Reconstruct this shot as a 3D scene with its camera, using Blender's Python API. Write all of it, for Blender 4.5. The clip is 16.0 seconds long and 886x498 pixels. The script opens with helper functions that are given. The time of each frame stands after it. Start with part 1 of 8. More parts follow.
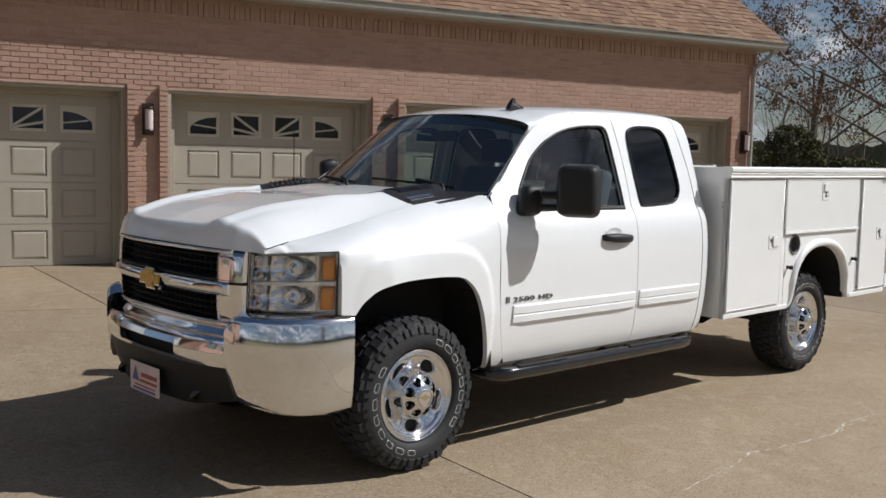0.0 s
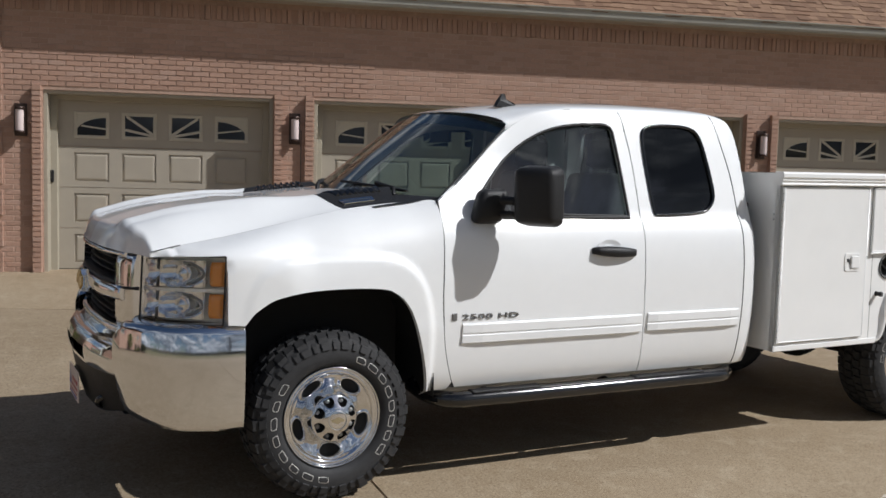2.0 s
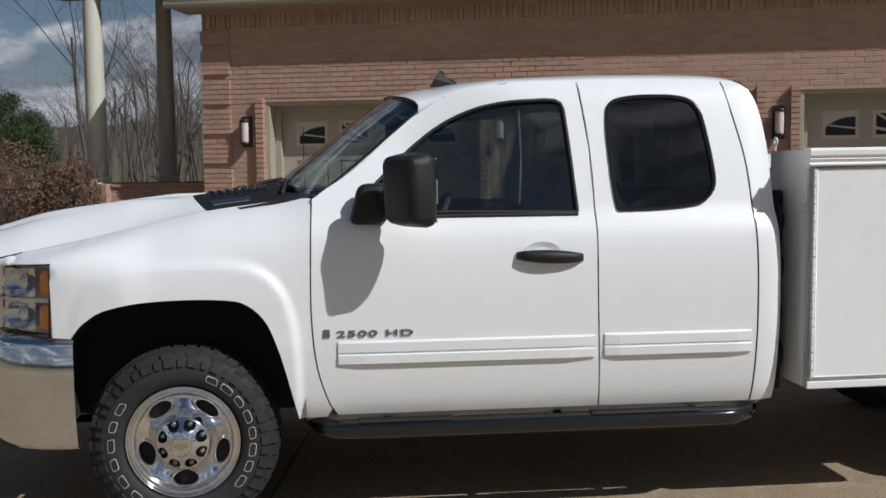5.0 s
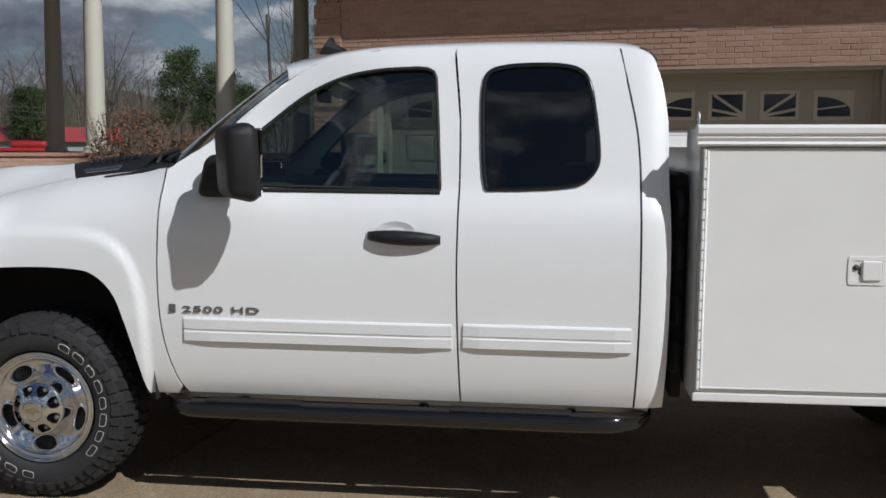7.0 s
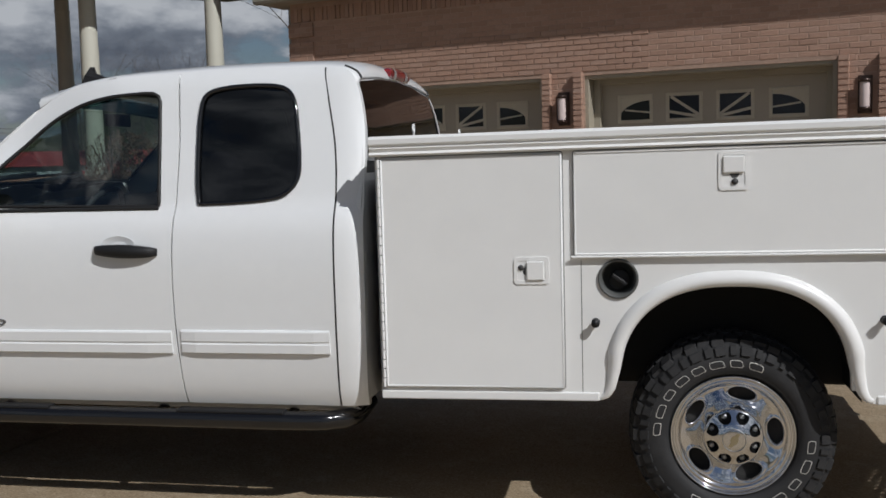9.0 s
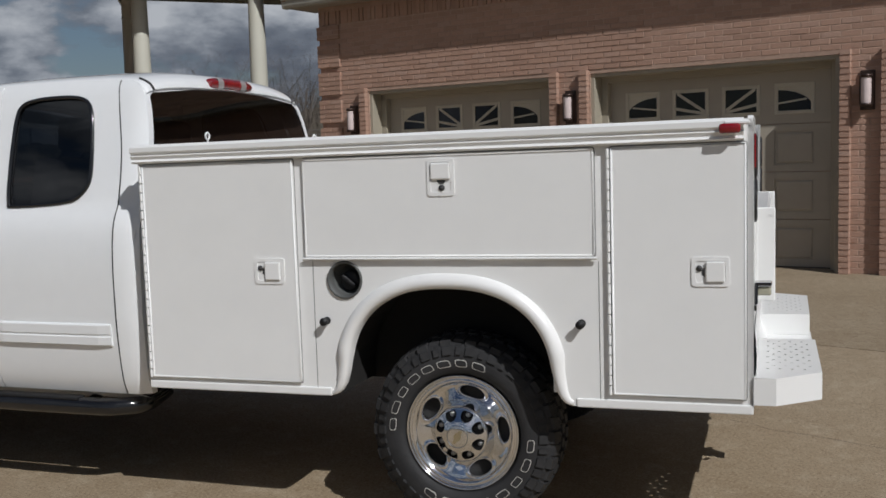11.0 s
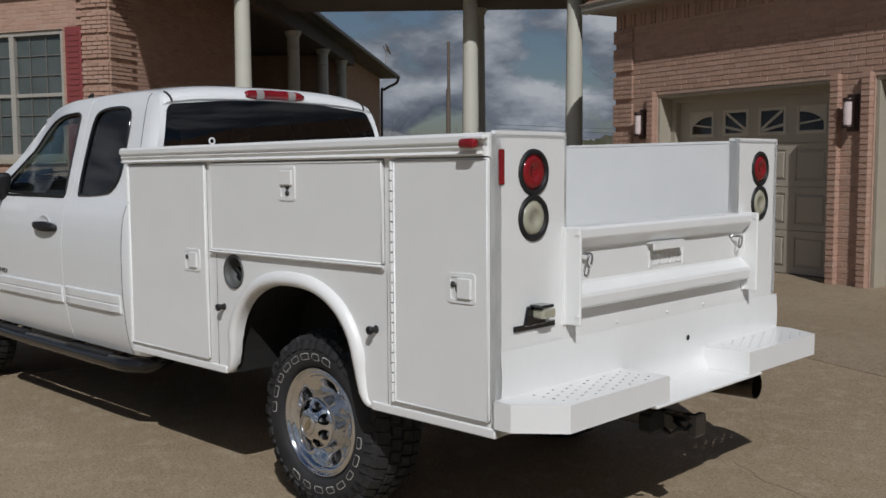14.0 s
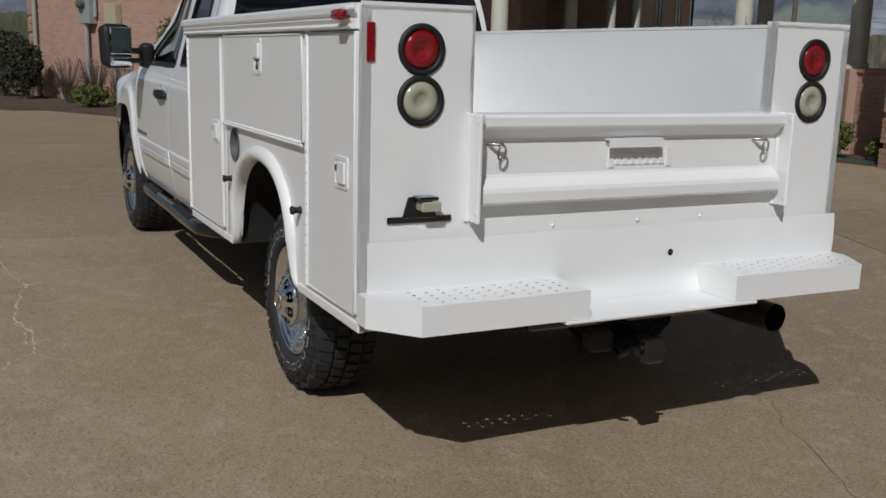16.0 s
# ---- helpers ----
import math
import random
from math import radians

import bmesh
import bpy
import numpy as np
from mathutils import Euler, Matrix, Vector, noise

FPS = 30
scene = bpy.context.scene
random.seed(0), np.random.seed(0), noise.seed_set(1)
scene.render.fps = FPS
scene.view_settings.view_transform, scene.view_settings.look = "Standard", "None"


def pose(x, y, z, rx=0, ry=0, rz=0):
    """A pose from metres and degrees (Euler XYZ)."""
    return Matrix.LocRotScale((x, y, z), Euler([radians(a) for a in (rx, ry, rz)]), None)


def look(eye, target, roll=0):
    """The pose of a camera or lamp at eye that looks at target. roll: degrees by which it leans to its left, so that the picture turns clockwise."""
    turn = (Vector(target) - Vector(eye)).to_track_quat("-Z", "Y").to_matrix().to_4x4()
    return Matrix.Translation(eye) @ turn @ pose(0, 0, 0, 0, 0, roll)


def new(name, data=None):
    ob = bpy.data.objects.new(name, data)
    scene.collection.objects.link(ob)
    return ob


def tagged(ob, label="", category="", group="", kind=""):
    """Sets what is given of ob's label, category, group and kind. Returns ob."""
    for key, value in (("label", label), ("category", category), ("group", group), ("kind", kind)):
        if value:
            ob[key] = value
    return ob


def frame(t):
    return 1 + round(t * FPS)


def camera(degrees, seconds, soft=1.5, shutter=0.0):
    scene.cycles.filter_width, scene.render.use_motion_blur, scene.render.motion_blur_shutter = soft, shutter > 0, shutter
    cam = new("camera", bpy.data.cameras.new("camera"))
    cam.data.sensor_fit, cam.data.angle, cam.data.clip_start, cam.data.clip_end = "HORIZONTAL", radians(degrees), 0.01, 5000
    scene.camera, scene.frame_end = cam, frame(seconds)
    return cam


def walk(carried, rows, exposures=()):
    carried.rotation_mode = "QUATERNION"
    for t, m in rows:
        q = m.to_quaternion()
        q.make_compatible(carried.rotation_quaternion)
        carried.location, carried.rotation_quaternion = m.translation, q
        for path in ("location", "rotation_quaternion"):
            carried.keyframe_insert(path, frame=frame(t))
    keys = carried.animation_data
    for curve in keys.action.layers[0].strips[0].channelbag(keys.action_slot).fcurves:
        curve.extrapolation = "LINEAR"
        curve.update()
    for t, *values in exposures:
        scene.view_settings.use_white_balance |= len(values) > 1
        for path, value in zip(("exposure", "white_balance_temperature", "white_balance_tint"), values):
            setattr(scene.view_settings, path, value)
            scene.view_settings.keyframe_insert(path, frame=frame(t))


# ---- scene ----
cam = camera(48.7, 16.0, soft=1.6)
PATH = [
    (0, (-2.111, -4.345, 1.569), (-1.203, -2.572, 1.392), 1.3),
    (0.5, (-1.727, -4.489, 1.582), (-0.94, -2.659, 1.399), 0.6),
    (1, (-1.27, -4.471, 1.571), (-0.574, -2.607, 1.365), 1.6),
    (1.5, (-0.841, -4.495, 1.537), (-0.314, -2.576, 1.346), 0.2),
    (2, (-0.461, -4.403, 1.539), (-0.041, -2.454, 1.379), 1.5),
    (2.5, (-0.059, -4.246, 1.536), (0.276, -2.285, 1.33), 1.2),
    (3, (0.322, -4.19, 1.533), (0.474, -2.2, 1.404), 0.2),
    (3.5, (0.64, -4.019, 1.522), (0.638, -2.022, 1.403), 1.7),
    (4, (0.997, -3.856, 1.524), (0.944, -1.866, 1.336), 2.0),
    (4.2, (1.142, -3.828, 1.52), (1.029, -1.837, 1.368), 1.3),
    (6.3, (2.579, -3.37, 1.498), (1.904, -1.498, 1.296), 0.7),
    (6.5, (2.696, -3.28, 1.483), (1.966, -1.426, 1.309), 1.1),
    (7, (3.023, -3.079, 1.495), (2.291, -1.229, 1.286), 0.5),
    (7.5, (3.394, -3.033, 1.508), (2.57, -1.219, 1.332), 0.4),
    (8, (3.725, -2.915, 1.487), (2.951, -1.082, 1.285), -0.2),
    (8.5, (4.09, -2.748, 1.509), (3.341, -0.902, 1.324), -0.0),
    (9, (4.508, -2.68, 1.5), (3.619, -0.898, 1.311), -1.6),
    (9.5, (4.825, -2.537, 1.483), (3.857, -0.798, 1.287), -0.7),
    (10, (5.185, -2.335, 1.494), (4.187, -0.621, 1.238), -0.7),
    (10.2, (5.337, -2.295, 1.493), (4.334, -0.579, 1.27), -0.4),
    (12.3, (6.765, -1.518, 1.52), (5.366, -0.101, 1.325), -0.8),
    (12.5, (6.87, -1.404, 1.509), (5.433, -0.024, 1.337), 0.9),
    (13, (7.158, -1.088, 1.521), (5.639, 0.203, 1.363), 0.6),
    (13.5, (7.477, -0.837, 1.518), (5.822, 0.275, 1.357), 0.1),
    (14, (7.657, -0.514, 1.494), (5.939, 0.495, 1.321), -0.3),
    (14.5, (7.832, -0.124, 1.494), (6.049, 0.754, 1.268), -0.5),
    (15, (8.036, 0.214, 1.488), (6.198, 0.956, 1.219), -0.4),
    (15.5, (8.032, 0.547, 1.461), (6.133, 1.1, 1.163), 0.4),
    (16, (7.966, 0.949, 1.466), (6.044, 1.328, 1.067), 1.6),
]
walk(cam, [(t, look(eye, target, roll)) for t, eye, target, roll in PATH],
     [(0, 0.05, 5980, 11), (3.5, -0.21, 5900, 11), (6.5, -0.34, 5880, 11), (9, -0.52, 5930, 11), (10, -0.48, 5930, 11), (12.5, -0.63, 5900, 11), (14, -0.70, 5880, 11), (16, -0.74, 5880, 11)])

# ---- world, sun ----
SUN_FROM = Vector((0.99, -0.447, 1.0)).normalized()
SUN_EL = math.asin(SUN_FROM.z)
world = bpy.data.worlds.new("world")
scene.world = world
world.use_nodes = True
wt = world.node_tree
wt.nodes.clear()
wo = wt.nodes.new("ShaderNodeOutputWorld")
wb = wt.nodes.new("ShaderNodeBackground")
ws = wt.nodes.new("ShaderNodeTexSky")
ws.sky_type = "NISHITA"
ws.sun_disc = False
ws.sun_elevation = SUN_EL
ws.sun_rotation = math.atan2(SUN_FROM.x, SUN_FROM.y)
ws.air_density, ws.dust_density, ws.ozone_density = 1.0, 1.0, 1.0
wb.inputs["Strength"].default_value = 0.046
wt.links.new(ws.outputs[0], wb.inputs[0])
wt.links.new(wb.outputs[0], wo.inputs[0])
sun_data = bpy.data.lights.new("sun", "SUN")
sun_data.energy, sun_data.angle, sun_data.color = 4.65, radians(0.53), (1.0, 0.95, 0.87)
sun = new("sun", sun_data)
sun.matrix_world = look(SUN_FROM * 60, (0, 0, 0))
scene.view_settings.exposure = 0.0

# ---- materials ----


class Nodes:
    def __init__(self, name):
        self.m = bpy.data.materials.new(name)
        self.m.use_nodes = True
        self.t = self.m.node_tree
        self.t.nodes.clear()
        self.out = self.t.nodes.new("ShaderNodeOutputMaterial")

    def n(self, kind, **kw):
        node = self.t.nodes.new("ShaderNode" + kind)
        for k, v in kw.items():
            if k in node.inputs:
                self.put(node.inputs[k], v)
            else:
                self.put(node.inputs[k.replace("_", " ")], v)
        return node

    def put(self, sock, v):
        if isinstance(v, bpy.types.NodeSocket):
            self.t.links.new(v, sock)
        elif isinstance(v, bpy.types.Node):
            self.t.links.new(v.outputs[0], sock)
        elif isinstance(v, tuple) and len(v) == 3 and sock.type == "RGBA":
            sock.default_value = (*v, 1.0)
        else:
            sock.default_value = v

    def coords(self):
        return self.t.nodes.new("ShaderNodeTexCoord").outputs["Object"]

    def noise(self, scale, detail=4.0, rough=0.55, vec=None):
        return self.n("TexNoise", Vector=vec or self.coords(), Scale=scale, Detail=detail, Roughness=rough).outputs[0]

    def ramp(self, fac, stops):
        r = self.t.nodes.new("ShaderNodeValToRGB")
        e = r.color_ramp.elements
        while len(e) < len(stops):
            e.new(0.5)
        for el, (p, c) in zip(e, stops):
            el.position = p
            el.color = (*c, 1.0) if isinstance(c, tuple) else (c, c, c, 1.0)
        self.put(r.inputs[0], fac)
        return r.outputs[0]

    def mix(self, fac, a, b, how="MIX"):
        x = self.t.nodes.new("ShaderNodeMix")
        x.data_type, x.blend_type = "RGBA", how
        self.put(x.inputs[0], fac)
        self.put(x.inputs[6], a)
        self.put(x.inputs[7], b)
        return x.outputs[2]

    def math(self, how, a, b=0.0):
        x = self.t.nodes.new("ShaderNodeMath")
        x.operation = how
        self.put(x.inputs[0], a)
        self.put(x.inputs[1], b)
        return x.outputs[0]

    def bump(self, height, strength=0.2, distance=0.01):
        return self.n("Bump", Height=height, Strength=strength, Distance=distance).outputs[0]

    def bsdf(self, **kw):
        b = self.n("BsdfPrincipled", **kw)
        self.put(self.out.inputs[0], b)
        return self.m


def plain(name, base, rough=0.5, metal=0.0, vary=0.12, scale=18.0, bump=0.0, bump_scale=120.0, coat=0.0, spec=0.5):
    k = Nodes(name)
    big = k.noise(scale * 0.12, 3)
    fine = k.noise(scale, 5)
    both = k.math("ADD", k.math("MULTIPLY", big, 0.5), k.math("MULTIPLY", fine, 0.5))
    col = k.ramp(both, [(0.3, tuple(c * (1 - vary) for c in base)), (0.7, tuple(min(1, c * (1 + vary)) for c in base))])
    kw = dict(Base_Color=col, Roughness=k.math("ADD", rough - 0.06, k.math("MULTIPLY", fine, 0.12)), Metallic=metal, Coat_Weight=coat, Coat_Roughness=0.04)
    kw["Specular_IOR_Level"] = spec
    if bump:
        kw["Normal"] = k.bump(k.noise(bump_scale, 3), bump, 0.004)
    return k.bsdf(**kw)


def tinted_glass(name, tint, base=0.045, rough=0.0):
    k = Nodes(name)
    clear = k.n("BsdfTransparent", Color=tint)
    gloss = k.n("BsdfGlossy", Color=(1.0, 1.0, 1.0), Roughness=rough)
    facing = k.n("LayerWeight").outputs["Facing"]
    fres = k.math("ADD", base, k.math("MULTIPLY", k.math("POWER", facing, 5.0), 0.9))
    mixed = k.n("MixShader", Fac=fres)
    k.put(mixed.inputs[1], clear)
    k.put(mixed.inputs[2], gloss)
    k.put(k.out.inputs[0], mixed)
    return k.m


PAINT = plain("white_clearcoat_paint", (0.80, 0.81, 0.81), 0.42, vary=0.015, coat=1.0)
BODY_PAINT = plain("white_utility_paint", (0.80, 0.80, 0.785), 0.38, vary=0.03, scale=6, bump=0.06, bump_scale=240, coat=0.35)
CHROME = plain("chrome", (0.76, 0.77, 0.79), 0.08, 1.0, vary=0.03)
STEEL = plain("brushed_steel", (0.45, 0.45, 0.45), 0.32, 1.0)
BLACK = plain("black_plastic", (0.014, 0.014, 0.015), 0.5, bump=0.25, bump_scale=500, spec=0.35)
GLOSS_BLACK = plain("gloss_black", (0.008, 0.008, 0.009), 0.13, coat=0.5)
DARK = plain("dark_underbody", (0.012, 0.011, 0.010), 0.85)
RUBBER = plain("tyre_rubber", (0.026, 0.026, 0.027), 0.72, vary=0.35, scale=30, bump=0.3, bump_scale=180, spec=0.35)
SEAL = plain("rubber_seal", (0.012, 0.012, 0.012), 0.6)
LETTER = plain("white_rubber", (0.62, 0.60, 0.56), 0.6)
GOLD = plain("gold_emblem", (0.55, 0.36, 0.10), 0.28, 0.7)
CAP_GOLD = plain("dull_gold_cap_mark", (0.50, 0.44, 0.30), 0.3, 0.85)
RED_LENS = plain("red_lens", (0.21, 0.006, 0.010), 0.12, vary=0.35, scale=90, coat=0.6)
AMBER_LENS = plain("amber_lens", (0.75, 0.26, 0.02), 0.15, vary=0.15, scale=90, coat=0.8)
MILK_LENS = plain("cloudy_lens", (0.38, 0.37, 0.28), 0.18, vary=0.12, scale=40, coat=0.8)
REFLECTOR = plain("headlamp_bowl", (0.80, 0.80, 0.77), 0.22, 0.45, vary=0.25, scale=60)
SEAT = plain("grey_seat_cloth", (0.10, 0.10, 0.105), 0.85, bump=0.3, bump_scale=300)
TRIM = plain("dark_cabin_trim", (0.035, 0.035, 0.038), 0.65, bump=0.2, bump_scale=300)
WINDSHIELD = tinted_glass("windscreen_glass", (0.80, 0.88, 0.85), 0.125)
SIDE_GLASS = tinted_glass("side_glass", (0.42, 0.51, 0.49), 0.09)
PRIVACY = tinted_glass("privacy_glass", (0.035, 0.036, 0.04), 0.06)
LENS = tinted_glass("clear_lens", (0.93, 0.94, 0.95))
CLEAR_LENS = plain("clear_lamp_lens", (0.30, 0.28, 0.27), 0.15, vary=0.15, scale=60, coat=0.8)
MIRROR = plain("mirror_glass", (0.85, 0.86, 0.88), 0.02, 1.0, vary=0.0)
PLATE = plain("dealer_plate", (0.66, 0.55, 0.52), 0.4)
PLATE_RED = plain("dealer_plate_red", (0.36, 0.05, 0.05), 0.4)
PLATE_BLUE = plain("dealer_plate_blue", (0.10, 0.08, 0.32), 0.4)
PEWTER = plain("grey_badge", (0.20, 0.20, 0.20), 0.35, 0.6)

# ---- mesh helpers ----
from mathutils.geometry import delaunay_2d_cdt


def part(name, bm, material, parent=None, label="", smooth=False, keep=False):
    if not keep:
        bmesh.ops.recalc_face_normals(bm, faces=bm.faces)
    me = bpy.data.meshes.new(name)
    if smooth:
        for f in bm.faces:
            f.smooth = True
    bm.to_mesh(me)
    bm.free()
    me.materials.append(material)
    ob = new(name, me)
    if parent is not None:
        ob.parent = parent
    if label:
        tagged(ob, label)
    return ob


def thing(name, m, label, category, group="", kind=""):
    ob = new(name)
    ob.matrix_basis = m
    return tagged(ob, label, category, group, kind)


def box(bm, x0, x1, y0, y1, z0, z1, bevel=0.0, seg=1):
    r = bmesh.ops.create_cube(bm, size=1.0)
    vs = r["verts"]
    for v in vs:
        v.co = Vector(((x0 + x1) / 2 + v.co.x * (x1 - x0), (y0 + y1) / 2 + v.co.y * (y1 - y0), (z0 + z1) / 2 + v.co.z * (z1 - z0)))
    if bevel > 0:
        es = list({e for v in vs for e in v.link_edges})
        out = bmesh.ops.bevel(bm, geom=es, offset=bevel, segments=seg, profile=0.5, affect="EDGES")
        vs = list({v for f in out["faces"] for v in f.verts} | {v for v in vs if v.is_valid})
    return vs


def move(bm, vs, m):
    bmesh.ops.transform(bm, matrix=m, verts=[v for v in vs if v.is_valid])


def tube(bm, pts, r, seg=10, caps=True, r_end=None):
    pts = [Vector(p) for p in pts]
    rings = []
    n = len(pts)
    up = None
    for i, p in enumerate(pts):
        d = (pts[min(i + 1, n - 1)] - pts[max(i - 1, 0)]).normalized()
        if up is None:
            up = Vector((0, 0, 1)) if abs(d.z) < 0.9 else Vector((1, 0, 0))
        side = d.cross(up).normalized()
        up = side.cross(d).normalized()
        rr = r if r_end is None else r + (r_end - r) * i / max(1, n - 1)
        rings.append([bm.verts.new(p + rr * (math.cos(a) * side + math.sin(a) * up)) for a in (2 * math.pi * k / seg for k in range(seg))])
    for a, b in zip(rings, rings[1:]):
        for k in range(seg):
            f = bm.faces.new((a[k], a[(k + 1) % seg], b[(k + 1) % seg], b[k]))
            f.smooth = True
    if caps:
        for ring in (rings[0], rings[-1]):
            f = bm.faces.new(ring)
            for e in f.edges:
                e.smooth = False
    return [v for ring in rings for v in ring]


def lathe(bm, profile, centre, axis="y", seg=32, sign=1, close=False):
    """profile: (radius, offset along the axis)."""
    c = Vector(centre)
    rings = []
    for r, o in profile:
        ring = []
        for k in range(seg):
            a = 2 * math.pi * k / seg
            if axis == "y":
                ring.append(bm.verts.new(c + Vector((r * math.cos(a), sign * o, r * math.sin(a)))))
            elif axis == "x":
                ring.append(bm.verts.new(c + Vector((sign * o, r * math.cos(a), r * math.sin(a)))))
            else:
                ring.append(bm.verts.new(c + Vector((r * math.cos(a), r * math.sin(a), sign * o))))
        rings.append(ring)
    for a, b in zip(rings, rings[1:]):
        for k in range(seg):
            f = bm.faces.new((a[k], a[(k + 1) % seg], b[(k + 1) % seg], b[k]))
            f.smooth = True
    if close:
        bm.faces.new(rings[0])
        bm.faces.new(rings[-1])
    return [v for ring in rings for v in ring]


def dense(poly, step):
    out = []
    for (x0, z0), (x1, z1) in zip(poly, poly[1:] + poly[:1]):
        n = max(1, int(math.hypot(x1 - x0, z1 - z0) / step))
        out += [(x0 + (x1 - x0) * i / n, z0 + (z1 - z0) * i / n) for i in range(n)]
    return out


def inside(p, poly):
    x, z = p
    hit = False
    for (x0, z0), (x1, z1) in zip(poly, poly[1:] + poly[:1]):
        if (z0 > z) != (z1 > z) and x < (x1 - x0) * (z - z0) / (z1 - z0) + x0:
            hit = not hit
    return hit


def rounded(poly, r, n=5):
    """The polygon with its corners rounded by about r."""
    out = []
    m = len(poly)
    for i in range(m):
        p, a, b = Vector(poly[i]), Vector(poly[i - 1]), Vector(poly[(i + 1) % m])
        rr = min(r, (a - p).length * 0.45, (b - p).length * 0.45)
        s, e = p + (a - p).normalized() * rr, p + (b - p).normalized() * rr
        for k in range(n + 1):
            t = k / n
            q = (1 - t) ** 2 * s + 2 * t * (1 - t) * p + t * t * e
            out.append((q.x, q.y))
    return out


def smooth_line(pts, n=6):
    """A Catmull-Rom line through the points."""
    P = [Vector(p) for p in pts]
    P = [2 * P[0] - P[1]] + P + [2 * P[-1] - P[-2]]
    out = []
    for i in range(1, len(P) - 2):
        for k in range(n):
            t = k / n
            a, b, c, d = P[i - 1], P[i], P[i + 1], P[i + 2]
            out.append(tuple(0.5 * ((2 * b) + (c - a) * t + (2 * a - 5 * b + 4 * c - d) * t * t + (3 * b - a - 3 * c + d) * t ** 3)))
    out.append(tuple(P[-2]))
    return out


def sheet(bm, outline, holes, fn, step=0.06, depth=(0, 0.02, 0), edge=0.03):
    """A curved panel: a flat outline with holes, laid on fn(u, v), with turned-in edges."""
    out = dense(outline, edge)
    hs = [dense(h, edge) for h in holes]
    vs, es = [], []
    for loop in [out] + hs:
        k = len(vs)
        vs += loop
        es += [(k + i, k + (i + 1) % len(loop)) for i in range(len(loop))]
    u0, u1 = min(p[0] for p in out), max(p[0] for p in out)
    v0, v1 = min(p[1] for p in out), max(p[1] for p in out)
    rim = [Vector(p) for p in vs]
    nu, nv = max(1, int((u1 - u0) / step)), max(1, int((v1 - v0) / step))
    for i in range(nu + 1):
        for j in range(nv + 1):
            p = (u0 + (u1 - u0) * (i + 0.5 * (j % 2)) / (nu + 0.5), v0 + (v1 - v0) * j / nv)
            if inside(p, out) and not any(inside(p, h) for h in hs):
                if min((Vector(p) - q).length_squared for q in rim) > (edge * 0.6) ** 2:
                    vs.append(p)
    co, _, tris, *_ = delaunay_2d_cdt([Vector(v) for v in vs], es, [], 0, 1e-6)
    bv = [bm.verts.new(fn(c[0], c[1])) for c in co]
    made = []
    for t in tris:
        c = sum((co[i] for i in t), Vector((0, 0))) / len(t)
        e0, e1, e2 = (co[t[1]] - co[t[0]]), (co[t[2]] - co[t[1]]), (co[t[0]] - co[t[2]])
        flat = abs(e0.x * e1.y - e0.y * e1.x) < 0.0014 * max(e0.length, e1.length, e2.length)
        if not flat and inside(c, out) and not any(inside(c, h) for h in hs):
            f = bm.faces.new([bv[i] for i in t])
            f.smooth = True
            made.append(f)
    for v in bv:
        if not v.link_faces:
            bm.verts.remove(v)
    if any(depth):
        rimE = [e for f in made for e in f.edges if len(e.link_faces) == 1]
        rimE = list(set(rimE))
        ext = bmesh.ops.extrude_edge_only(bm, edges=rimE)
        moved = [g for g in ext["geom"] if isinstance(g, bmesh.types.BMVert)]
        for v in moved:
            v.co += Vector(depth)
        for e in rimE:
            e.smooth = False
    return made


def surface(bm, fn, nu, nv, flip=False):
    """A grid of quads on fn(u, v), u and v from 0 to 1."""
    g = [[bm.verts.new(fn(i / nu, j / nv)) for j in range(nv + 1)] for i in range(nu + 1)]
    for i in range(nu):
        for j in range(nv):
            f = bm.faces.new((g[i][j], g[i + 1][j], g[i + 1][j + 1], g[i][j + 1]))
            f.smooth = True
    return g


def interp(x, table):
    if x <= table[0][0]:
        return table[0][1]
    for (a, va), (b, vb) in zip(table, table[1:]):
        if x <= b:
            t = (x - a) / (b - a)
            return va + (vb - va) * t
    return table[-1][1]


def soft_interp(x, table):
    """Smooth interpolation through a table (monotone cubic)."""
    if x <= table[0][0]:
        return table[0][1]
    if x >= table[-1][0]:
        return table[-1][1]
    for i in range(len(table) - 1):
        a, va = table[i]
        b, vb = table[i + 1]
        if x <= b:
            h = b - a
            d = (vb - va) / h
            dl = (va - table[i - 1][1]) / (a - table[i - 1][0]) if i else d
            dr = (table[i + 2][1] - vb) / (table[i + 2][0] - b) if i + 2 < len(table) else d
            ma = 0 if dl * d <= 0 else 2 * dl * d / (dl + d)
            mb = 0 if dr * d <= 0 else 2 * dr * d / (dr + d)
            t = (x - a) / h
            return (2 * t ** 3 - 3 * t * t + 1) * va + (t ** 3 - 2 * t * t + t) * h * ma + (3 * t * t - 2 * t ** 3) * vb + (t ** 3 - t * t) * h * mb
    return table[-1][1]


def circle(cx, cz, r, n=28, rz=None):
    return [(cx + r * math.cos(2 * math.pi * k / n), cz + (rz or r) * math.sin(2 * math.pi * k / n)) for k in range(n)]

# ---- materials of the place ----


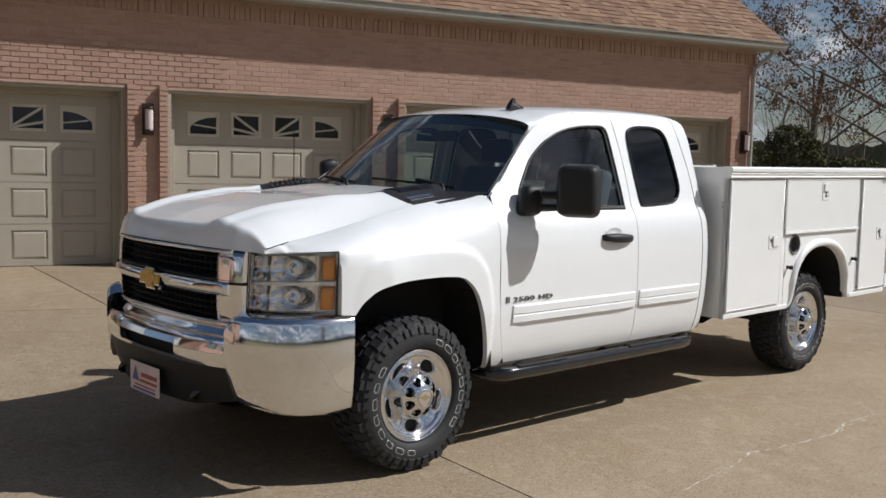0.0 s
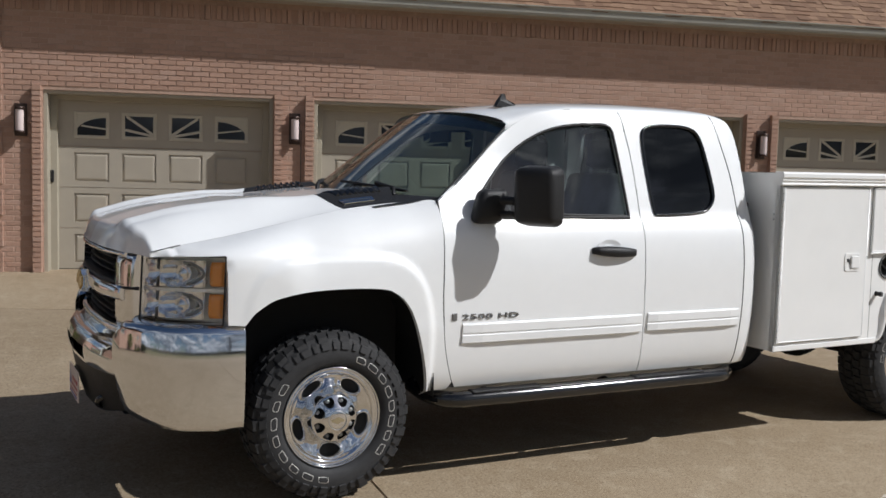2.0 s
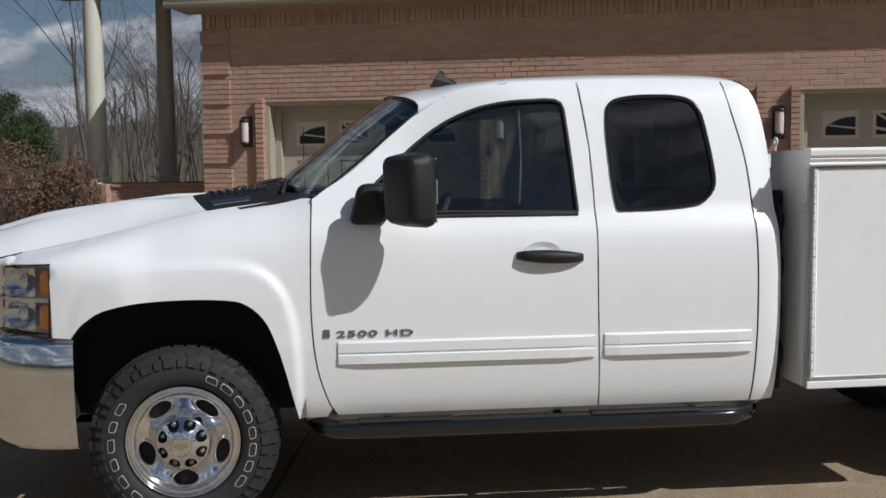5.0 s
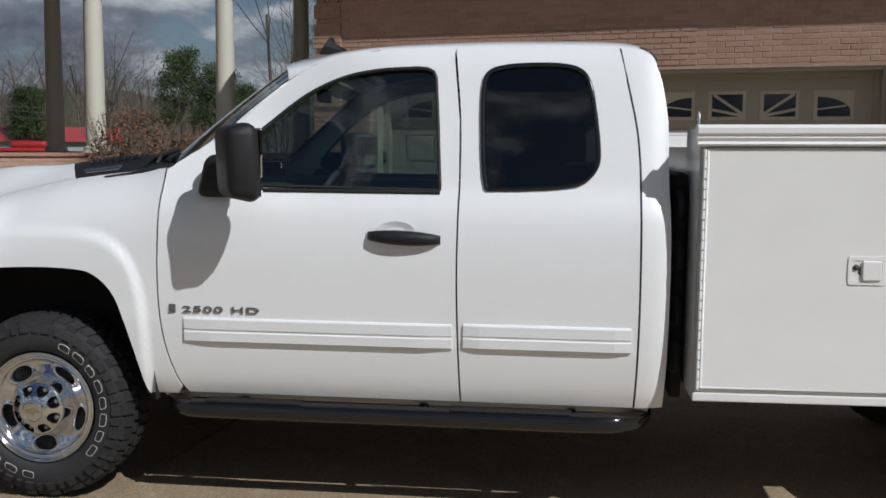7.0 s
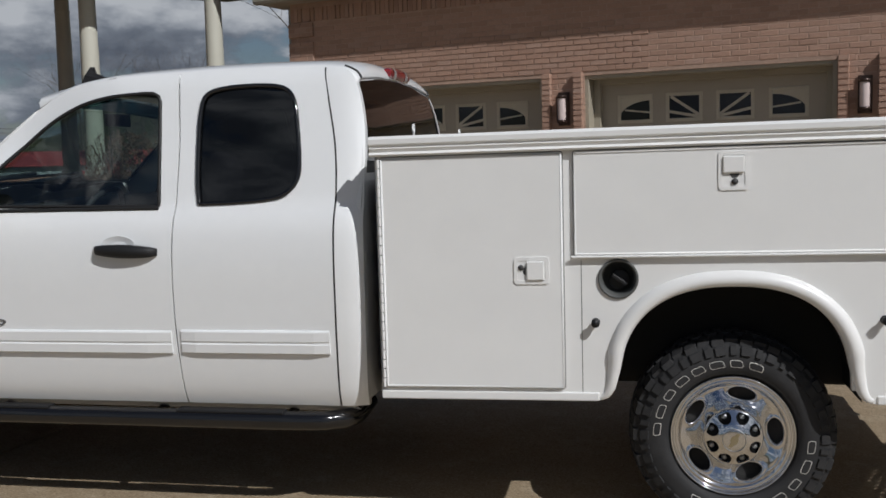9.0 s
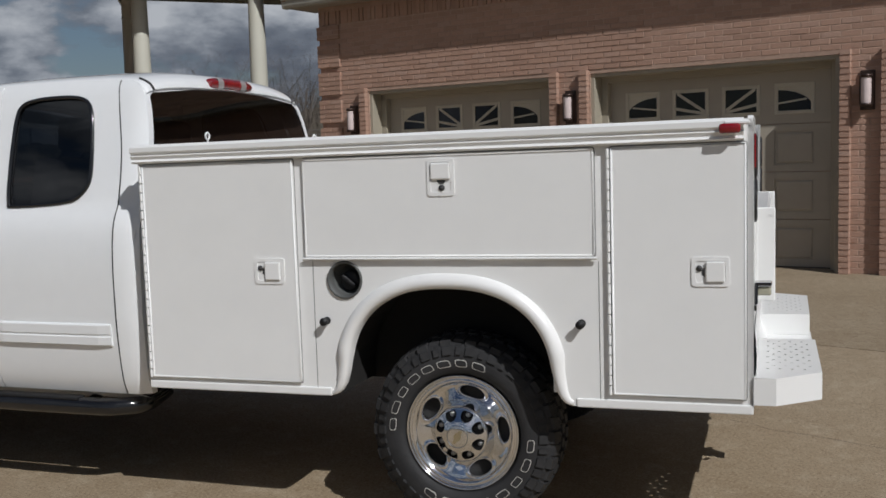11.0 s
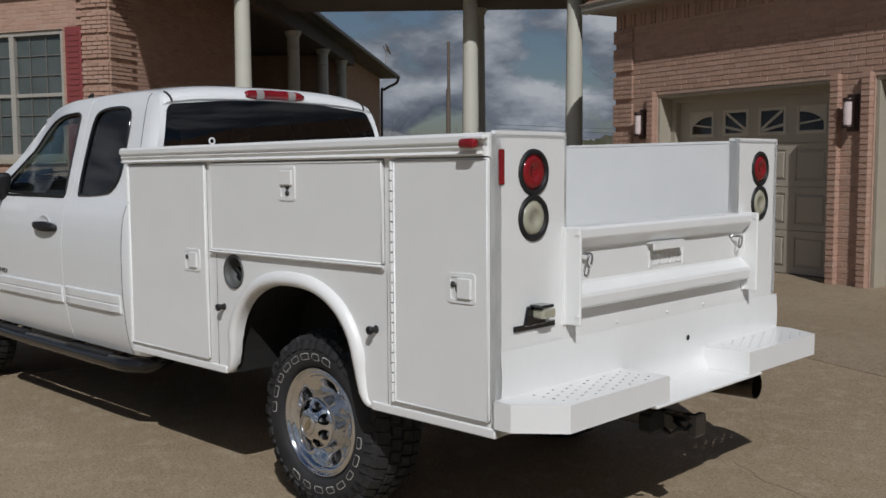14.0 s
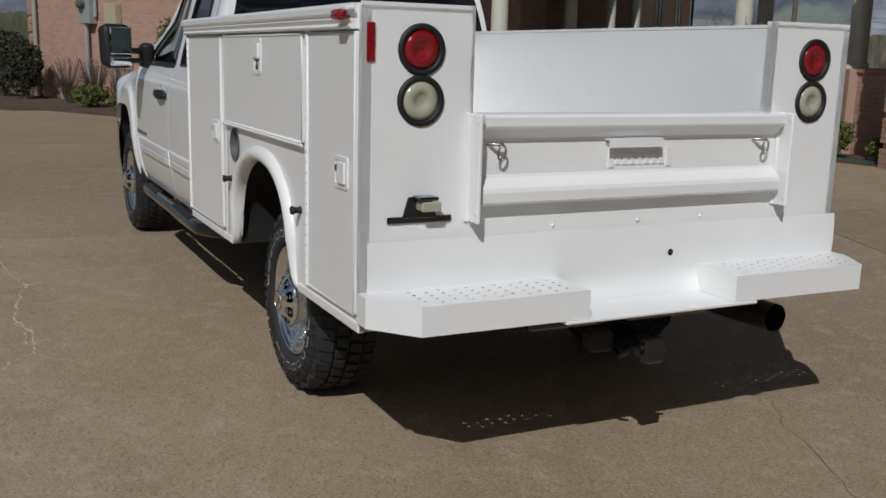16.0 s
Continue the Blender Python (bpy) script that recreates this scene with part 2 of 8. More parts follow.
def concrete_mat():
    k = Nodes("weathered_concrete")
    v = k.coords()
    stain = k.noise(0.35, 5, 0.6, v)
    blotch = k.noise(1.4, 6, 0.7, v)
    mid = k.noise(6.0, 6, 0.75, v)
    spot = k.noise(22.0, 4, 0.7, v)
    pebble = k.noise(75.0, 3, 0.7, v)
    grit = k.noise(210.0, 2, 0.6, v)
    c1 = k.ramp(stain, [(0.30, (0.36, 0.28, 0.19)), (0.5, (0.44, 0.355, 0.25)), (0.7, (0.52, 0.435, 0.32))])
    c2 = k.mix(k.ramp(blotch, [(0.46, 0.0), (0.66, 0.62)]), c1, (0.30, 0.225, 0.14))
    c3 = k.mix(k.ramp(mid, [(0.50, 0.0), (0.66, 0.55)]), c2, (0.60, 0.52, 0.40))
    c3 = k.mix(k.ramp(spot, [(0.34, 0.5), (0.47, 0.0)]), c3, (0.27, 0.195, 0.12))
    c4 = k.mix(k.ramp(pebble, [(0.55, 0.0), (0.68, 0.7)]), c3, (0.66, 0.57, 0.44))
    c4 = k.mix(k.ramp(pebble, [(0.32, 0.8), (0.45, 0.0)]), c4, (0.17, 0.115, 0.065))
    c4 = k.mix(k.ramp(grit, [(0.34, 0.6), (0.5, 0.0)]), c4, (0.20, 0.15, 0.09))
    tint = k.math("MULTIPLY_ADD", k.n("ObjectInfo").outputs["Random"], 0.14)
    tint.node.inputs[2].default_value = 0.63
    c5 = k.mix(1.0, c4, k.n("CombineColor", Red=k.math("MULTIPLY", tint, 1.03), Green=tint, Blue=k.math("MULTIPLY", tint, 0.94)).outputs[0], "MULTIPLY")
    h = k.math("ADD", k.math("MULTIPLY", grit, 0.4), k.math("MULTIPLY", pebble, 0.6))
    return k.bsdf(Base_Color=c5, Roughness=k.ramp(mid, [(0.3, 0.78), (0.7, 0.92)]), Normal=k.bump(h, 0.45, 0.006), Specular_IOR_Level=0.35)


def brick_mat(name, tone):
    k = Nodes(name)
    rnd = k.math("FRACT", k.math("ADD", k.n("ObjectInfo").outputs["Random"], k.n("NewGeometry").outputs["Random Per Island"]))
    col = k.ramp(rnd, [(0.0, tuple(c * 0.88 for c in tone)), (0.35, tone), (0.7, tuple(min(1, c * 1.07) for c in tone)), (1.0, (tone[0] * 1.05, tone[1] * 1.12, tone[2] * 1.18))])
    grit = k.noise(60, 5, 0.7)
    col = k.mix(k.ramp(grit, [(0.4, 0.0), (0.75, 0.45)]), col, tuple(c * 0.6 for c in tone))
    col = k.mix(k.ramp(k.noise(0.5, 4), [(0.4, 0.0), (0.8, 0.25)]), col, tuple(min(1, c * 1.3) for c in tone))
    return k.bsdf(Base_Color=col, Roughness=0.88, Normal=k.bump(grit, 0.5, 0.006), Specular_IOR_Level=0.3)


CONCRETE = concrete_mat()
BRICK = brick_mat("pink_brick", (0.415, 0.266, 0.198))
MORTAR = plain("mortar", (0.41, 0.285, 0.218), 0.95, vary=0.2, bump=0.4, bump_scale=90)
TAN = plain("tan_door_paint", (0.39, 0.35, 0.285), 0.45, vary=0.06, scale=5)
TAN_TRIM = plain("tan_trim_paint", (0.36, 0.325, 0.255), 0.5, vary=0.06, scale=5)
SUNBURST = plain("cream_window_frame", (0.52, 0.48, 0.39), 0.45, vary=0.05)
PANE_DARK = plain("dark_garage_glass", (0.010, 0.010, 0.011), 0.05, vary=0.0)
GUTTER = plain("grey_gutter", (0.33, 0.32, 0.28), 0.45, vary=0.08)
SOFFIT = plain("soffit", (0.36, 0.32, 0.27), 0.8, vary=0.06)
COLUMN = plain("cream_column_paint", (0.56, 0.55, 0.47), 0.5, vary=0.05, scale=4)
SHUTTER = plain("red_shutter", (0.22, 0.05, 0.05), 0.5)
HOUSE_PANE = plain("house_glass", (0.085, 0.10, 0.095), 0.06, vary=0.3, scale=3)
BARK = plain("grey_bark", (0.13, 0.10, 0.08), 0.9, vary=0.35, scale=25, bump=0.5, bump_scale=60)
BARK_FAR = plain("far_bark", (0.098, 0.082, 0.069), 0.95, vary=0.3)
DEAD_LEAF = plain("dry_leaf", (0.14, 0.08, 0.045), 0.8, vary=0.4, scale=3)
NEEDLE = plain("pine_needles", (0.042, 0.066, 0.02), 0.8, vary=0.5, scale=2)
SHRUB = plain("shrub_leaf", (0.10, 0.115, 0.02), 0.7, vary=0.5, scale=6)
MULCH = plain("mulch", (0.085, 0.055, 0.038), 0.95, vary=0.5, scale=30, bump=0.8, bump_scale=70)
GRASS = plain("dormant_grass", (0.17, 0.15, 0.075), 0.95, vary=0.4, scale=3, bump=0.6, bump_scale=60)
METER = plain("meter_grey", (0.36, 0.38, 0.38), 0.45, 0.3)
METER_TAN = plain("meter_tan", (0.42, 0.37, 0.25), 0.5)
LAMP_GLASS = plain("frosted_lamp_glass", (0.62, 0.52, 0.50), 0.2, vary=0.1)
DARK_BRONZE = plain("bronze_metal", (0.055, 0.035, 0.028), 0.4, 0.5)


def shingle_mat():
    k = Nodes("brown_shingle")
    rnd = k.n("NewGeometry").outputs["Random Per Island"]
    col = k.ramp(rnd, [(0.0, (0.155, 0.085, 0.05)), (0.4, (0.23, 0.135, 0.08)), (0.75, (0.29, 0.18, 0.11)), (1.0, (0.20, 0.11, 0.065))])
    grit = k.noise(150, 3)
    col = k.mix(k.ramp(grit, [(0.4, 0.0), (0.8, 0.5)]), col, (0.12, 0.075, 0.05))
    return k.bsdf(Base_Color=col, Roughness=0.95, Normal=k.bump(grit, 0.6, 0.004))


SHINGLE = shingle_mat()


def cloud_mat():
    k = Nodes("clouded_sky")
    v = k.n("Mapping", Vector=k.coords())
    v.inputs["Scale"].default_value = (0.0034, 0.0034, 0.0072)
    up = k.n("Mapping", Vector=v.outputs[0])
    up.inputs["Location"].default_value = (0.05, -0.03, 0.13)

    def density(at):
        return k.math("ADD", k.math("MULTIPLY", k.noise(1.7, 7, 0.54, at), 0.80), k.math("MULTIPLY", k.noise(5.5, 6, 0.56, at), 0.20))
    here, above = density(v.outputs[0]), density(up.outputs[0])
    cover = k.ramp(here, [(0.445, 0.0), (0.495, 1.0)])
    # tops that thin out upwards are bright, bellies grey
    light = k.math("ADD", 0.42, k.math("MULTIPLY", k.math("SUBTRACT", here, above), 2.6))
    shade = k.ramp(light, [(0.20, (0.20, 0.225, 0.27)), (0.40, (0.36, 0.39, 0.43)), (0.54, (0.66, 0.68, 0.70)), (0.72, (1.0, 1.0, 0.98))])
    em = k.n("Emission", Color=shade, Strength=0.62)
    tr = k.n("BsdfTransparent")
    mx = k.n("MixShader", Fac=cover)
    k.put(mx.inputs[1], tr)
    k.put(mx.inputs[2], em)
    k.put(k.out.inputs[0], mx)
    return k.m


CLOUD = cloud_mat()

# ---- ground and driveway ----
bm = bmesh.new()
ring = [0, 6, 14, 26, 45, 90, 200, 500, 1500]
rows = []
for r in ring[1:]:
    rows.append([bm.verts.new((r * math.cos(2 * math.pi * k / 48), r * math.sin(2 * math.pi * k / 48), -0.05 - (0.0 if r < 60 else 0.0))) for k in range(48)])
bm.faces.new(rows[0])
for a, b in zip(rows, rows[1:]):
    for k in range(48):
        bm.faces.new((a[k], a[(k + 1) % 48], b[(k + 1) % 48], b[k]))
tagged(part("ground", bm, GRASS), "dormant brown lawn reaching to the trees", "ground", kind="structure")


def ground_z(y):
    return max(0.0, (y - 5.6) * 0.02)


# driveway slabs: joints run at about eight degrees to the garage
drive = tagged(new("pavement"), "sunlit stained concrete driveway with open joints and cracks", "driveway", kind="structure")
JU, JV = Vector((0.9934, -0.115)), Vector((-0.14, 0.990))
J0 = Vector((0.23, 0.19)) + JV * 0.0
U_LINES = [-14.5, -7.4, 0.0, 7.55, 15.0, 22.5]
V_LINES = [-17.0, -9.3, -1.75, 5.86, 12.0]


def jpt(u, v):
    return J0 + JU * u + JV * v


def clip_y(poly, ymax):
    out = []
    for a, b in zip(poly, poly[1:] + poly[:1]):
        if a.y <= ymax:
            out.append(a)
        if (a.y > ymax) != (b.y > ymax):
            t = (ymax - a.y) / (b.y - a.y)
            out.append(a.lerp(b, t))
    return out


for i in range(len(U_LINES) - 1):
    for j in range(len(V_LINES) - 1):
        g = 0.0035
        u0, u1, v0, v1 = U_LINES[i] + g, U_LINES[i + 1] - g, V_LINES[j] + g, V_LINES[j + 1] - g
        if i < 2 and j == 1:  # the bays towards the house run on without a cross joint
            v1 = V_LINES[3] - g
        if i < 2 and j == 2:
            continue
        poly = [jpt(u0, v0), jpt(u1, v0), jpt(u1, v1), jpt(u0, v1)]
        poly = clip_y(poly, 9.56)
        if len(poly) < 3 or max(p.x for p in poly) < -12:
            continue
        bm = bmesh.new()
        top = [bm.verts.new((p.x, p.y, ground_z(p.y))) for p in poly]
        low = [bm.verts.new((p.x, p.y, -0.10)) for p in poly]
        f = bm.faces.new(top)
        for a in range(len(poly)):
            bm.faces.new((top[a], low[a], low[(a + 1) % len(poly)], top[(a + 1) % len(poly)]))
        bmesh.ops.bevel(bm, geom=list(f.edges), offset=0.005, segments=2, affect="EDGES")
        part("slab", bm, CONCRETE, drive)
# cracks: thin open lines sunk into dark strips
CRACK = plain("crack_dirt", (0.15, 0.11, 0.075), 0.95)


def crack(p0, p1, w, seed, name="crack"):
    rng = random.Random(seed)
    bm = bmesh.new()
    a, b = Vector(p0), Vector(p1)
    d = (b - a).normalized()
    nn = Vector((-d.y, d.x))
    n = int((b - a).length / 0.07)
    prev = None
    o = 0.0
    for i in range(n + 1):
        o = o * 0.9 + rng.uniform(-0.022, 0.022)
        c = a.lerp(b, i / n) + nn * o
        ww = w * rng.uniform(0.3, 1.0)
        cur = [bm.verts.new((*(c + nn * s * ww), ground_z(c.y) + 0.0015)) for s in (-1, 1)]
        if prev:
            bm.faces.new((prev[0], prev[1], cur[1], cur[0]))
        prev = cur
    part(name, bm, CRACK, drive)


crack((4.28, 3.16), (5.9, 2.75), 0.0035, 3)
crack((5.9, 2.75), (8.5, 1.6), 0.003, 4)
crack((-6.0, 3.2), (-2.0, 2.1), 0.004, 5)
crack((2.2, -2.6), (5.0, -3.4), 0.003, 6)
LIME = plain("lime_bloom", (0.52, 0.475, 0.395), 0.9)
for seed, pts in ((9, ((1.07, -0.75), (1.52, -0.57), (1.87, -0.39), (2.21, -0.36), (2.63, -0.29), (2.9, -0.16), (3.24, -0.08), (3.41, 0.16), (3.5, 0.45))), (10, ((2.66, -0.32), (2.84, -0.21), (3.11, -0.15))), (11, ((3.24, -0.08), (3.36, -0.15), (3.60, -0.18)))):
    rng = random.Random(seed)
    bm = bmesh.new()
    prev, o = None, Vector((0, 0))
    line = [(Vector(p).lerp(Vector(q), k / 10)) for p, q in zip(pts, pts[1:]) for k in range(10)]
    for n, c in enumerate(line):
        o = o * 0.85 + Vector((rng.uniform(-0.008, 0.008), rng.uniform(-0.010, 0.010)))
        w = rng.choice((0.0008, 0.0015, 0.003, 0.005)) + (0.012 if rng.random() < 0.03 else 0)
        cur = [bm.verts.new((c.x + o.x, c.y + o.y + q * w, 0.0012)) for q in (-1, 1)]
        if prev and rng.random() < 0.85:
            bm.faces.new((prev[0], prev[1], cur[1], cur[0]))
        prev = cur
    part("lime_line", bm, LIME, drive)

# ---- garage block ----
WY, DOOR_Y = 9.20, 9.54
GX0, GX1, GZ = -3.77, 11.16, 3.72
DOORS = [(-2.885 + 3.5 * k, 0.062 + 3.5 * k) for k in range(4)]
DTOP = 2.45
piers = []
x = GX0
for a, b in DOORS:
    piers.append((x, a))
    x = b
piers.append((x, GX1))
bm = bmesh.new()
for a, b in piers:
    box(bm, a, b, WY + 0.008, WY + 0.30, 0.0, GZ)
for a, b in DOORS:
    box(bm, a, b, WY + 0.008, WY + 0.30, DTOP, GZ)
wall = tagged(part("wall_garage", bm, MORTAR), "pink brick garage front with a soldier course under the eave", "wall", kind="structure")
bm = bmesh.new()
box(bm, GX0, GX1, WY + 5.9, WY + 6.2, 0, GZ)
box(bm, GX0 + 0.004, GX0 + 0.3, WY + 0.30, WY + 5.9, 0, GZ)
box(bm, GX1 - 0.3, GX1, WY + 0.30, WY + 5.9, 0, GZ)
box(bm, GX0, GX1, WY + 0.7, WY + 0.8, 0, GZ)
tagged(part("wall_garage_sides", bm, BRICK), "brick side and back walls of the garage", "wall", kind="structure")

# tall brick piece lists: (x, z, width, height, proud)
BW, BH, MJ = 0.203, 0.0575, 0.010


def brick_mesh(w, h, d=0.02):
    me = bpy.data.meshes.new("brick")
    b = 0.003
    v = [(0, 0, 0), (w, 0, 0), (w, 0, h), (0, 0, h), (b, -d, b), (w - b, -d, b), (w - b, -d, h - b), (b, -d, h - b)]
    me.from_pydata(v, [], [(4, 5, 6, 7), (0, 1, 5, 4), (1, 2, 6, 5), (2, 3, 7, 6), (3, 0, 4, 7)])
    me.materials.append(BRICK)
    return me


brick_list = []
course = BH + MJ
nz = int((GZ - 0.265) / course)
for r in range(nz):
    z = 0.004 + r * course
    runs = [(GX0, GX1)]
    if z < DTOP:
        runs = [(a + (0.0 if i == 0 else 0.0), b) for i, (a, b) in enumerate(piers)]
    for a, b in runs:
        x = a - (0.106 if r % 2 else 0.0)
        while x < b - 0.02:
            x0, x1 = max(a, x), min(b, x + BW)
            if x1 - x0 > 0.03:
                brick_list.append((x0 + 0.002, z, x1 - x0 - 0.004, BH, 0.0))
            x += BW + MJ
# soldier course under the eave, every other pair standing proud
x, k = GX0, 0
while x < GX1 - 0.05:
    brick_list.append((x, GZ - 0.262, BH + 0.004, 0.188, 0.02 if k % 3 else 0.0))
    x += BH + MJ + 0.004
    k += 1
rng = random.Random(11)
near, rest = [], []
for b in brick_list:
    (near if (-3.5 < b[0] < 1.3 and 2.43 < b[1] < 3.02) else rest).append(b)
near = near[:290]
nearset = set(near)
rest = [b for b in brick_list if b not in nearset]
vs, fs = [], []
for x0, z0, w, h, p in rest:
    d = 0.004 + p + rng.uniform(-0.0015, 0.002)
    n0, b = len(vs), 0.003
    y0 = WY + 0.009
    vs += [(x0, y0, z0), (x0 + w, y0, z0), (x0 + w, y0, z0 + h), (x0, y0, z0 + h), (x0 + b, y0 - d, z0 + b), (x0 + w - b, y0 - d, z0 + b), (x0 + w - b, y0 - d, z0 + h - b), (x0 + b, y0 - d, z0 + h - b)]
    fs += [tuple(n0 + i for i in f) for f in ((4, 5, 6, 7), (0, 1, 5, 4), (1, 2, 6, 5), (2, 3, 7, 6), (3, 0, 4, 7))]
me = bpy.data.meshes.new("brickwork")
me.from_pydata(vs, [], fs)
me.materials.append(BRICK)
ob = tagged(new("brickwork", me), kind="stuff")
ob.parent = wall
NEAR_BRICKS = near

# quoin blocks at the corner
z, k = 0.004, 0
quoin_vs, quoin_fs = [], []
while z < GZ - 0.3:
    for c in range(5):
        zz = z + c * course
        if zz > GZ - 0.3:
            break
        xs = [(GX0 - 0.024, 0.203), (GX0 + 0.19, 0.203)] if c % 2 == 0 else [(GX0 - 0.024, 0.098), (GX0 + 0.085, 0.203), (GX0 + 0.298, 0.095)]
        for x0, w in xs:
            n0, b, d = len(quoin_vs), 0.003, 0.036
            y0 = WY + 0.009
            quoin_vs += [(x0, y0, zz), (x0 + w, y0, zz), (x0 + w, y0, zz + BH), (x0, y0, zz + BH), (x0 + b, y0 - d, zz + b), (x0 + w - b, y0 - d, zz + b), (x0 + w - b, y0 - d, zz + BH - b), (x0 + b, y0 - d, zz + BH - b)]
            quoin_fs += [tuple(n0 + i for i in f) for f in ((4, 5, 6, 7), (0, 1, 5, 4), (1, 2, 6, 5), (2, 3, 7, 6), (3, 0, 4, 7))]
    z += 6 * course
bm = bmesh.new()
z = 0.004
while z < GZ - 0.35:
    box(bm, GX0 - 0.019, GX0 + 0.385, WY - 0.020, WY + 0.02, z + 0.004, min(z + 5 * course - 0.012, GZ - 0.3))
    z += 6 * course
ob = part("quoin_backing", bm, MORTAR, wall)
tagged(ob, kind="stuff")
me = bpy.data.meshes.new("quoin_bricks")
me.from_pydata(quoin_vs, [], quoin_fs)
me.materials.append(BRICK)
ob = tagged(new("quoin_bricks", me), kind="stuff")
ob.parent = wall

# projecting brick strips beside the doors
for i, (a, b) in enumerate(DOORS):
    for x0 in (a - 0.125, b + 0.012):
        vs, fs = [], []
        for r in range(int((DTOP + 0.03) / course) + 1):
            z0, w, d = 0.004 + r * course, 0.112, 0.075
            n0, q, y0 = len(vs), 0.003, WY + 0.005
            vs += [(x0, y0, z0), (x0 + w, y0, z0), (x0 + w, y0, z0 + BH), (x0, y0, z0 + BH), (x0 + q, y0 - d, z0 + q), (x0 + w - q, y0 - d, z0 + q), (x0 + w - q, y0 - d, z0 + BH - q), (x0 + q, y0 - d, z0 + BH - q)]
            fs += [tuple(n0 + j for j in f) for f in ((4, 5, 6, 7), (0, 1, 5, 4), (1, 2, 6, 5), (2, 3, 7, 6), (3, 0, 4, 7))]
        n0 = len(vs)
        e = 0.006
        top = int((DTOP + 0.03) / course + 1) * course
        vs += [(x0 + e, WY + 0.005, 0), (x0 + w - e, WY + 0.005, 0), (x0 + w - e, WY + 0.005, top), (x0 + e, WY + 0.005, top), (x0 + e, WY - 0.062, 0), (x0 + w - e, WY - 0.062, 0), (x0 + w - e, WY - 0.062, top), (x0 + e, WY - 0.062, top)]
        fs += [tuple(n0 + j for j in f) for f in ((4, 5, 6, 7), (0, 1, 5, 4), (1, 2, 6, 5), (2, 3, 7, 6), (3, 0, 4, 7))]
        me = bpy.data.meshes.new("brick_strip")
        me.from_pydata(vs, [], fs)
        me.materials.append(BRICK)
        ob = tagged(new("brick_strip", me), kind="stuff")
        ob.parent = wall


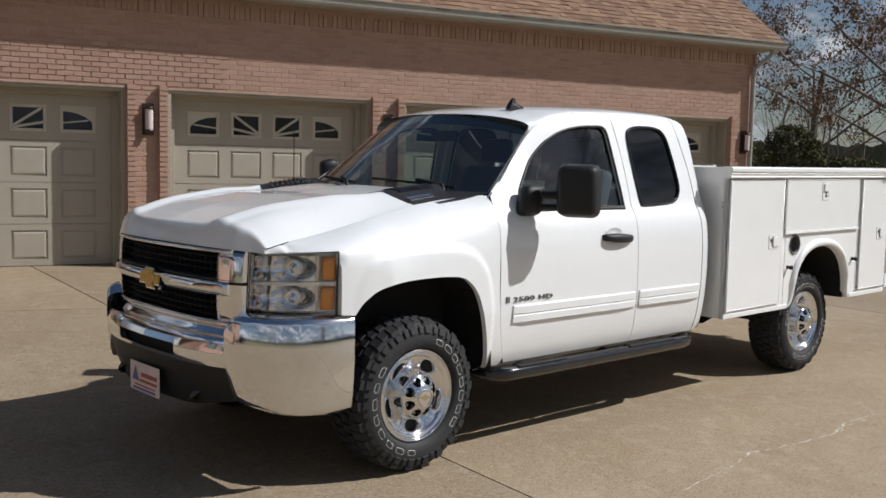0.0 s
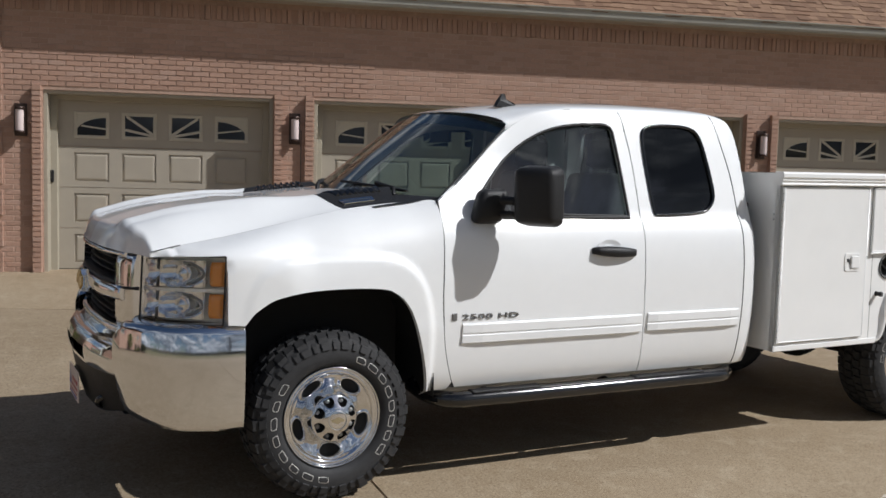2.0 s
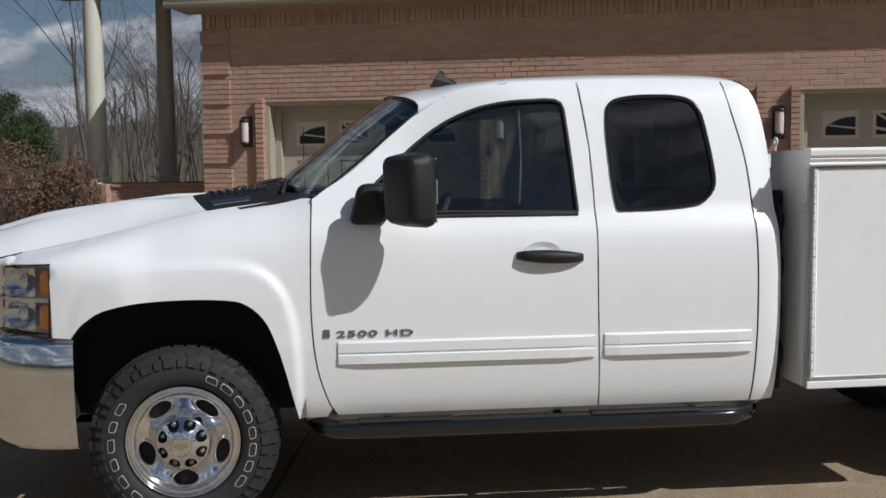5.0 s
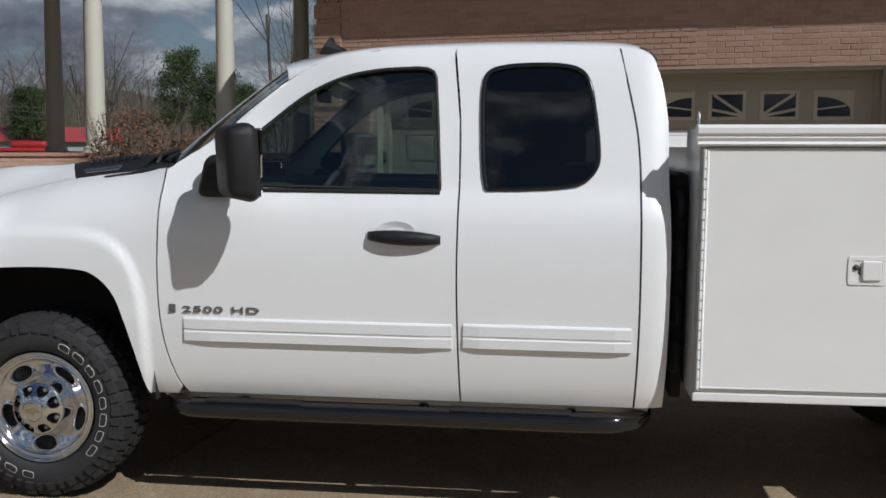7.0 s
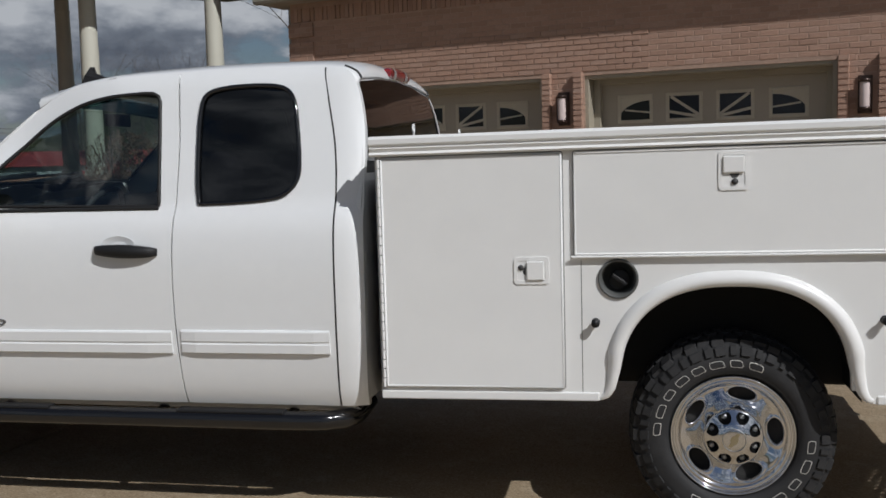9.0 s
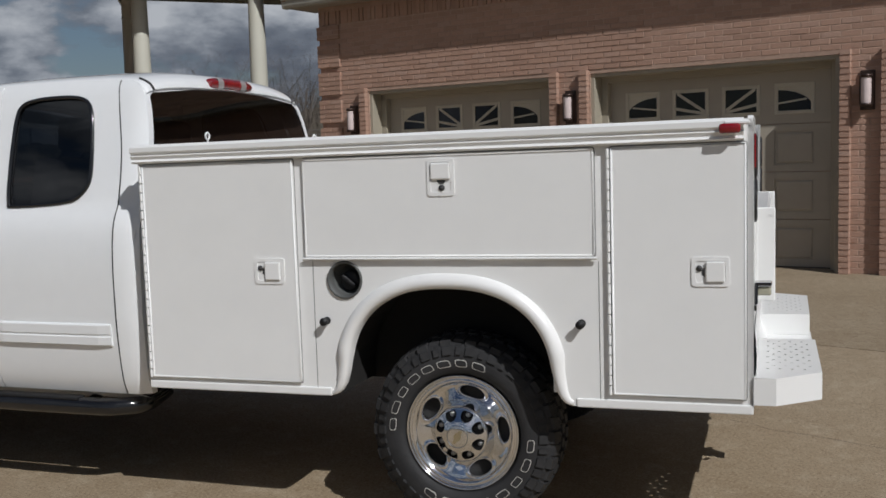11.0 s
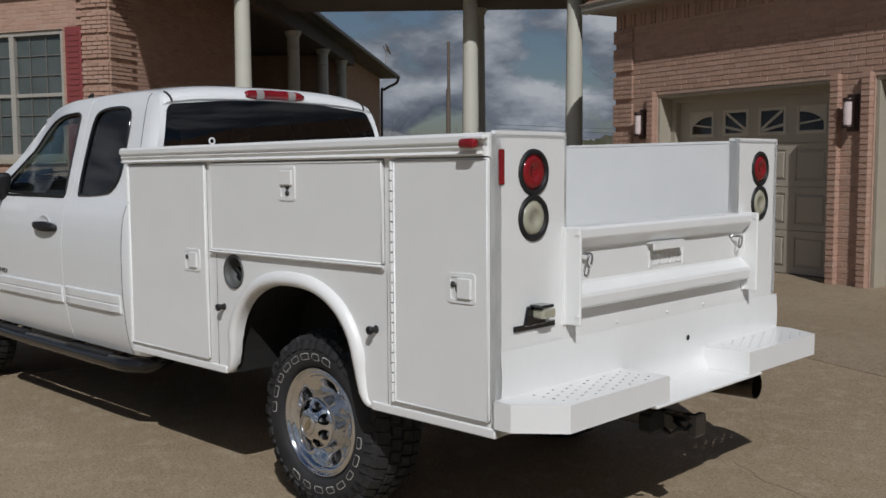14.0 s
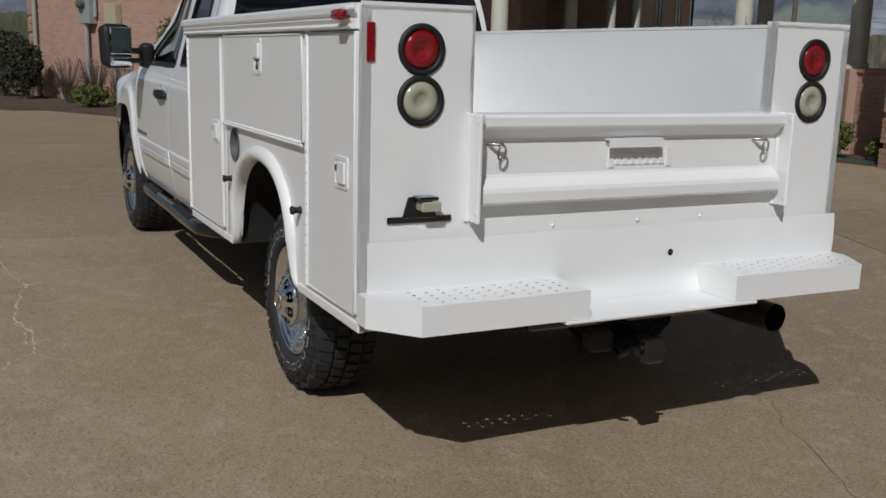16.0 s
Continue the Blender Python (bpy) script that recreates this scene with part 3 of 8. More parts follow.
# garage doors
def garage_door(a, b, n):
    root = new("door_%d" % n)
    root.matrix_basis = pose((a + b) / 2, DOOR_Y, 0)
    tagged(root, "closed tan sectional garage door with sunburst windows", "garage door", "garage doors", "structure")
    hw = (b - a) / 2
    # casing and head
    for s in (-1, 1):
        bm = bmesh.new()
        xs = sorted((s * hw, s * (hw - 0.135)))
        box(bm, xs[0], xs[1], -0.10, 0.06, 0.0, DTOP, 0.004)
        xs = sorted((s * (hw - 0.001), s * (hw - 0.05)))
        box(bm, xs[0], xs[1], -0.31, -0.10, 0.0, DTOP, 0.004)
        part("casing", bm, TAN_TRIM, root)
    bm = bmesh.new()
    box(bm, -hw + 0.135, hw - 0.135, -0.10, 0.06, DTOP - 0.11, DTOP, 0.004)
    box(bm, -hw + 0.05, hw - 0.05, -0.31, -0.10, DTOP - 0.045, DTOP - 0.001, 0.004)
    part("head_casing", bm, TAN_TRIM, root)
    dw = hw - 0.12
    rows = [0.085, 0.635, 1.185, 1.735, 2.352]
    for r in range(4):
        z0, z1 = rows[r] + 0.003, rows[r + 1] - 0.003
        bm = bmesh.new()
        holes = []
        cells = []
        for c in range(4):
            cx = (c - 1.5) * 0.612
            hwid = 0.225
            hz0, hz1 = (z0 + 0.078, z1 - 0.078) if r < 3 else (z0 + 0.107, z1 - 0.149)
            cells.append((cx, hwid, hz0, hz1))
            holes.append([(cx - hwid, hz0), (cx + hwid, hz0), (cx + hwid, hz1), (cx - hwid, hz1)])
        sheet(bm, [(-dw, z0), (dw, z0), (dw, z1), (-dw, z1)], holes, lambda x, z: Vector((x, 0.0, z)), 0.6, (0, 0.016, 0), 0.6)
        sec = part("door_section", bm, TAN, root)
        for c, (cx, hwid, hz0, hz1) in enumerate(cells):
            if r < 3:
                bm = bmesh.new()
                loops = [[(cx - hwid + o, hz0 + o), (cx + hwid - o, hz0 + o), (cx + hwid - o, hz1 - o), (cx - hwid + o, hz1 - o)] for o in (0.0, 0.022, 0.032, 0.050)]
                ds = (0.016, 0.014, 0.004, 0.001)
                rings = [[bm.verts.new((x, d, z)) for x, z in lp] for lp, d in zip(loops, ds)]
                for p, q in zip(rings, rings[1:]):
                    for j in range(4):
                        bm.faces.new((p[j], p[(j + 1) % 4], q[(j + 1) % 4], q[j]))
                bm.faces.new(rings[-1])
                part("raised_panel", bm, TAN, sec)
            else:
                bm = bmesh.new()
                box(bm, cx - hwid, cx + hwid, 0.006, 0.012, hz0, hz1)
                pane = part("window", bm, PANE_DARK, sec, "small dark window with sunburst bars")
                bm = bmesh.new()
                e = 0.042
                box(bm, cx - hwid, cx - hwid + e, -0.010, 0.010, hz0, hz1, 0.004)
                box(bm, cx + hwid - e, cx + hwid, -0.010, 0.010, hz0, hz1, 0.004)
                box(bm, cx - hwid + e, cx + hwid - e, -0.010, 0.010, hz0, hz0 + e, 0.004)
                box(bm, cx - hwid + e, cx + hwid - e, -0.010, 0.010, hz1 - e, hz1, 0.004)
                part("window_frame", bm, SUNBURST, pane)
                # sunburst: rays from the middle of the door's foot line, an arch in the outer lights
                bm = bmesh.new()
                fx, fz = 0.0, hz0 - 0.02
                x0, x1, zb, zt = cx - hwid + e, cx + hwid - e, hz0 + e, hz1 - e

                def ray(ax, az, bx, bz, w=0.017):
                    d = Vector((bx - ax, bz - az)).normalized()
                    q = Vector((-d.y, d.x)) * w
                    v = [bm.verts.new((px, yy, pz)) for yy in (-0.004, 0.010) for px, pz in ((ax - q.x, az - q.y), (bx - q.x, bz - q.y), (bx + q.x, bz + q.y), (ax + q.x, az + q.y))]
                    for f in ((0, 1, 2, 3), (0, 1, 5, 4), (1, 2, 6, 5), (2, 3, 7, 6), (3, 0, 4, 7)):
                        bm.faces.new([v[i] for i in f])
                s = 1 if cx > 0 else -1
                if c in (1, 2):
                    inner, outer = (x0, x1) if s > 0 else (x1, x0)
                    ray(inner, zb + 0.01, outer, zb + 0.085)
                    ray(inner, zb + 0.03, outer - s * 0.02, zt - 0.005)
                else:
                    inner, outer = (x0, x1) if s > 0 else (x1, x0)
                    ray(inner, zb + 0.085, outer - s * 0.05, zb + 0.125, 0.010)
                    # solid spandrel outside the arch
                    pts = [(outer, zb + 0.0)]
                    arc = [(inner + s * 0.395 * math.sin(t), zb + 0.235 * math.cos(t) ** 1.0) for t in (math.pi / 2 * q / 10 for q in range(11))]
                    arc = [(ax, min(az, zt)) for ax, az in arc]
                    ring = arc + [(outer, zb), (outer, zt), (inner, zt)]
                    v0 = [bm.verts.new((px, 0.001, pz)) for px, pz in arc]
                    v1 = [bm.verts.new((px, 0.001, zt)) for px, pz in arc]
                    for i in range(len(arc) - 1):
                        bm.faces.new((v0[i], v0[i + 1], v1[i + 1], v1[i]))
                    vv = [bm.verts.new(p) for p in ((arc[-1][0], 0.001, zb), (outer, 0.001, zb), (outer, 0.001, zt), (arc[-1][0], 0.001, zt))]
                    bm.faces.new(vv)
                part("sunburst", bm, SUNBURST, pane)
    bm = bmesh.new()
    box(bm, -dw, dw, -0.004, 0.03, ground_z(DOOR_Y) - 0.01, 0.088, 0.004)
    part("bottom_seal", bm, SEAL, root)
    return root


for n, (a, b) in enumerate(DOORS):
    garage_door(a, b, n + 1)

# keypad on the casing of the first door
bm = bmesh.new()
box(bm, -0.035, 0.035, -0.03, 0.0, -0.08, 0.08, 0.012, 2)
kp = part("door_keypad", bm, BLACK)
kp.matrix_basis = pose(DOORS[0][0] + 0.06, DOOR_Y - 0.095 - 0.004, 1.33)
tagged(kp, "black keypad on the garage door casing", "keypad")


def wall_lamp(x):
    root = thing("wall_lamp", pose(x, WY, 2.05), "bronze wall lamp with a frosted cylinder shade", "wall lamp", "garage wall lamps")
    bm = bmesh.new()
    box(bm, -0.075, 0.075, -0.02, 0.004, -0.21, 0.21, 0.006)
    part("back_plate", bm, DARK_BRONZE, root)
    bm = bmesh.new()
    lathe(bm, [(0.001, 0.165), (0.062, 0.165), (0.062, 0.13), (0.001, 0.13)], (0, -0.095, 0), "z", 20)
    lathe(bm, [(0.001, -0.175), (0.062, -0.175), (0.062, -0.14), (0.001, -0.14)], (0, -0.095, 0), "z", 20)
    box(bm, -0.02, 0.02, -0.09, -0.015, 0.14, 0.155)
    box(bm, -0.02, 0.02, -0.09, -0.015, -0.165, -0.15)
    for s in (-1, 1):
        box(bm, s * 0.062 - 0.006, s * 0.062 + 0.006, -0.101, -0.089, -0.16, 0.15)
    part("cage", bm, DARK_BRONZE, root)
    bm = bmesh.new()
    lathe(bm, [(0.050, -0.14), (0.053, -0.10), (0.053, 0.10), (0.050, 0.13)], (0, -0.095, 0), "z", 20)
    part("shade", bm, LAMP_GLASS, root)


for k in range(5):
    wall_lamp(-3.15 + 3.5 * k + (0.08 if k == 4 else 0))

# ---- eave, gutter, roof of the garage ----
EY = 8.91
bm = bmesh.new()
box(bm, GX0 - 0.35, GX1 + 0.35, EY + 0.02, WY + 0.35, GZ, GZ + 0.02)
ob = tagged(part("soffit", bm, SOFFIT), "boxed soffit under the garage eave", "soffit", kind="structure")
bm = bmesh.new()
prof = [(EY + 0.02, GZ - 0.01), (EY - 0.055, GZ - 0.005), (EY - 0.075, GZ + 0.03), (EY - 0.082, GZ + 0.10), (EY - 0.105, GZ + 0.118), (EY - 0.105, GZ + 0.130), (EY - 0.09, GZ + 0.130), (EY + 0.02, GZ + 0.09)]
rows = [[bm.verts.new((x, y, z)) for y, z in prof] for x in (GX0 - 0.38, GX1 + 0.38)]
for j in range(len(prof)):
    bm.faces.new((rows[0][j], rows[1][j], rows[1][(j + 1) % len(prof)], rows[0][(j + 1) % len(prof)]))
bm.faces.new(rows[0])
bm.faces.new(rows[1])
gut = tagged(part("gutter", bm, GUTTER), "grey box gutter along the garage eave", "gutter", kind="structure")
bm = bmesh.new()
tube(bm, smooth_line([(GX1 + 0.10, EY - 0.03, GZ - 0.02), (GX1 + 0.06, EY + 0.05, GZ - 0.14), (GX1 - 0.10, WY - 0.14, GZ - 0.30), (GX1 - 0.10, WY - 0.06, GZ - 0.42), (GX1 - 0.10, WY - 0.055, 2.0), (GX1 - 0.10, WY - 0.055, 0.15)], 4), 0.042, 8)
tagged(part("downspout", bm, GUTTER), "grey downspout at the garage corner", "downspout", kind="structure")
PITCH = math.tan(radians(37))
bm = bmesh.new()
ry1 = 12.3
for a, b, c, d in (((GX0 - 0.35), EY - 0.05, GX1 + 0.35, ry1),):
    z0, z1 = GZ + 0.115, GZ + 0.115 + (d - b) * PITCH
    v = [bm.verts.new(p) for p in ((a, b, z0), (c, b, z0), (c, d, z1), (a, d, z1), (a, b, z0 - 0.05), (c, b, z0 - 0.05), (c, d, z1 - 0.12), (a, d, z1 - 0.12))]
    for f in ((0, 1, 2, 3), (4, 5, 6, 7), (0, 1, 5, 4), (1, 2, 6, 5), (3, 0, 4, 7), (2, 3, 7, 6)):
        bm.faces.new([v[i] for i in f])
    v = [bm.verts.new(p) for p in ((a, d, z1), (c, d, z1), (c, 2 * d - b, z0), (a, 2 * d - b, z0))]
    bm.faces.new(v)
    for xx in (GX0 + 0.02, GX1 - 0.02):
        v = [bm.verts.new(p) for p in ((xx, WY, GZ), (xx, 2 * d - WY, GZ), (xx, d, z1 - 0.1))]
        bm.faces.new(v)
groof = tagged(part("roof_garage", bm, plain("roof_deck", (0.14, 0.09, 0.06), 0.95)), "brown architectural shingle roof over the garage", "roof", kind="structure")
vs, fs = [], []
rng = random.Random(5)
EXPO = 0.14
L = math.hypot(1, PITCH)
for r in range(26):
    s0 = r * EXPO
    x = GX0 - 0.36 - rng.uniform(0, 0.2)
    while x < GX1 + 0.34:
        w = rng.choice((0.12, 0.15, 0.19, 0.24))
        lift = rng.choice((0.006, 0.012, 0.017))
        drop = rng.choice((0.0, 0.0, 0.02))
        x0, x1 = max(x, GX0 - 0.36), min(x + w, GX1 + 0.36)
        if x1 - x0 > 0.02:
            def rp(xx, s, h):
                y = EY - 0.07 + s / L
                return (xx, y - h * PITCH / L * 0.6, GZ + 0.118 + (y - EY + 0.05) * PITCH + h)
            n0 = len(vs)
            vs += [rp(x0, s0 - drop, 0.002), rp(x1, s0 - drop, 0.002), rp(x0, s0 - drop, lift), rp(x1, s0 - drop, lift), rp(x0, s0 + EXPO + 0.02, 0.001), rp(x1, s0 + EXPO + 0.02, 0.001)]
            fs += [(n0, n0 + 1, n0 + 3, n0 + 2), (n0 + 2, n0 + 3, n0 + 5, n0 + 4), (n0, n0 + 2, n0 + 4), (n0 + 1, n0 + 5, n0 + 3)]
        x += w
me = bpy.data.meshes.new("shingles")
me.from_pydata(vs, [], fs)
me.materials.append(SHINGLE)
ob = tagged(new("shingles", me), kind="stuff")
ob.parent = groof

# ---- covered walk between garage and house: round columns on a brick knee wall ----
COLUMNS = [(-9.77, 10.60), (-7.45, 8.95), (-5.85, 10.05), (-5.70, 12.15), (-8.31, 5.01)]
KW = 1.30


def column(x, y, z0, z1):
    root = thing("porch_column", pose(x, y, z0), "cream round porch column with a flared base", "column", "porch columns")
    bm = bmesh.new()
    h = z1 - z0
    lathe(bm, [(0.150, 0.10), (0.146, 1.2), (0.138, h * 0.6), (0.126, h - 0.12)], (0, 0, 0), "z", 28)
    part("shaft", bm, COLUMN, root)
    bm = bmesh.new()
    lathe(bm, [(0.19, 0.0), (0.19, 0.05), (0.175, 0.06), (0.185, 0.075), (0.175, 0.095), (0.15, 0.105)], (0, 0, 0), "z", 28)
    part("base", bm, COLUMN, root)
    bm = bmesh.new()
    lathe(bm, [(0.128, h - 0.40), (0.140, h - 0.39), (0.140, h - 0.375), (0.128, h - 0.365), (0.126, h - 0.14), (0.15, h - 0.11), (0.16, h - 0.07), (0.18, h - 0.06), (0.18, h)], (0, 0, 0), "z", 28)
    part("capital", bm, COLUMN, root)
    return root


for x, y in COLUMNS[:4]:
    column(x, y, KW + 0.04, 4.70)
column(COLUMNS[4][0], COLUMNS[4][1], 0.0, 4.70)
# knee wall
bm = bmesh.new()
KN = [(-4.0, 10.3), (-5.85, 10.05), (-7.45, 8.95), (-8.31, 6.9)]
KN2 = [(-3.8, 12.5), (-5.70, 12.15), (-9.77, 10.6), (-10.4, 9.6)]


def strip_wall(bm, pts, w, z0, z1):
    for a, b in zip(pts, pts[1:]):
        a, b = Vector(a), Vector(b)
        d = (b - a).normalized()
        n = Vector((-d.y, d.x)) * w / 2
        vs = [bm.verts.new((*q, z)) for z in (z0, z1) for q in (a + n, b + n, b - n, a - n)]
        for f in ((0, 1, 2, 3), (4, 5, 6, 7), (0, 1, 5, 4), (1, 2, 6, 5), (2, 3, 7, 6), (3, 0, 4, 7)):
            bm.faces.new([vs[i] for i in f])


def course_mat():
    k = Nodes("brick_courses")
    t = k.n("TexBrick", Vector=k.n("TexCoord").outputs["UV"], Color1=(0.42, 0.23, 0.165), Color2=(0.36, 0.19, 0.135), Mortar=(0.40, 0.32, 0.26), Scale=1.0)
    t.inputs["Brick Width"].default_value, t.inputs["Row Height"].default_value, t.inputs["Mortar Size"].default_value = 0.213, 0.0675, 0.005
    g = k.noise(30, 5, 0.7)
    col = k.mix(k.ramp(g, [(0.4, 0.0), (0.75, 0.4)]), t.outputs[0], (0.26, 0.13, 0.09))
    return k.bsdf(Base_Color=col, Roughness=0.9, Normal=k.bump(k.math("ADD", t.outputs[1], g), 0.3, -0.006))


strip_wall(bm, KN, 0.30, 0.0, KW)
strip_wall(bm, KN2, 0.30, 0.0, KW)
def lay_bricks(parent, m, length, height, seed, quoin=0.0):
    """Courses of brick on the face y = 0 of a frame, standing out towards -y."""
    rng = random.Random(seed)
    vs, fs = [], []
    for r in range(int(height / course)):
        z = 0.004 + r * course
        x = -(0.106 if r % 2 else 0.0)
        while x < length - 0.03:
            x0, x1 = max(0.0, x) + 0.002, min(length, x + BW) - 0.002
            if x1 - x0 > 0.03:
                d, e, n0 = 0.004 + rng.uniform(-0.0015, 0.002), 0.003, len(vs)
                if x0 < quoin and r % 6 != 5:
                    d += 0.034
                vs += [m @ Vector(p) for p in ((x0, 0, z), (x1, 0, z), (x1, 0, z + BH), (x0, 0, z + BH), (x0 + e, -d, z + e), (x1 - e, -d, z + e), (x1 - e, -d, z + BH - e), (x0 + e, -d, z + BH - e))]
                fs += [tuple(n0 + i for i in f) for f in ((4, 5, 6, 7), (0, 1, 5, 4), (1, 2, 6, 5), (2, 3, 7, 6), (3, 0, 4, 7))]
            x += BW + MJ
    me = bpy.data.meshes.new("brickwork")
    me.from_pydata([tuple(v) for v in vs], [], fs)
    me.materials.append(BRICK)
    ob = tagged(new("brickwork", me), kind="stuff")
    ob.parent = parent
    return ob


def run_frame(a, b, off):
    """A frame whose x runs from a to b, moved off to the right of that line."""
    d = (Vector(b) - Vector(a)).normalized()
    n = Vector((d.y, -d.x))
    return Matrix(((d.x, -n.x, 0, a[0] + n.x * off), (d.y, -n.y, 0, a[1] + n.y * off), (0, 0, 1, 0), (0, 0, 0, 1))), (Vector(b) - Vector(a)).length


bmk = part("wall_knee", bm, MORTAR)
for i, (p, q) in enumerate(zip(KN[1:], KN)):
    m, L = run_frame(p, q, 0.152)
    lay_bricks(bmk, m, L, KW, 200 + i)
tagged(bmk, "low brick wall under the porch columns", "wall", kind="structure")
bm = bmesh.new()
strip_wall(bm, KN, 0.38, KW, KW + 0.05)
strip_wall(bm, KN2, 0.38, KW, KW + 0.05)
tagged(part("trim_knee_cap", bm, brick_mat("rowlock_brick", (0.40, 0.22, 0.16))), "rowlock brick cap on the low wall", "wall cap", kind="structure")
for x, y in COLUMNS[:4]:
    bm = bmesh.new()
    box(bm, x - 0.26, x + 0.26, y - 0.26, y + 0.26, 0.0, KW + 0.045, 0.005)
    tagged(part("pier", bm, BRICK), "square brick pier under a porch column", "pier", "porch piers", "structure")
# roof of the walk, its unseen front edge added to shade the house corner
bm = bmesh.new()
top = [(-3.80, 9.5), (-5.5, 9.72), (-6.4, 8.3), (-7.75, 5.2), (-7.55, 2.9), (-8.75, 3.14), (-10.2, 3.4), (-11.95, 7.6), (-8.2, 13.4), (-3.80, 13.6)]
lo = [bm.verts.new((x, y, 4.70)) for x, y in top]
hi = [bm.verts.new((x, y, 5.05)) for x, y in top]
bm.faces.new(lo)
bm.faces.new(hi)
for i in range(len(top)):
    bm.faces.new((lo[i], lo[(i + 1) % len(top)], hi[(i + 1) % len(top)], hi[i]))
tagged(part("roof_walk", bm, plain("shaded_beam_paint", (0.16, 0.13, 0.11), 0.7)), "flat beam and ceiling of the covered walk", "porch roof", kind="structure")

# dark paving under the covered walk
bm = bmesh.new()
pl = [(-7.5, 8.5), (-8.05, 4.9), (-9.0, 3.1), (-11.9, 7.6), (-8.2, 13.4), (-3.80, 13.6), (-3.80, 10.3), (-5.9, 9.9)]
top = [bm.verts.new((x, y, 0.13)) for x, y in pl]
low = [bm.verts.new((x, y, -0.05)) for x, y in pl]
bm.faces.new(top)
for i in range(len(pl)):
    bm.faces.new((top[i], top[(i + 1) % len(pl)], low[(i + 1) % len(pl)], low[i]))
tagged(part("floor_walk", bm, plain("brown_pavers", (0.10, 0.062, 0.045), 0.9, vary=0.3, scale=20, bump=0.4)), "brown paved floor under the covered walk", "floor", kind="structure")

# ---- house, turned against the garage ----
HC = Vector((-8.93, 2.98))
HD = Vector((-0.78, -0.62)).normalized()  # along the window wall
HN = Vector((0.62, -0.78)).normalized()  # out of it
HB = -HN  # back along the porch
house = pose(HC.x, HC.y, 0, 0, 0, math.degrees(math.atan2(HD.y, HD.x)))
# in the house's frame x runs along the window wall from the porch corner, y points out of it when positive
sgn = 1 if (house.to_3x3() @ Vector((0, 1, 0))).dot(Vector((HN.x, HN.y, 0))) > 0 else -1
WINS = [(0.95, 3.20, 1.62, 3.75), (5.70, 7.26, 2.71, 3.75)]
HZ = 4.70
bm = bmesh.new()
out = [(0, 0), (11.9, 0), (11.9, HZ), (0, HZ)]
sheet(bm, out, [[(a, c), (b, c), (b, d), (a, d)] for a, b, c, d in WINS], lambda x, z: Vector((x, 0.0, z)), 1.0, (0, -sgn * 0.16, 0), 1.0)
hw_ = part("wall_house_front", bm, MORTAR)
hw_.matrix_basis = house
tagged(hw_, "pink brick house wall with red-shuttered windows", "wall", kind="structure")
vs, fs = [], []
rng = random.Random(21)
for r in range(int(HZ / course)):
    z = 0.004 + r * course
    runs = [(0.0, 11.9)]
    for a, b, c, d in WINS:
        if c - 0.06 < z < d + 0.02:
            nr = []
            for p, q in runs:
                if b <= p or a >= q:
                    nr.append((p, q))
                else:
                    if a > p:
                        nr.append((p, a))
                    if b < q:
                        nr.append((b, q))
            runs = nr
    for a, b in runs:
        x = a - (0.106 if r % 2 else 0)
        while x < b - 0.02:
            x0, x1 = max(a, x), min(b, x + BW)
            if x1 - x0 > 0.03:
                d, n0 = 0.004 + rng.uniform(-0.0015, 0.002), len(vs)
                if (x0 < 0.5 or x0 > 11.3) and (r % 6) != 5:
                    d += 0.034
                for yy in (0.0, d):
                    e = 0 if yy == 0 else 0.003
                    vs += [(x0 + 0.002 + e, sgn * yy, z + e), (x1 - 0.002 - e, sgn * yy, z + e), (x1 - 0.002 - e, sgn * yy, z + BH - e), (x0 + 0.002 + e, sgn * yy, z + BH - e)]
                fs += [tuple(n0 + i for i in f) for f in ((4, 5, 6, 7), (0, 1, 5, 4), (1, 2, 6, 5), (2, 3, 7, 6), (3, 0, 4, 7))]
            x += BW + MJ
me = bpy.data.meshes.new("brickwork")
me.from_pydata(vs, [], fs)
me.materials.append(BRICK)
ob = tagged(new("brickwork", me), kind="stuff")
ob.parent = hw_
# end wall and the wall from the corner back to the porch
bm = bmesh.new()
box(bm, 11.6, 11.9, min(-sgn * 0.16, -sgn * 6.0), max(-sgn * 0.16, -sgn * 6.0), 0, HZ)
ob = tagged(part("wall_house_end", bm, BRICK), "brick end wall of the house", "wall", kind="structure")
ob.matrix_basis = house
bm = bmesh.new()
box(bm, 0.012, 0.30, min(-sgn * 0.16, -sgn * 4.2), max(-sgn * 0.16, -sgn * 4.2), 0, HZ)
ob = tagged(part("wall_house_corner", bm, MORTAR), "shaded brick wall between house corner and porch", "wall", kind="structure")
ob.matrix_basis = house
side_frame = Matrix(((0, 1, 0, 0.009), (-sgn, 0, 0, 0), (0, 0, 1, 0), (0, 0, 0, 1)))
lay_bricks(ob, side_frame, 4.2, HZ, 230, 0.45)
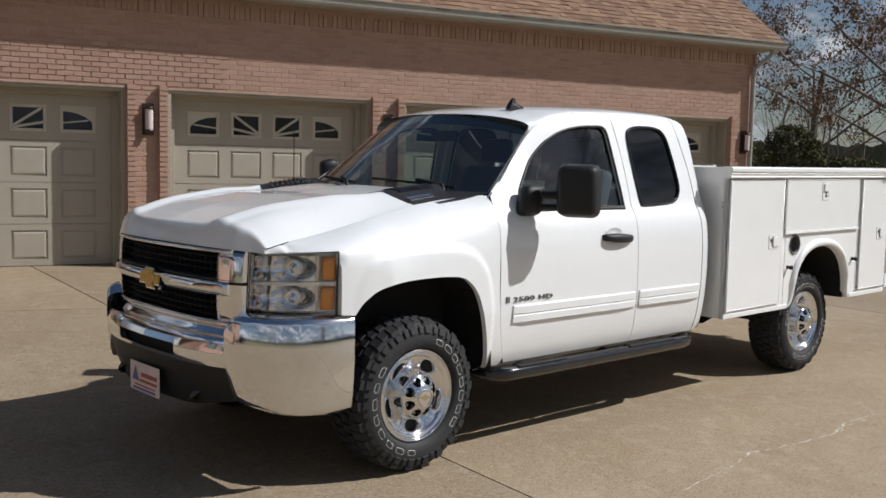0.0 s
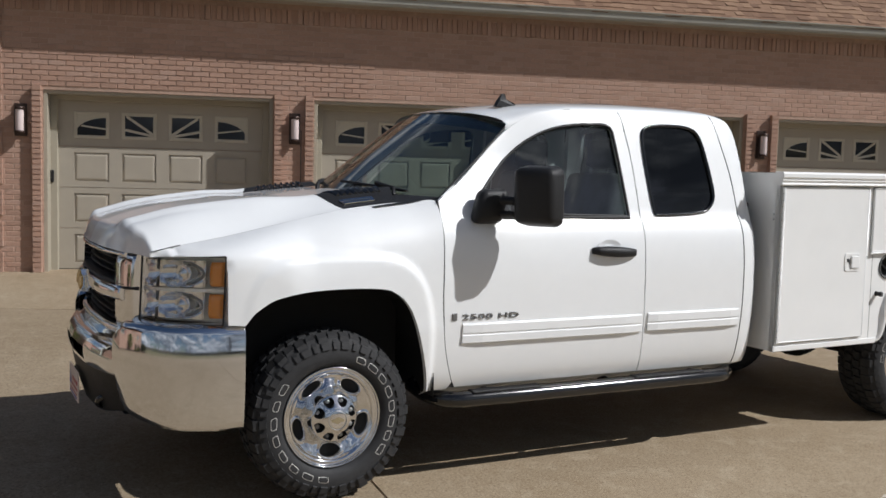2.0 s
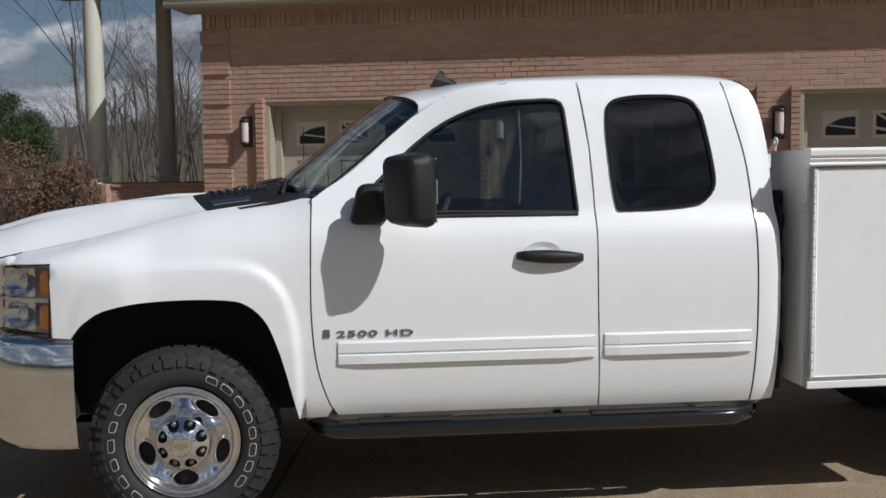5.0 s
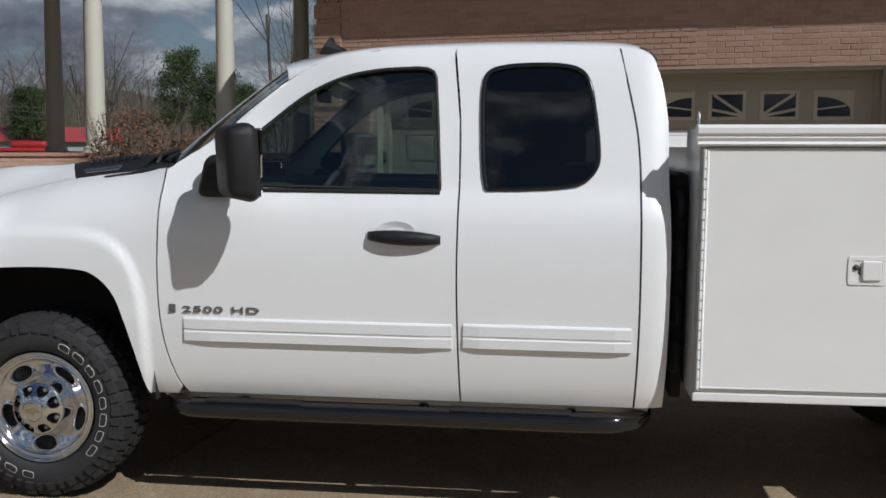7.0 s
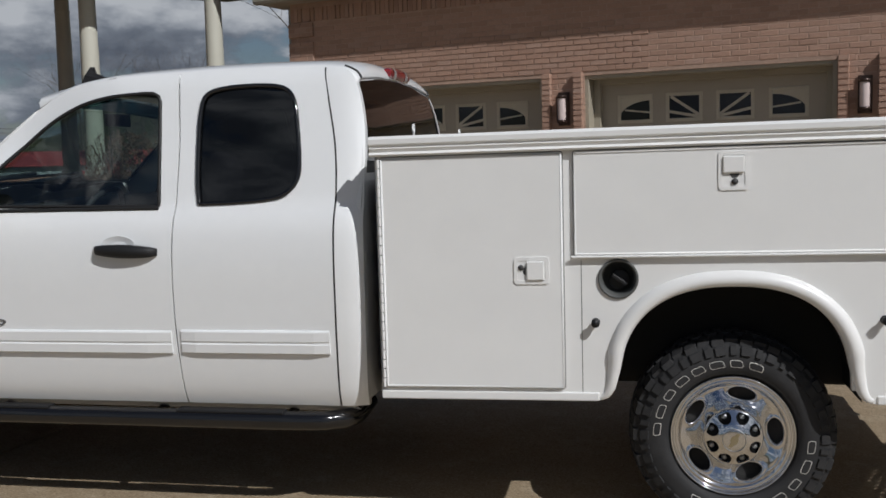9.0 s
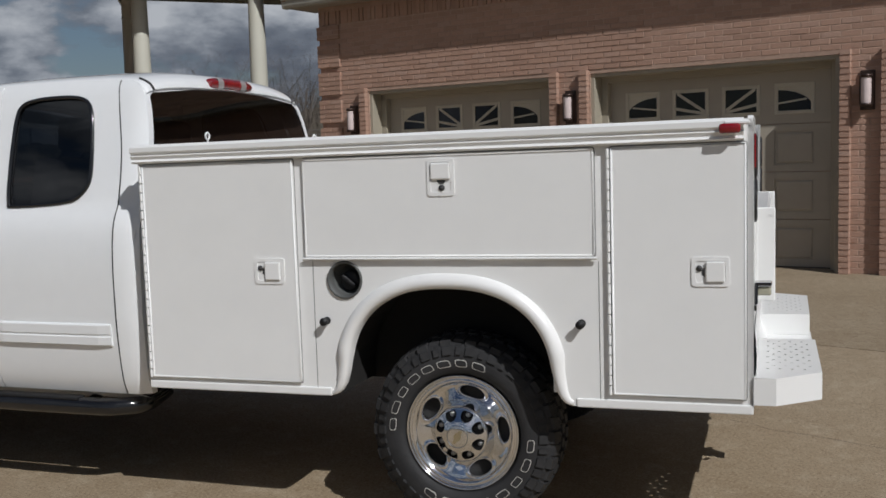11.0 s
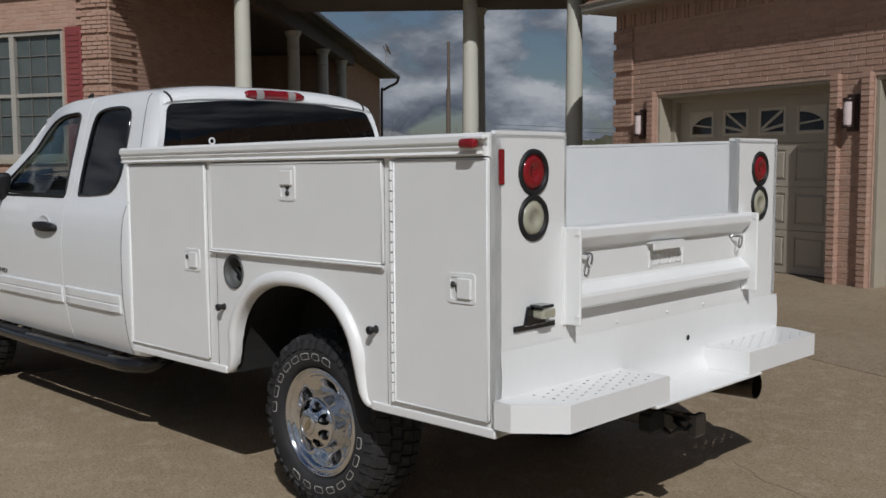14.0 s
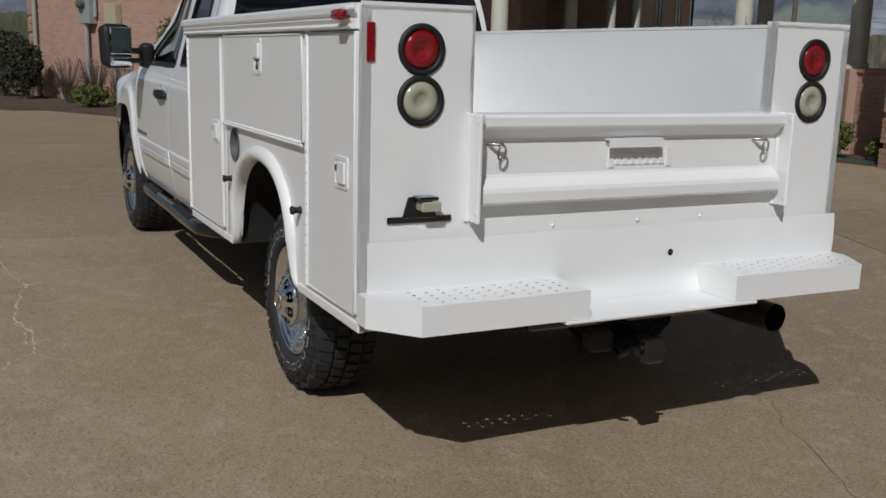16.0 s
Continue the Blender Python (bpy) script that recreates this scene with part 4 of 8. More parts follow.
# long porch: x runs back along its eave, y in towards the house
porch = Matrix(((-0.825, -0.565, 0, -9.9), (0.565, -0.825, 0, 6.3), (0, 0, 1, 0), (0, 0, 0, 1)))
DARK_OPEN = plain("dark_porch_glass", (0.02, 0.02, 0.022), 0.1)
FASCIA = plain("brown_fascia", (0.075, 0.055, 0.045), 0.7)
for nm, x0, x1, y0, y1, lab in (("wall_porch_back", -0.8, 10.6, 3.4, 3.7, "shaded brick wall at the back of the porch"), ("wall_porch_end", 10.6, 10.9, 0.62, 3.7, "shaded brick end wall of the porch"),
                                ("wall_wing", 10.9, 18.6, 0.62, 0.92, "brick wall of the far wing"), ("wall_wing_end", 18.3, 18.6, 0.92, 7.5, "brick gable end of the far wing")):
    bm = bmesh.new()
    box(bm, x0, x1, y0, y1, 0, 4.72)
    ob = tagged(part(nm, bm, MORTAR), lab, "wall", kind="structure")
    ob.matrix_basis = porch
    if nm in ("wall_porch_back", "wall_wing"):
        lay_bricks(ob, Matrix.Translation((x0, y0 - 0.002, 0)), x1 - x0, 4.7, 240 + int(x0))
for n, (x, y) in enumerate(((1.2, 3.4), (4.2, 3.4), (7.6, 3.4), (13.0, 0.62), (16.2, 0.62))):
    root = new("window_porch_%d" % (n + 1))
    root.matrix_basis = porch @ pose(x, y, 0)
    tagged(root, "tall dark window in the shaded porch wall", "window", "porch windows", "structure")
    bm = bmesh.new()
    box(bm, -0.5, 0.5, -0.02, 0.0, 0.9, 3.2)
    part("pane", bm, DARK_OPEN, root)
    bm = bmesh.new()
    for a, b in ((-0.56, -0.5), (0.5, 0.56), (-0.02, 0.02)):
        box(bm, a, b, -0.04, 0.0, 0.85, 3.25)
    box(bm, -0.5, 0.5, -0.04, 0.0, 3.2, 3.27)
    part("frame", bm, TAN_TRIM, root)
bm = bmesh.new()
box(bm, -2.2, 19.0, 0.0, 3.9, 4.73, 4.86)
ob = tagged(part("ceiling_porch", bm, FASCIA), "brown boarded porch ceiling and eave", "ceiling", kind="structure")
ob.matrix_basis = porch
bm = bmesh.new()
box(bm, -0.6, 10.6, 0.28, 0.58, 4.38, 4.73, 0.01)
ob = tagged(part("porch_beam", bm, FASCIA), "brown beam on the porch columns", "porch beam", kind="structure")
ob.matrix_basis = porch
bm = bmesh.new()
box(bm, 0.0, 19.05, -0.10, 0.0, 4.735, 4.84, 0.02)
tube(bm, smooth_line([(18.95, -0.05, 4.74), (18.95, 0.05, 4.55), (18.85, 0.50, 4.30), (18.82, 0.58, 4.0), (18.82, 0.58, 0.2)], 4), 0.05, 8)
ob = tagged(part("gutter_porch", bm, DARK_BRONZE), "dark gutter and downspout along the porch eave", "gutter", kind="structure")
ob.matrix_basis = porch
bm = bmesh.new()
v = [bm.verts.new(p) for p in ((-0.2, -0.06, 4.86), (19.1, -0.06, 4.86), (19.1, 7.0, 8.4), (-0.2, 7.0, 8.4), (19.1, 14.0, 4.86), (-0.2, 14.0, 4.86))]
bm.faces.new(v[:4])
bm.faces.new((v[3], v[2], v[4], v[5]))
ob = tagged(part("roof_house_porch", bm, SHINGLE), "brown shingle roof over the porch", "roof", kind="structure")
ob.matrix_basis = porch
bm = bmesh.new()
box(bm, -2.0, 10.6, 0.2, 3.4, -0.05, 0.14)
ob = tagged(part("floor_porch", bm, CONCRETE), "shaded concrete porch floor", "floor", kind="structure")
ob.matrix_basis = porch
for x in (2.96, 6.33, 9.04):
    p = porch @ Vector((x, 0.42, 0))
    column(p.x, p.y, 0.14, 4.38)
bm = bmesh.new()
v = [bm.verts.new(p) for p in ((-0.5, sgn * 0.45, HZ + 0.12), (12.35, sgn * 0.45, HZ + 0.12), (12.35, -sgn * 4.5, HZ + 2.6), (-0.5, -sgn * 4.5, HZ + 2.6))]
bm.faces.new(v)
box(bm, -0.5, 12.35, min(sgn * 0.45, 0), max(sgn * 0.45, 0), HZ, HZ + 0.10)
ob = tagged(part("roof_house", bm, SHINGLE), "brown shingle roof and eave over the window wall", "roof", kind="structure")
ob.matrix_basis = house
# windows with shutters
MUNTIN = plain("grey_muntin", (0.15, 0.145, 0.13), 0.5, vary=0.1)
WINDOW_GREY = plain("weathered_window_paint", (0.36, 0.34, 0.30), 0.5, vary=0.1)
for n, (a, b, c, d) in enumerate(WINS):
    root = new("window_%d" % (n + 1))
    root.matrix_basis = house @ pose((a + b) / 2, 0, (c + d) / 2)
    tagged(root, "tan double window with grilles between red shutters", "window", "house windows", "structure")
    w, h = (b - a) / 2, (d - c) / 2
    bm = bmesh.new()
    box(bm, -w, w, -sgn * 0.11 - 0.004, -sgn * 0.11 + 0.004, -h, h)
    pane = part("pane", bm, HOUSE_PANE, root)
    bm = bmesh.new()
    f = 0.075
    ys = sorted((-sgn * 0.14, -sgn * 0.03))
    box(bm, -w, -w + f, ys[0], ys[1], -h, h, 0.004)
    box(bm, w - f, w, ys[0], ys[1], -h, h, 0.004)
    box(bm, -w + f, w - f, ys[0], ys[1], h - f, h, 0.004)
    box(bm, -w + f, w - f, ys[0], ys[1], -h, -h + f, 0.004)
    cols = 2 if (b - a) > 1.8 else 1
    if cols == 2:
        box(bm, -0.05, 0.05, ys[0], ys[1], -h + f, h - f, 0.004)
    box(bm, -w + f, w - f, min(-sgn * 0.12, -sgn * 0.06), max(-sgn * 0.12, -sgn * 0.06), -0.03, 0.03, 0.003)
    part("window_frame", bm, WINDOW_GREY, root)
    bm = bmesh.new()
    nb = 6 if cols == 2 else 3
    for k in range(1, nb):
        x = -w + f + (2 * w - 2 * f) * k / nb
        box(bm, x - 0.008, x + 0.008, min(-sgn * 0.095, -sgn * 0.085), max(-sgn * 0.095, -sgn * 0.085), -h + f, h - f)
    nr = 6 if h > 0.8 else 4
    for k in range(1, nr):
        z = -h + f + (2 * h - 2 * f) * k / nr
        box(bm, -w + f, w - f, min(-sgn * 0.097, -sgn * 0.083), max(-sgn * 0.097, -sgn * 0.083), z - 0.008, z + 0.008)
    part("grille_bars", bm, MUNTIN, root)
    bm = bmesh.new()
    ys = sorted((-sgn * 0.02, sgn * 0.06))
    box(bm, -w - 0.03, w + 0.03, ys[0], ys[1], -h - 0.09, -h, 0.006)
    part("window_sill", bm, TAN_TRIM, root)
    for s in (-1, 1):
        bm = bmesh.new()
        xs = sorted((s * (w + 0.09), s * (w + 0.42)))
        ys = sorted((sgn * 0.012, sgn * 0.045))
        box(bm, xs[0], xs[1], ys[0], ys[1], -h - 0.05, h + 0.02, 0.006)
        sh = part("shutter", bm, SHUTTER, root, "louvred dark red shutter")
        for k in range(int(2 * h / 0.09)):
            bm = bmesh.new()
            z = -h + 0.03 + 0.09 * k
            ys = sorted((sgn * 0.045, sgn * 0.055))
            box(bm, xs[0] + 0.05, xs[1] - 0.05, ys[0], ys[1], z, z + 0.05)
            part("slat", bm, SHUTTER, sh)
# meter boxes, conduit, downspout on the house wall


def on_wall(name, x, z, w, h, d, mat, label, cat):
    root = thing(name, house @ pose(x, sgn * 0.012, z), label, cat)
    bm = bmesh.new()
    ys = sorted((0.0, sgn * d))
    box(bm, -w / 2, w / 2, ys[0], ys[1], -h / 2, h / 2, 0.012, 2)
    part("cabinet", bm, mat, root)
    return root


mb = on_wall("meter_box", 8.98, 2.17, 0.48, 0.70, 0.20, METER, "grey steel electric meter box on the brick wall", "meter box")
bm = bmesh.new()
lathe(bm, [(0.11, 0.20), (0.11, 0.28), (0.09, 0.32), (0.001, 0.33)], (0.02, 0, 0.08), "y", 20, sgn)
part("meter_glass", bm, HOUSE_PANE, mb)
bm = bmesh.new()
tube(bm, [(0.05, sgn * 0.10, -0.30), (0.05, sgn * 0.10, -2.40)], 0.05, 10)
tube(bm, [(-0.28, sgn * 0.06, 0.75), (-0.28, sgn * 0.06, -0.2)], 0.04, 10)
part("conduit", bm, METER, mb)
sb = on_wall("utility_box", 7.97, 1.96, 0.46, 0.58, 0.15, METER_TAN, "tan utility box on the brick wall", "utility box")
bm = bmesh.new()
tube(bm, [(0, sgn * 0.06, -0.25), (0, sgn * 0.06, -2.15)], 0.025, 8)
part("conduit", bm, METER, sb)
fl = on_wall("flood_lamp", 8.22, 2.86, 0.16, 0.14, 0.22, METER, "small grey flood lamp on the brick wall", "flood lamp")
bm = bmesh.new()
tube(bm, [(11.42, sgn * 0.10, HZ), (11.42, sgn * 0.10, 0.1)], 0.05, 8)
ob = tagged(part("downspout", bm, GUTTER), "grey downspout on the house wall", "downspout", kind="structure")
ob.matrix_basis = house
# satellite dish on the far porch corner
dp = Vector((-25.0, 16.3, 4.86))
dish = thing("satellite_dish", Matrix.Translation(dp), "small grey satellite dish on the porch roof corner", "satellite dish")
bm = bmesh.new()
lathe(bm, [(0.001, 0.0), (0.12, 0.02), (0.23, 0.06)], (0, 0, 0), "x", 24, 1)
bmesh.ops.transform(bm, verts=bm.verts, matrix=Matrix.Translation((0, 0, 0.85)) @ pose(0, 0, 0, 0, -25, 70))
part("reflector", bm, METER, dish)
bm = bmesh.new()
tube(bm, [(0, 0, -0.1), (-0.05, 0, 0.5), (-0.02, 0, 0.85)], 0.03, 8)
tube(bm, [(0.05, -0.05, 0.75), (0.40, -0.35, 0.95)], 0.015, 6)
part("mast", bm, METER, dish)
# planting bed
bm = bmesh.new()
pl = [(0.0, 0.0), (13.5, 0.0), (13.5, 2.0), (9.5, 2.3), (4.0, 1.5), (0.3, 0.8)]
top = [bm.verts.new((x, sgn * y, 0.06)) for x, y in pl]
low = [bm.verts.new((x, sgn * y, -0.1)) for x, y in pl]
bm.faces.new(top)
for i in range(len(pl)):
    bm.faces.new((top[i], top[(i + 1) % len(pl)], low[(i + 1) % len(pl)], low[i]))
ob = tagged(part("planting_bed", bm, MULCH), "brown mulch bed along the house wall", "planting bed", kind="structure")
ob.matrix_basis = house
bm = bmesh.new()
pl = [(-3.85, 9.25), (-3.85, 10.2), (-7.4, 8.9), (-8.2, 6.9), (-9.3, 3.2), (-8.6, 2.9), (-7.3, 6.2), (-5.2, 8.6)]
top = [bm.verts.new((x, y, 0.10)) for x, y in pl]
low = [bm.verts.new((x, y, -0.1)) for x, y in pl]
bm.faces.new(top)
for i in range(len(pl)):
    bm.faces.new((top[i], top[(i + 1) % len(pl)], low[(i + 1) % len(pl)], low[i]))
tagged(part("planting_bed", bm, MULCH), "mulch bed under the low brick wall", "planting bed", kind="structure")

# ---- shrubs, trees, distance ----


def leaf_clump(name, at, rx, ry, rz, n, size, mat, seed, label, cat, group="", twigs=12):
    rng = random.Random(seed)
    root = thing(name, Matrix.Translation(at), label, cat, group)
    vs, fs = [], []
    for _ in range(n):
        while True:
            p = Vector((rng.uniform(-1, 1), rng.uniform(-1, 1), rng.uniform(-1, 1)))
            if 0.25 < p.length < 1:
                break
        p *= (0.75 + 0.25 * noise.noise(p * 2.3 + Vector((seed, 0, 0)))) / max(0.55, p.length) ** 0.5
        c = Vector((p.x * rx, p.y * ry, rz * (1 + p.z) * 0.98 + 0.02))
        a = Vector((rng.gauss(0, 1), rng.gauss(0, 1), rng.gauss(0, 1))).normalized()
        b = a.cross(Vector((rng.gauss(0, 1), rng.gauss(0, 1), rng.gauss(0, 1)))).normalized()
        s = size * rng.uniform(0.6, 1.3)
        k = len(vs)
        vs += [c - a * s, c + b * s * 0.45, c + a * s, c - b * s * 0.45]
        fs.append((k, k + 1, k + 2, k + 3))
    me = bpy.data.meshes.new("foliage")
    me.from_pydata([tuple(v) for v in vs], [], fs)
    me.materials.append(mat)
    fo = tagged(new("foliage", me), kind="stuff")
    fo.parent = root
    bm = bmesh.new()
    for _ in range(twigs):
        e = Vector((rng.uniform(-0.8, 0.8) * rx, rng.uniform(-0.8, 0.8) * ry, rng.uniform(0.8, 1.8) * rz))
        tube(bm, [(0, 0, -0.12), e * 0.5 + Vector((0, 0, 0.05)), e], 0.012, 4, True, 0.004)
    tagged(part("stems", bm, BARK, root), kind="stuff")
    return root


SP = [((-4.75, 9.05, 0.06), 0.42, 0.40, 0.36), ((-4.15, 9.5, 0.06), 0.26, 0.26, 0.22), ((-5.6, 8.5, 0.06), 0.5, 0.5, 0.50), ((-6.5, 7.7, 0.06), 0.45, 0.45, 0.34)]
for i, (p, a, b, c) in enumerate(SP):
    leaf_clump("shrub", p, a, b, c, 1500, 0.035, SHRUB, 40 + i, "clipped round green shrub in the mulch bed", "shrub", "clipped shrubs")
for i, (x, y, a, c) in enumerate(((7.45, 1.0, 0.50, 0.27), (6.2, 1.0, 0.35, 0.20), (4.33, 0.9, 0.60, 1.10))):
    p = house @ Vector((x, sgn * y, 0.04))
    leaf_clump("shrub", p, a, a, c, 1600 if c < 1 else 5200, 0.04, SHRUB, 60 + i, "clipped round green shrub in the mulch bed", "shrub", "clipped shrubs")
for i, (x, y) in enumerate(((8.9, 0.7), (6.8, 0.65), (7.95, 0.6))):
    p = house @ Vector((x, sgn * y, 0.04))
    leaf_clump("bare_shrub", p, 0.55, 0.42, 0.60, 420, 0.02, DEAD_LEAF, 70 + i, "leggy leafless shrub against the brick", "shrub", "bare shrubs", 80)


EVERGREEN = plain("olive_evergreen_leaf", (0.085, 0.085, 0.042), 0.9, vary=0.6, scale=3, spec=0.08)
HEDGE = plain("dark_hedge_leaf", (0.028, 0.034, 0.016), 0.75, vary=0.5, scale=6)
for i, (x, y, a, c) in enumerate(((10.7, 0.8, 0.60, 0.80), (12.0, 0.7, 0.85, 0.95), (13.6, 0.5, 0.9, 0.9), (15.2, 0.4, 0.95, 0.9))):
    p = house @ Vector((x, sgn * y, 0.04))
    leaf_clump("hedge_bush", p, a, a, c, 2600, 0.05, HEDGE, 80 + i, "dark evergreen hedge bush by the house corner", "bush", "hedge bushes", 24)


for i, (x, y, a, c) in enumerate(((21.9, 18.4, 1.35, 1.75), (19.6, 18.9, 1.6, 1.5), (24.6, 18.6, 1.5, 1.15))):
    leaf_clump("evergreen_bush", (x, y, 0.0), a, a, c, 6500, 0.070, EVERGREEN, 90 + i, "large dark evergreen bush behind the garage", "bush", "evergreens behind the garage", 24)


def tree_mesh(seed, h, spread, levels=5, base=0.22, sides=5):
    rng = random.Random(seed)
    vs, fs, tips = [], [], []

    def limb(p, d, length, r, lev):
        n = 4 if lev < 2 else 3
        pts = [p]
        dd = d.copy()
        for i in range(n):
            dd = (dd + Vector((rng.gauss(0, 0.10), rng.gauss(0, 0.10), rng.gauss(0.03, 0.06)))).normalized()
            pts.append(pts[-1] + dd * length / n)
        sd = sides if lev < 2 else 3
        k0 = len(vs)
        up = Vector((0.3, 0.2, 0.9)).normalized()
        for i, q in enumerate(pts):
            rr = r * (1 - 0.45 * i / n)
            s = dd.cross(up)
            if s.length < 0.05:
                s = dd.cross(Vector((1, 0, 0)))
            s.normalize()
            u = s.cross(dd).normalized()
            for a in range(sd):
                an = 2 * math.pi * a / sd
                vs.append(tuple(q + rr * (math.cos(an) * s + math.sin(an) * u)))
        for i in range(n):
            for a in range(sd):
                fs.append((k0 + i * sd + a, k0 + i * sd + (a + 1) % sd, k0 + (i + 1) * sd + (a + 1) % sd, k0 + (i + 1) * sd + a))
        if lev >= levels:
            tips.extend(pts[1:])
            return
        m = rng.randint(3, 4) if lev else rng.randint(5, 7)
        for b in range(m):
            t = rng.uniform(0.35, 1.0) if lev else rng.uniform(0.30, 1.0)
            i = min(n - 1, int(t * n))
            q = pts[i].lerp(pts[i + 1], t * n - i)
            axis = Vector((rng.gauss(0, 1), rng.gauss(0, 1), rng.gauss(0, 0.4))).normalized()
            nd = (dd * (1 - spread) + axis * spread + Vector((0, 0, 0.15))).normalized()
            limb(q, nd, length * rng.uniform(0.5, 0.72), r * (1 - 0.45 * t) * rng.uniform(0.34, 0.5), lev + 1)

    limb(Vector((0, 0, -0.2)), Vector((0, 0, 1)), h * 0.55, base, 0)
    return vs, fs, tips


def tree(name, at, turn, scale, meshes, label, group):
    root = thing(name, pose(*at, 0, 0, turn) @ Matrix.Scale(scale, 4), label, "tree", group)
    for nm, me, kd in meshes:
        o = new(nm, me)
        o.parent = root
        if kd:
            tagged(o, kind=kd)
    return root


def mesh_of(name, vs, fs, mat):
    me = bpy.data.meshes.new(name)
    me.from_pydata(vs, [], fs)
    me.materials.append(mat)
    return me


def split_tree(v, f, sd, mat):
    """The trunk's mesh and the crown's."""
    n = 5 * sd
    return [("trunk", mesh_of("trunk", v[:n], f[:4 * sd], mat), ""), ("crown", mesh_of("crown", v[n:], [tuple(i - n for i in q) for q in f[4 * sd:]], mat), "stuff")]


BARE = []
for s in range(5):
    v, f, tips = tree_mesh(100 + s, 11 + s, 0.42 + 0.03 * s, 5, 0.085 + 0.010 * s, 5)
    BARE.append(split_tree(v, f, 5, BARK_FAR))
# the oak beside the garage keeps its dry leaves
v, f, tips = tree_mesh(302, 10.5, 0.72, 5, 0.17, 6)
oak_me = split_tree(v, f, 6, BARK)
rng = random.Random(31)
lv, lf = [], []
for p in tips:
    if rng.random() < 0.34:
        for _ in range(rng.randint(4, 13)):
            c = p + Vector((rng.gauss(0, 0.10), rng.gauss(0, 0.10), rng.gauss(-0.07, 0.07)))
            a = Vector((rng.gauss(0, 0.7), rng.gauss(0, 0.7), rng.gauss(0, 1))).normalized()
            b = a.cross(Vector((rng.gauss(0, 1), rng.gauss(0, 1), rng.gauss(0, 1)))).normalized()
            k, size = len(lv), rng.uniform(0.75, 1.25)
            lv += [tuple(c - a * 0.055 * size), tuple(c + b * 0.028 * size), tuple(c + a * 0.055 * size), tuple(c - b * 0.028 * size)]
            lf.append((k, k + 1, k + 2, k + 3))
oak_leaves = mesh_of("leaves", lv, lf, DEAD_LEAF)
tree("oak_tree", (19.4, 11.2, 0), 40, 0.9, oak_me + [("dry_foliage", oak_leaves, "stuff")], "bare oak keeping some dry brown leaves", "trees")
tree("oak_tree", (27.0, 22.0, 0), 190, 0.95, oak_me + [("dry_foliage", oak_leaves, "stuff")], "bare oak keeping some dry brown leaves", "trees")
rng = random.Random(77)
SPOTS = []
# woods behind the walk, seen between the columns
for i in range(60):
    a = radians(rng.uniform(98, 118.5))
    r = rng.uniform(40, 78)
    SPOTS.append((1.0 + r * math.cos(a), -4.0 + r * math.sin(a), rng.uniform(0.75, 1.15)))
for i in range(170):
    a = radians(rng.uniform(112, 136))
    r = rng.uniform(125, 180)
    tall = 0.72 if 121.5 < math.degrees(a) < 128 else 1.30
    SPOTS.append((2.7 + r * math.cos(a), -3.3 + r * math.sin(a), tall * rng.uniform(0.8, 1.1)))
SPOTS.append((-24.6, 45.5, 1.0))
SPOTS.append((-36.0, 22.0, 0.45))
for i in range(34):
    a = radians(rng.uniform(20, 55))
    r = rng.uniform(55, 95)
    SPOTS.append((r * math.cos(a), r * math.sin(a), rng.uniform(0.7, 1.2)))
for i in range(44):
    a = radians(rng.uniform(24, 52))
    r = rng.uniform(40, 62)
    SPOTS.append((r * math.cos(a), r * math.sin(a), rng.uniform(0.28, 0.5)))
for i in range(22):
    a = radians(rng.uniform(215, 345))
    r = rng.uniform(26, 60)
    SPOTS.append((2 + r * math.cos(a), r * math.sin(a), rng.uniform(0.7, 1.2)))
for i, (x, y, s) in enumerate(SPOTS):
    tree("bare_tree", (x, y, 0), rng.uniform(0, 360), s, BARE[i % 5], "tall leafless hardwood tree at the wood's edge", "bare trees")


def pine(at, h, seed):
    rng = random.Random(seed)
    root = thing("pine_tree", pose(*at), "tall green pine behind the bare trees", "tree", "pines")
    bm = bmesh.new()
    tube(bm, [(0, 0, -0.2), (0.1, 0, h * 0.5), (0, 0.1, h)], 0.28, 8, True, 0.05)
    part("trunk", bm, BARK, root)
    vs, fs = [], []
    for k in range(105):
        t = rng.uniform(0.34, 1.0)
        a = rng.uniform(0, 2 * math.pi)
        L = h * 0.24 * (1.15 - t) * rng.uniform(0.6, 1.2) + 0.5
        q = Vector((math.cos(a) * L, math.sin(a) * L, t * h + rng.uniform(-0.4, 0.5)))
        for _ in range(105):
            c = q + Vector((rng.gauss(0, 0.40), rng.gauss(0, 0.40), rng.gauss(0, 0.24)))
            d = Vector((rng.gauss(0, 1), rng.gauss(0, 1), rng.gauss(0.5, 1))).normalized()
            e = d.cross(Vector((rng.gauss(0, 1), rng.gauss(0, 1), rng.gauss(0, 1)))).normalized()
            n0 = len(vs)
            vs += [tuple(c - d * 0.15), tuple(c + e * 0.035), tuple(c + d * 0.15), tuple(c - e * 0.035)]
            fs.append((n0, n0 + 1, n0 + 2, n0 + 3))
    o = new("needles", mesh_of("needles", vs, fs, NEEDLE))
    o.parent = root
    tagged(o, kind="stuff")


for i, (x, y, h) in enumerate(((-50.5, 69.4, 9.4), (-48.0, 71.2, 8.2), (-46.5, 73.5, 6.5), (-64.5, 66.0, 6.0), (30, 34, 7.0), (25, 29, 6.0))):
    pine((x, y, 0), h, 500 + i)

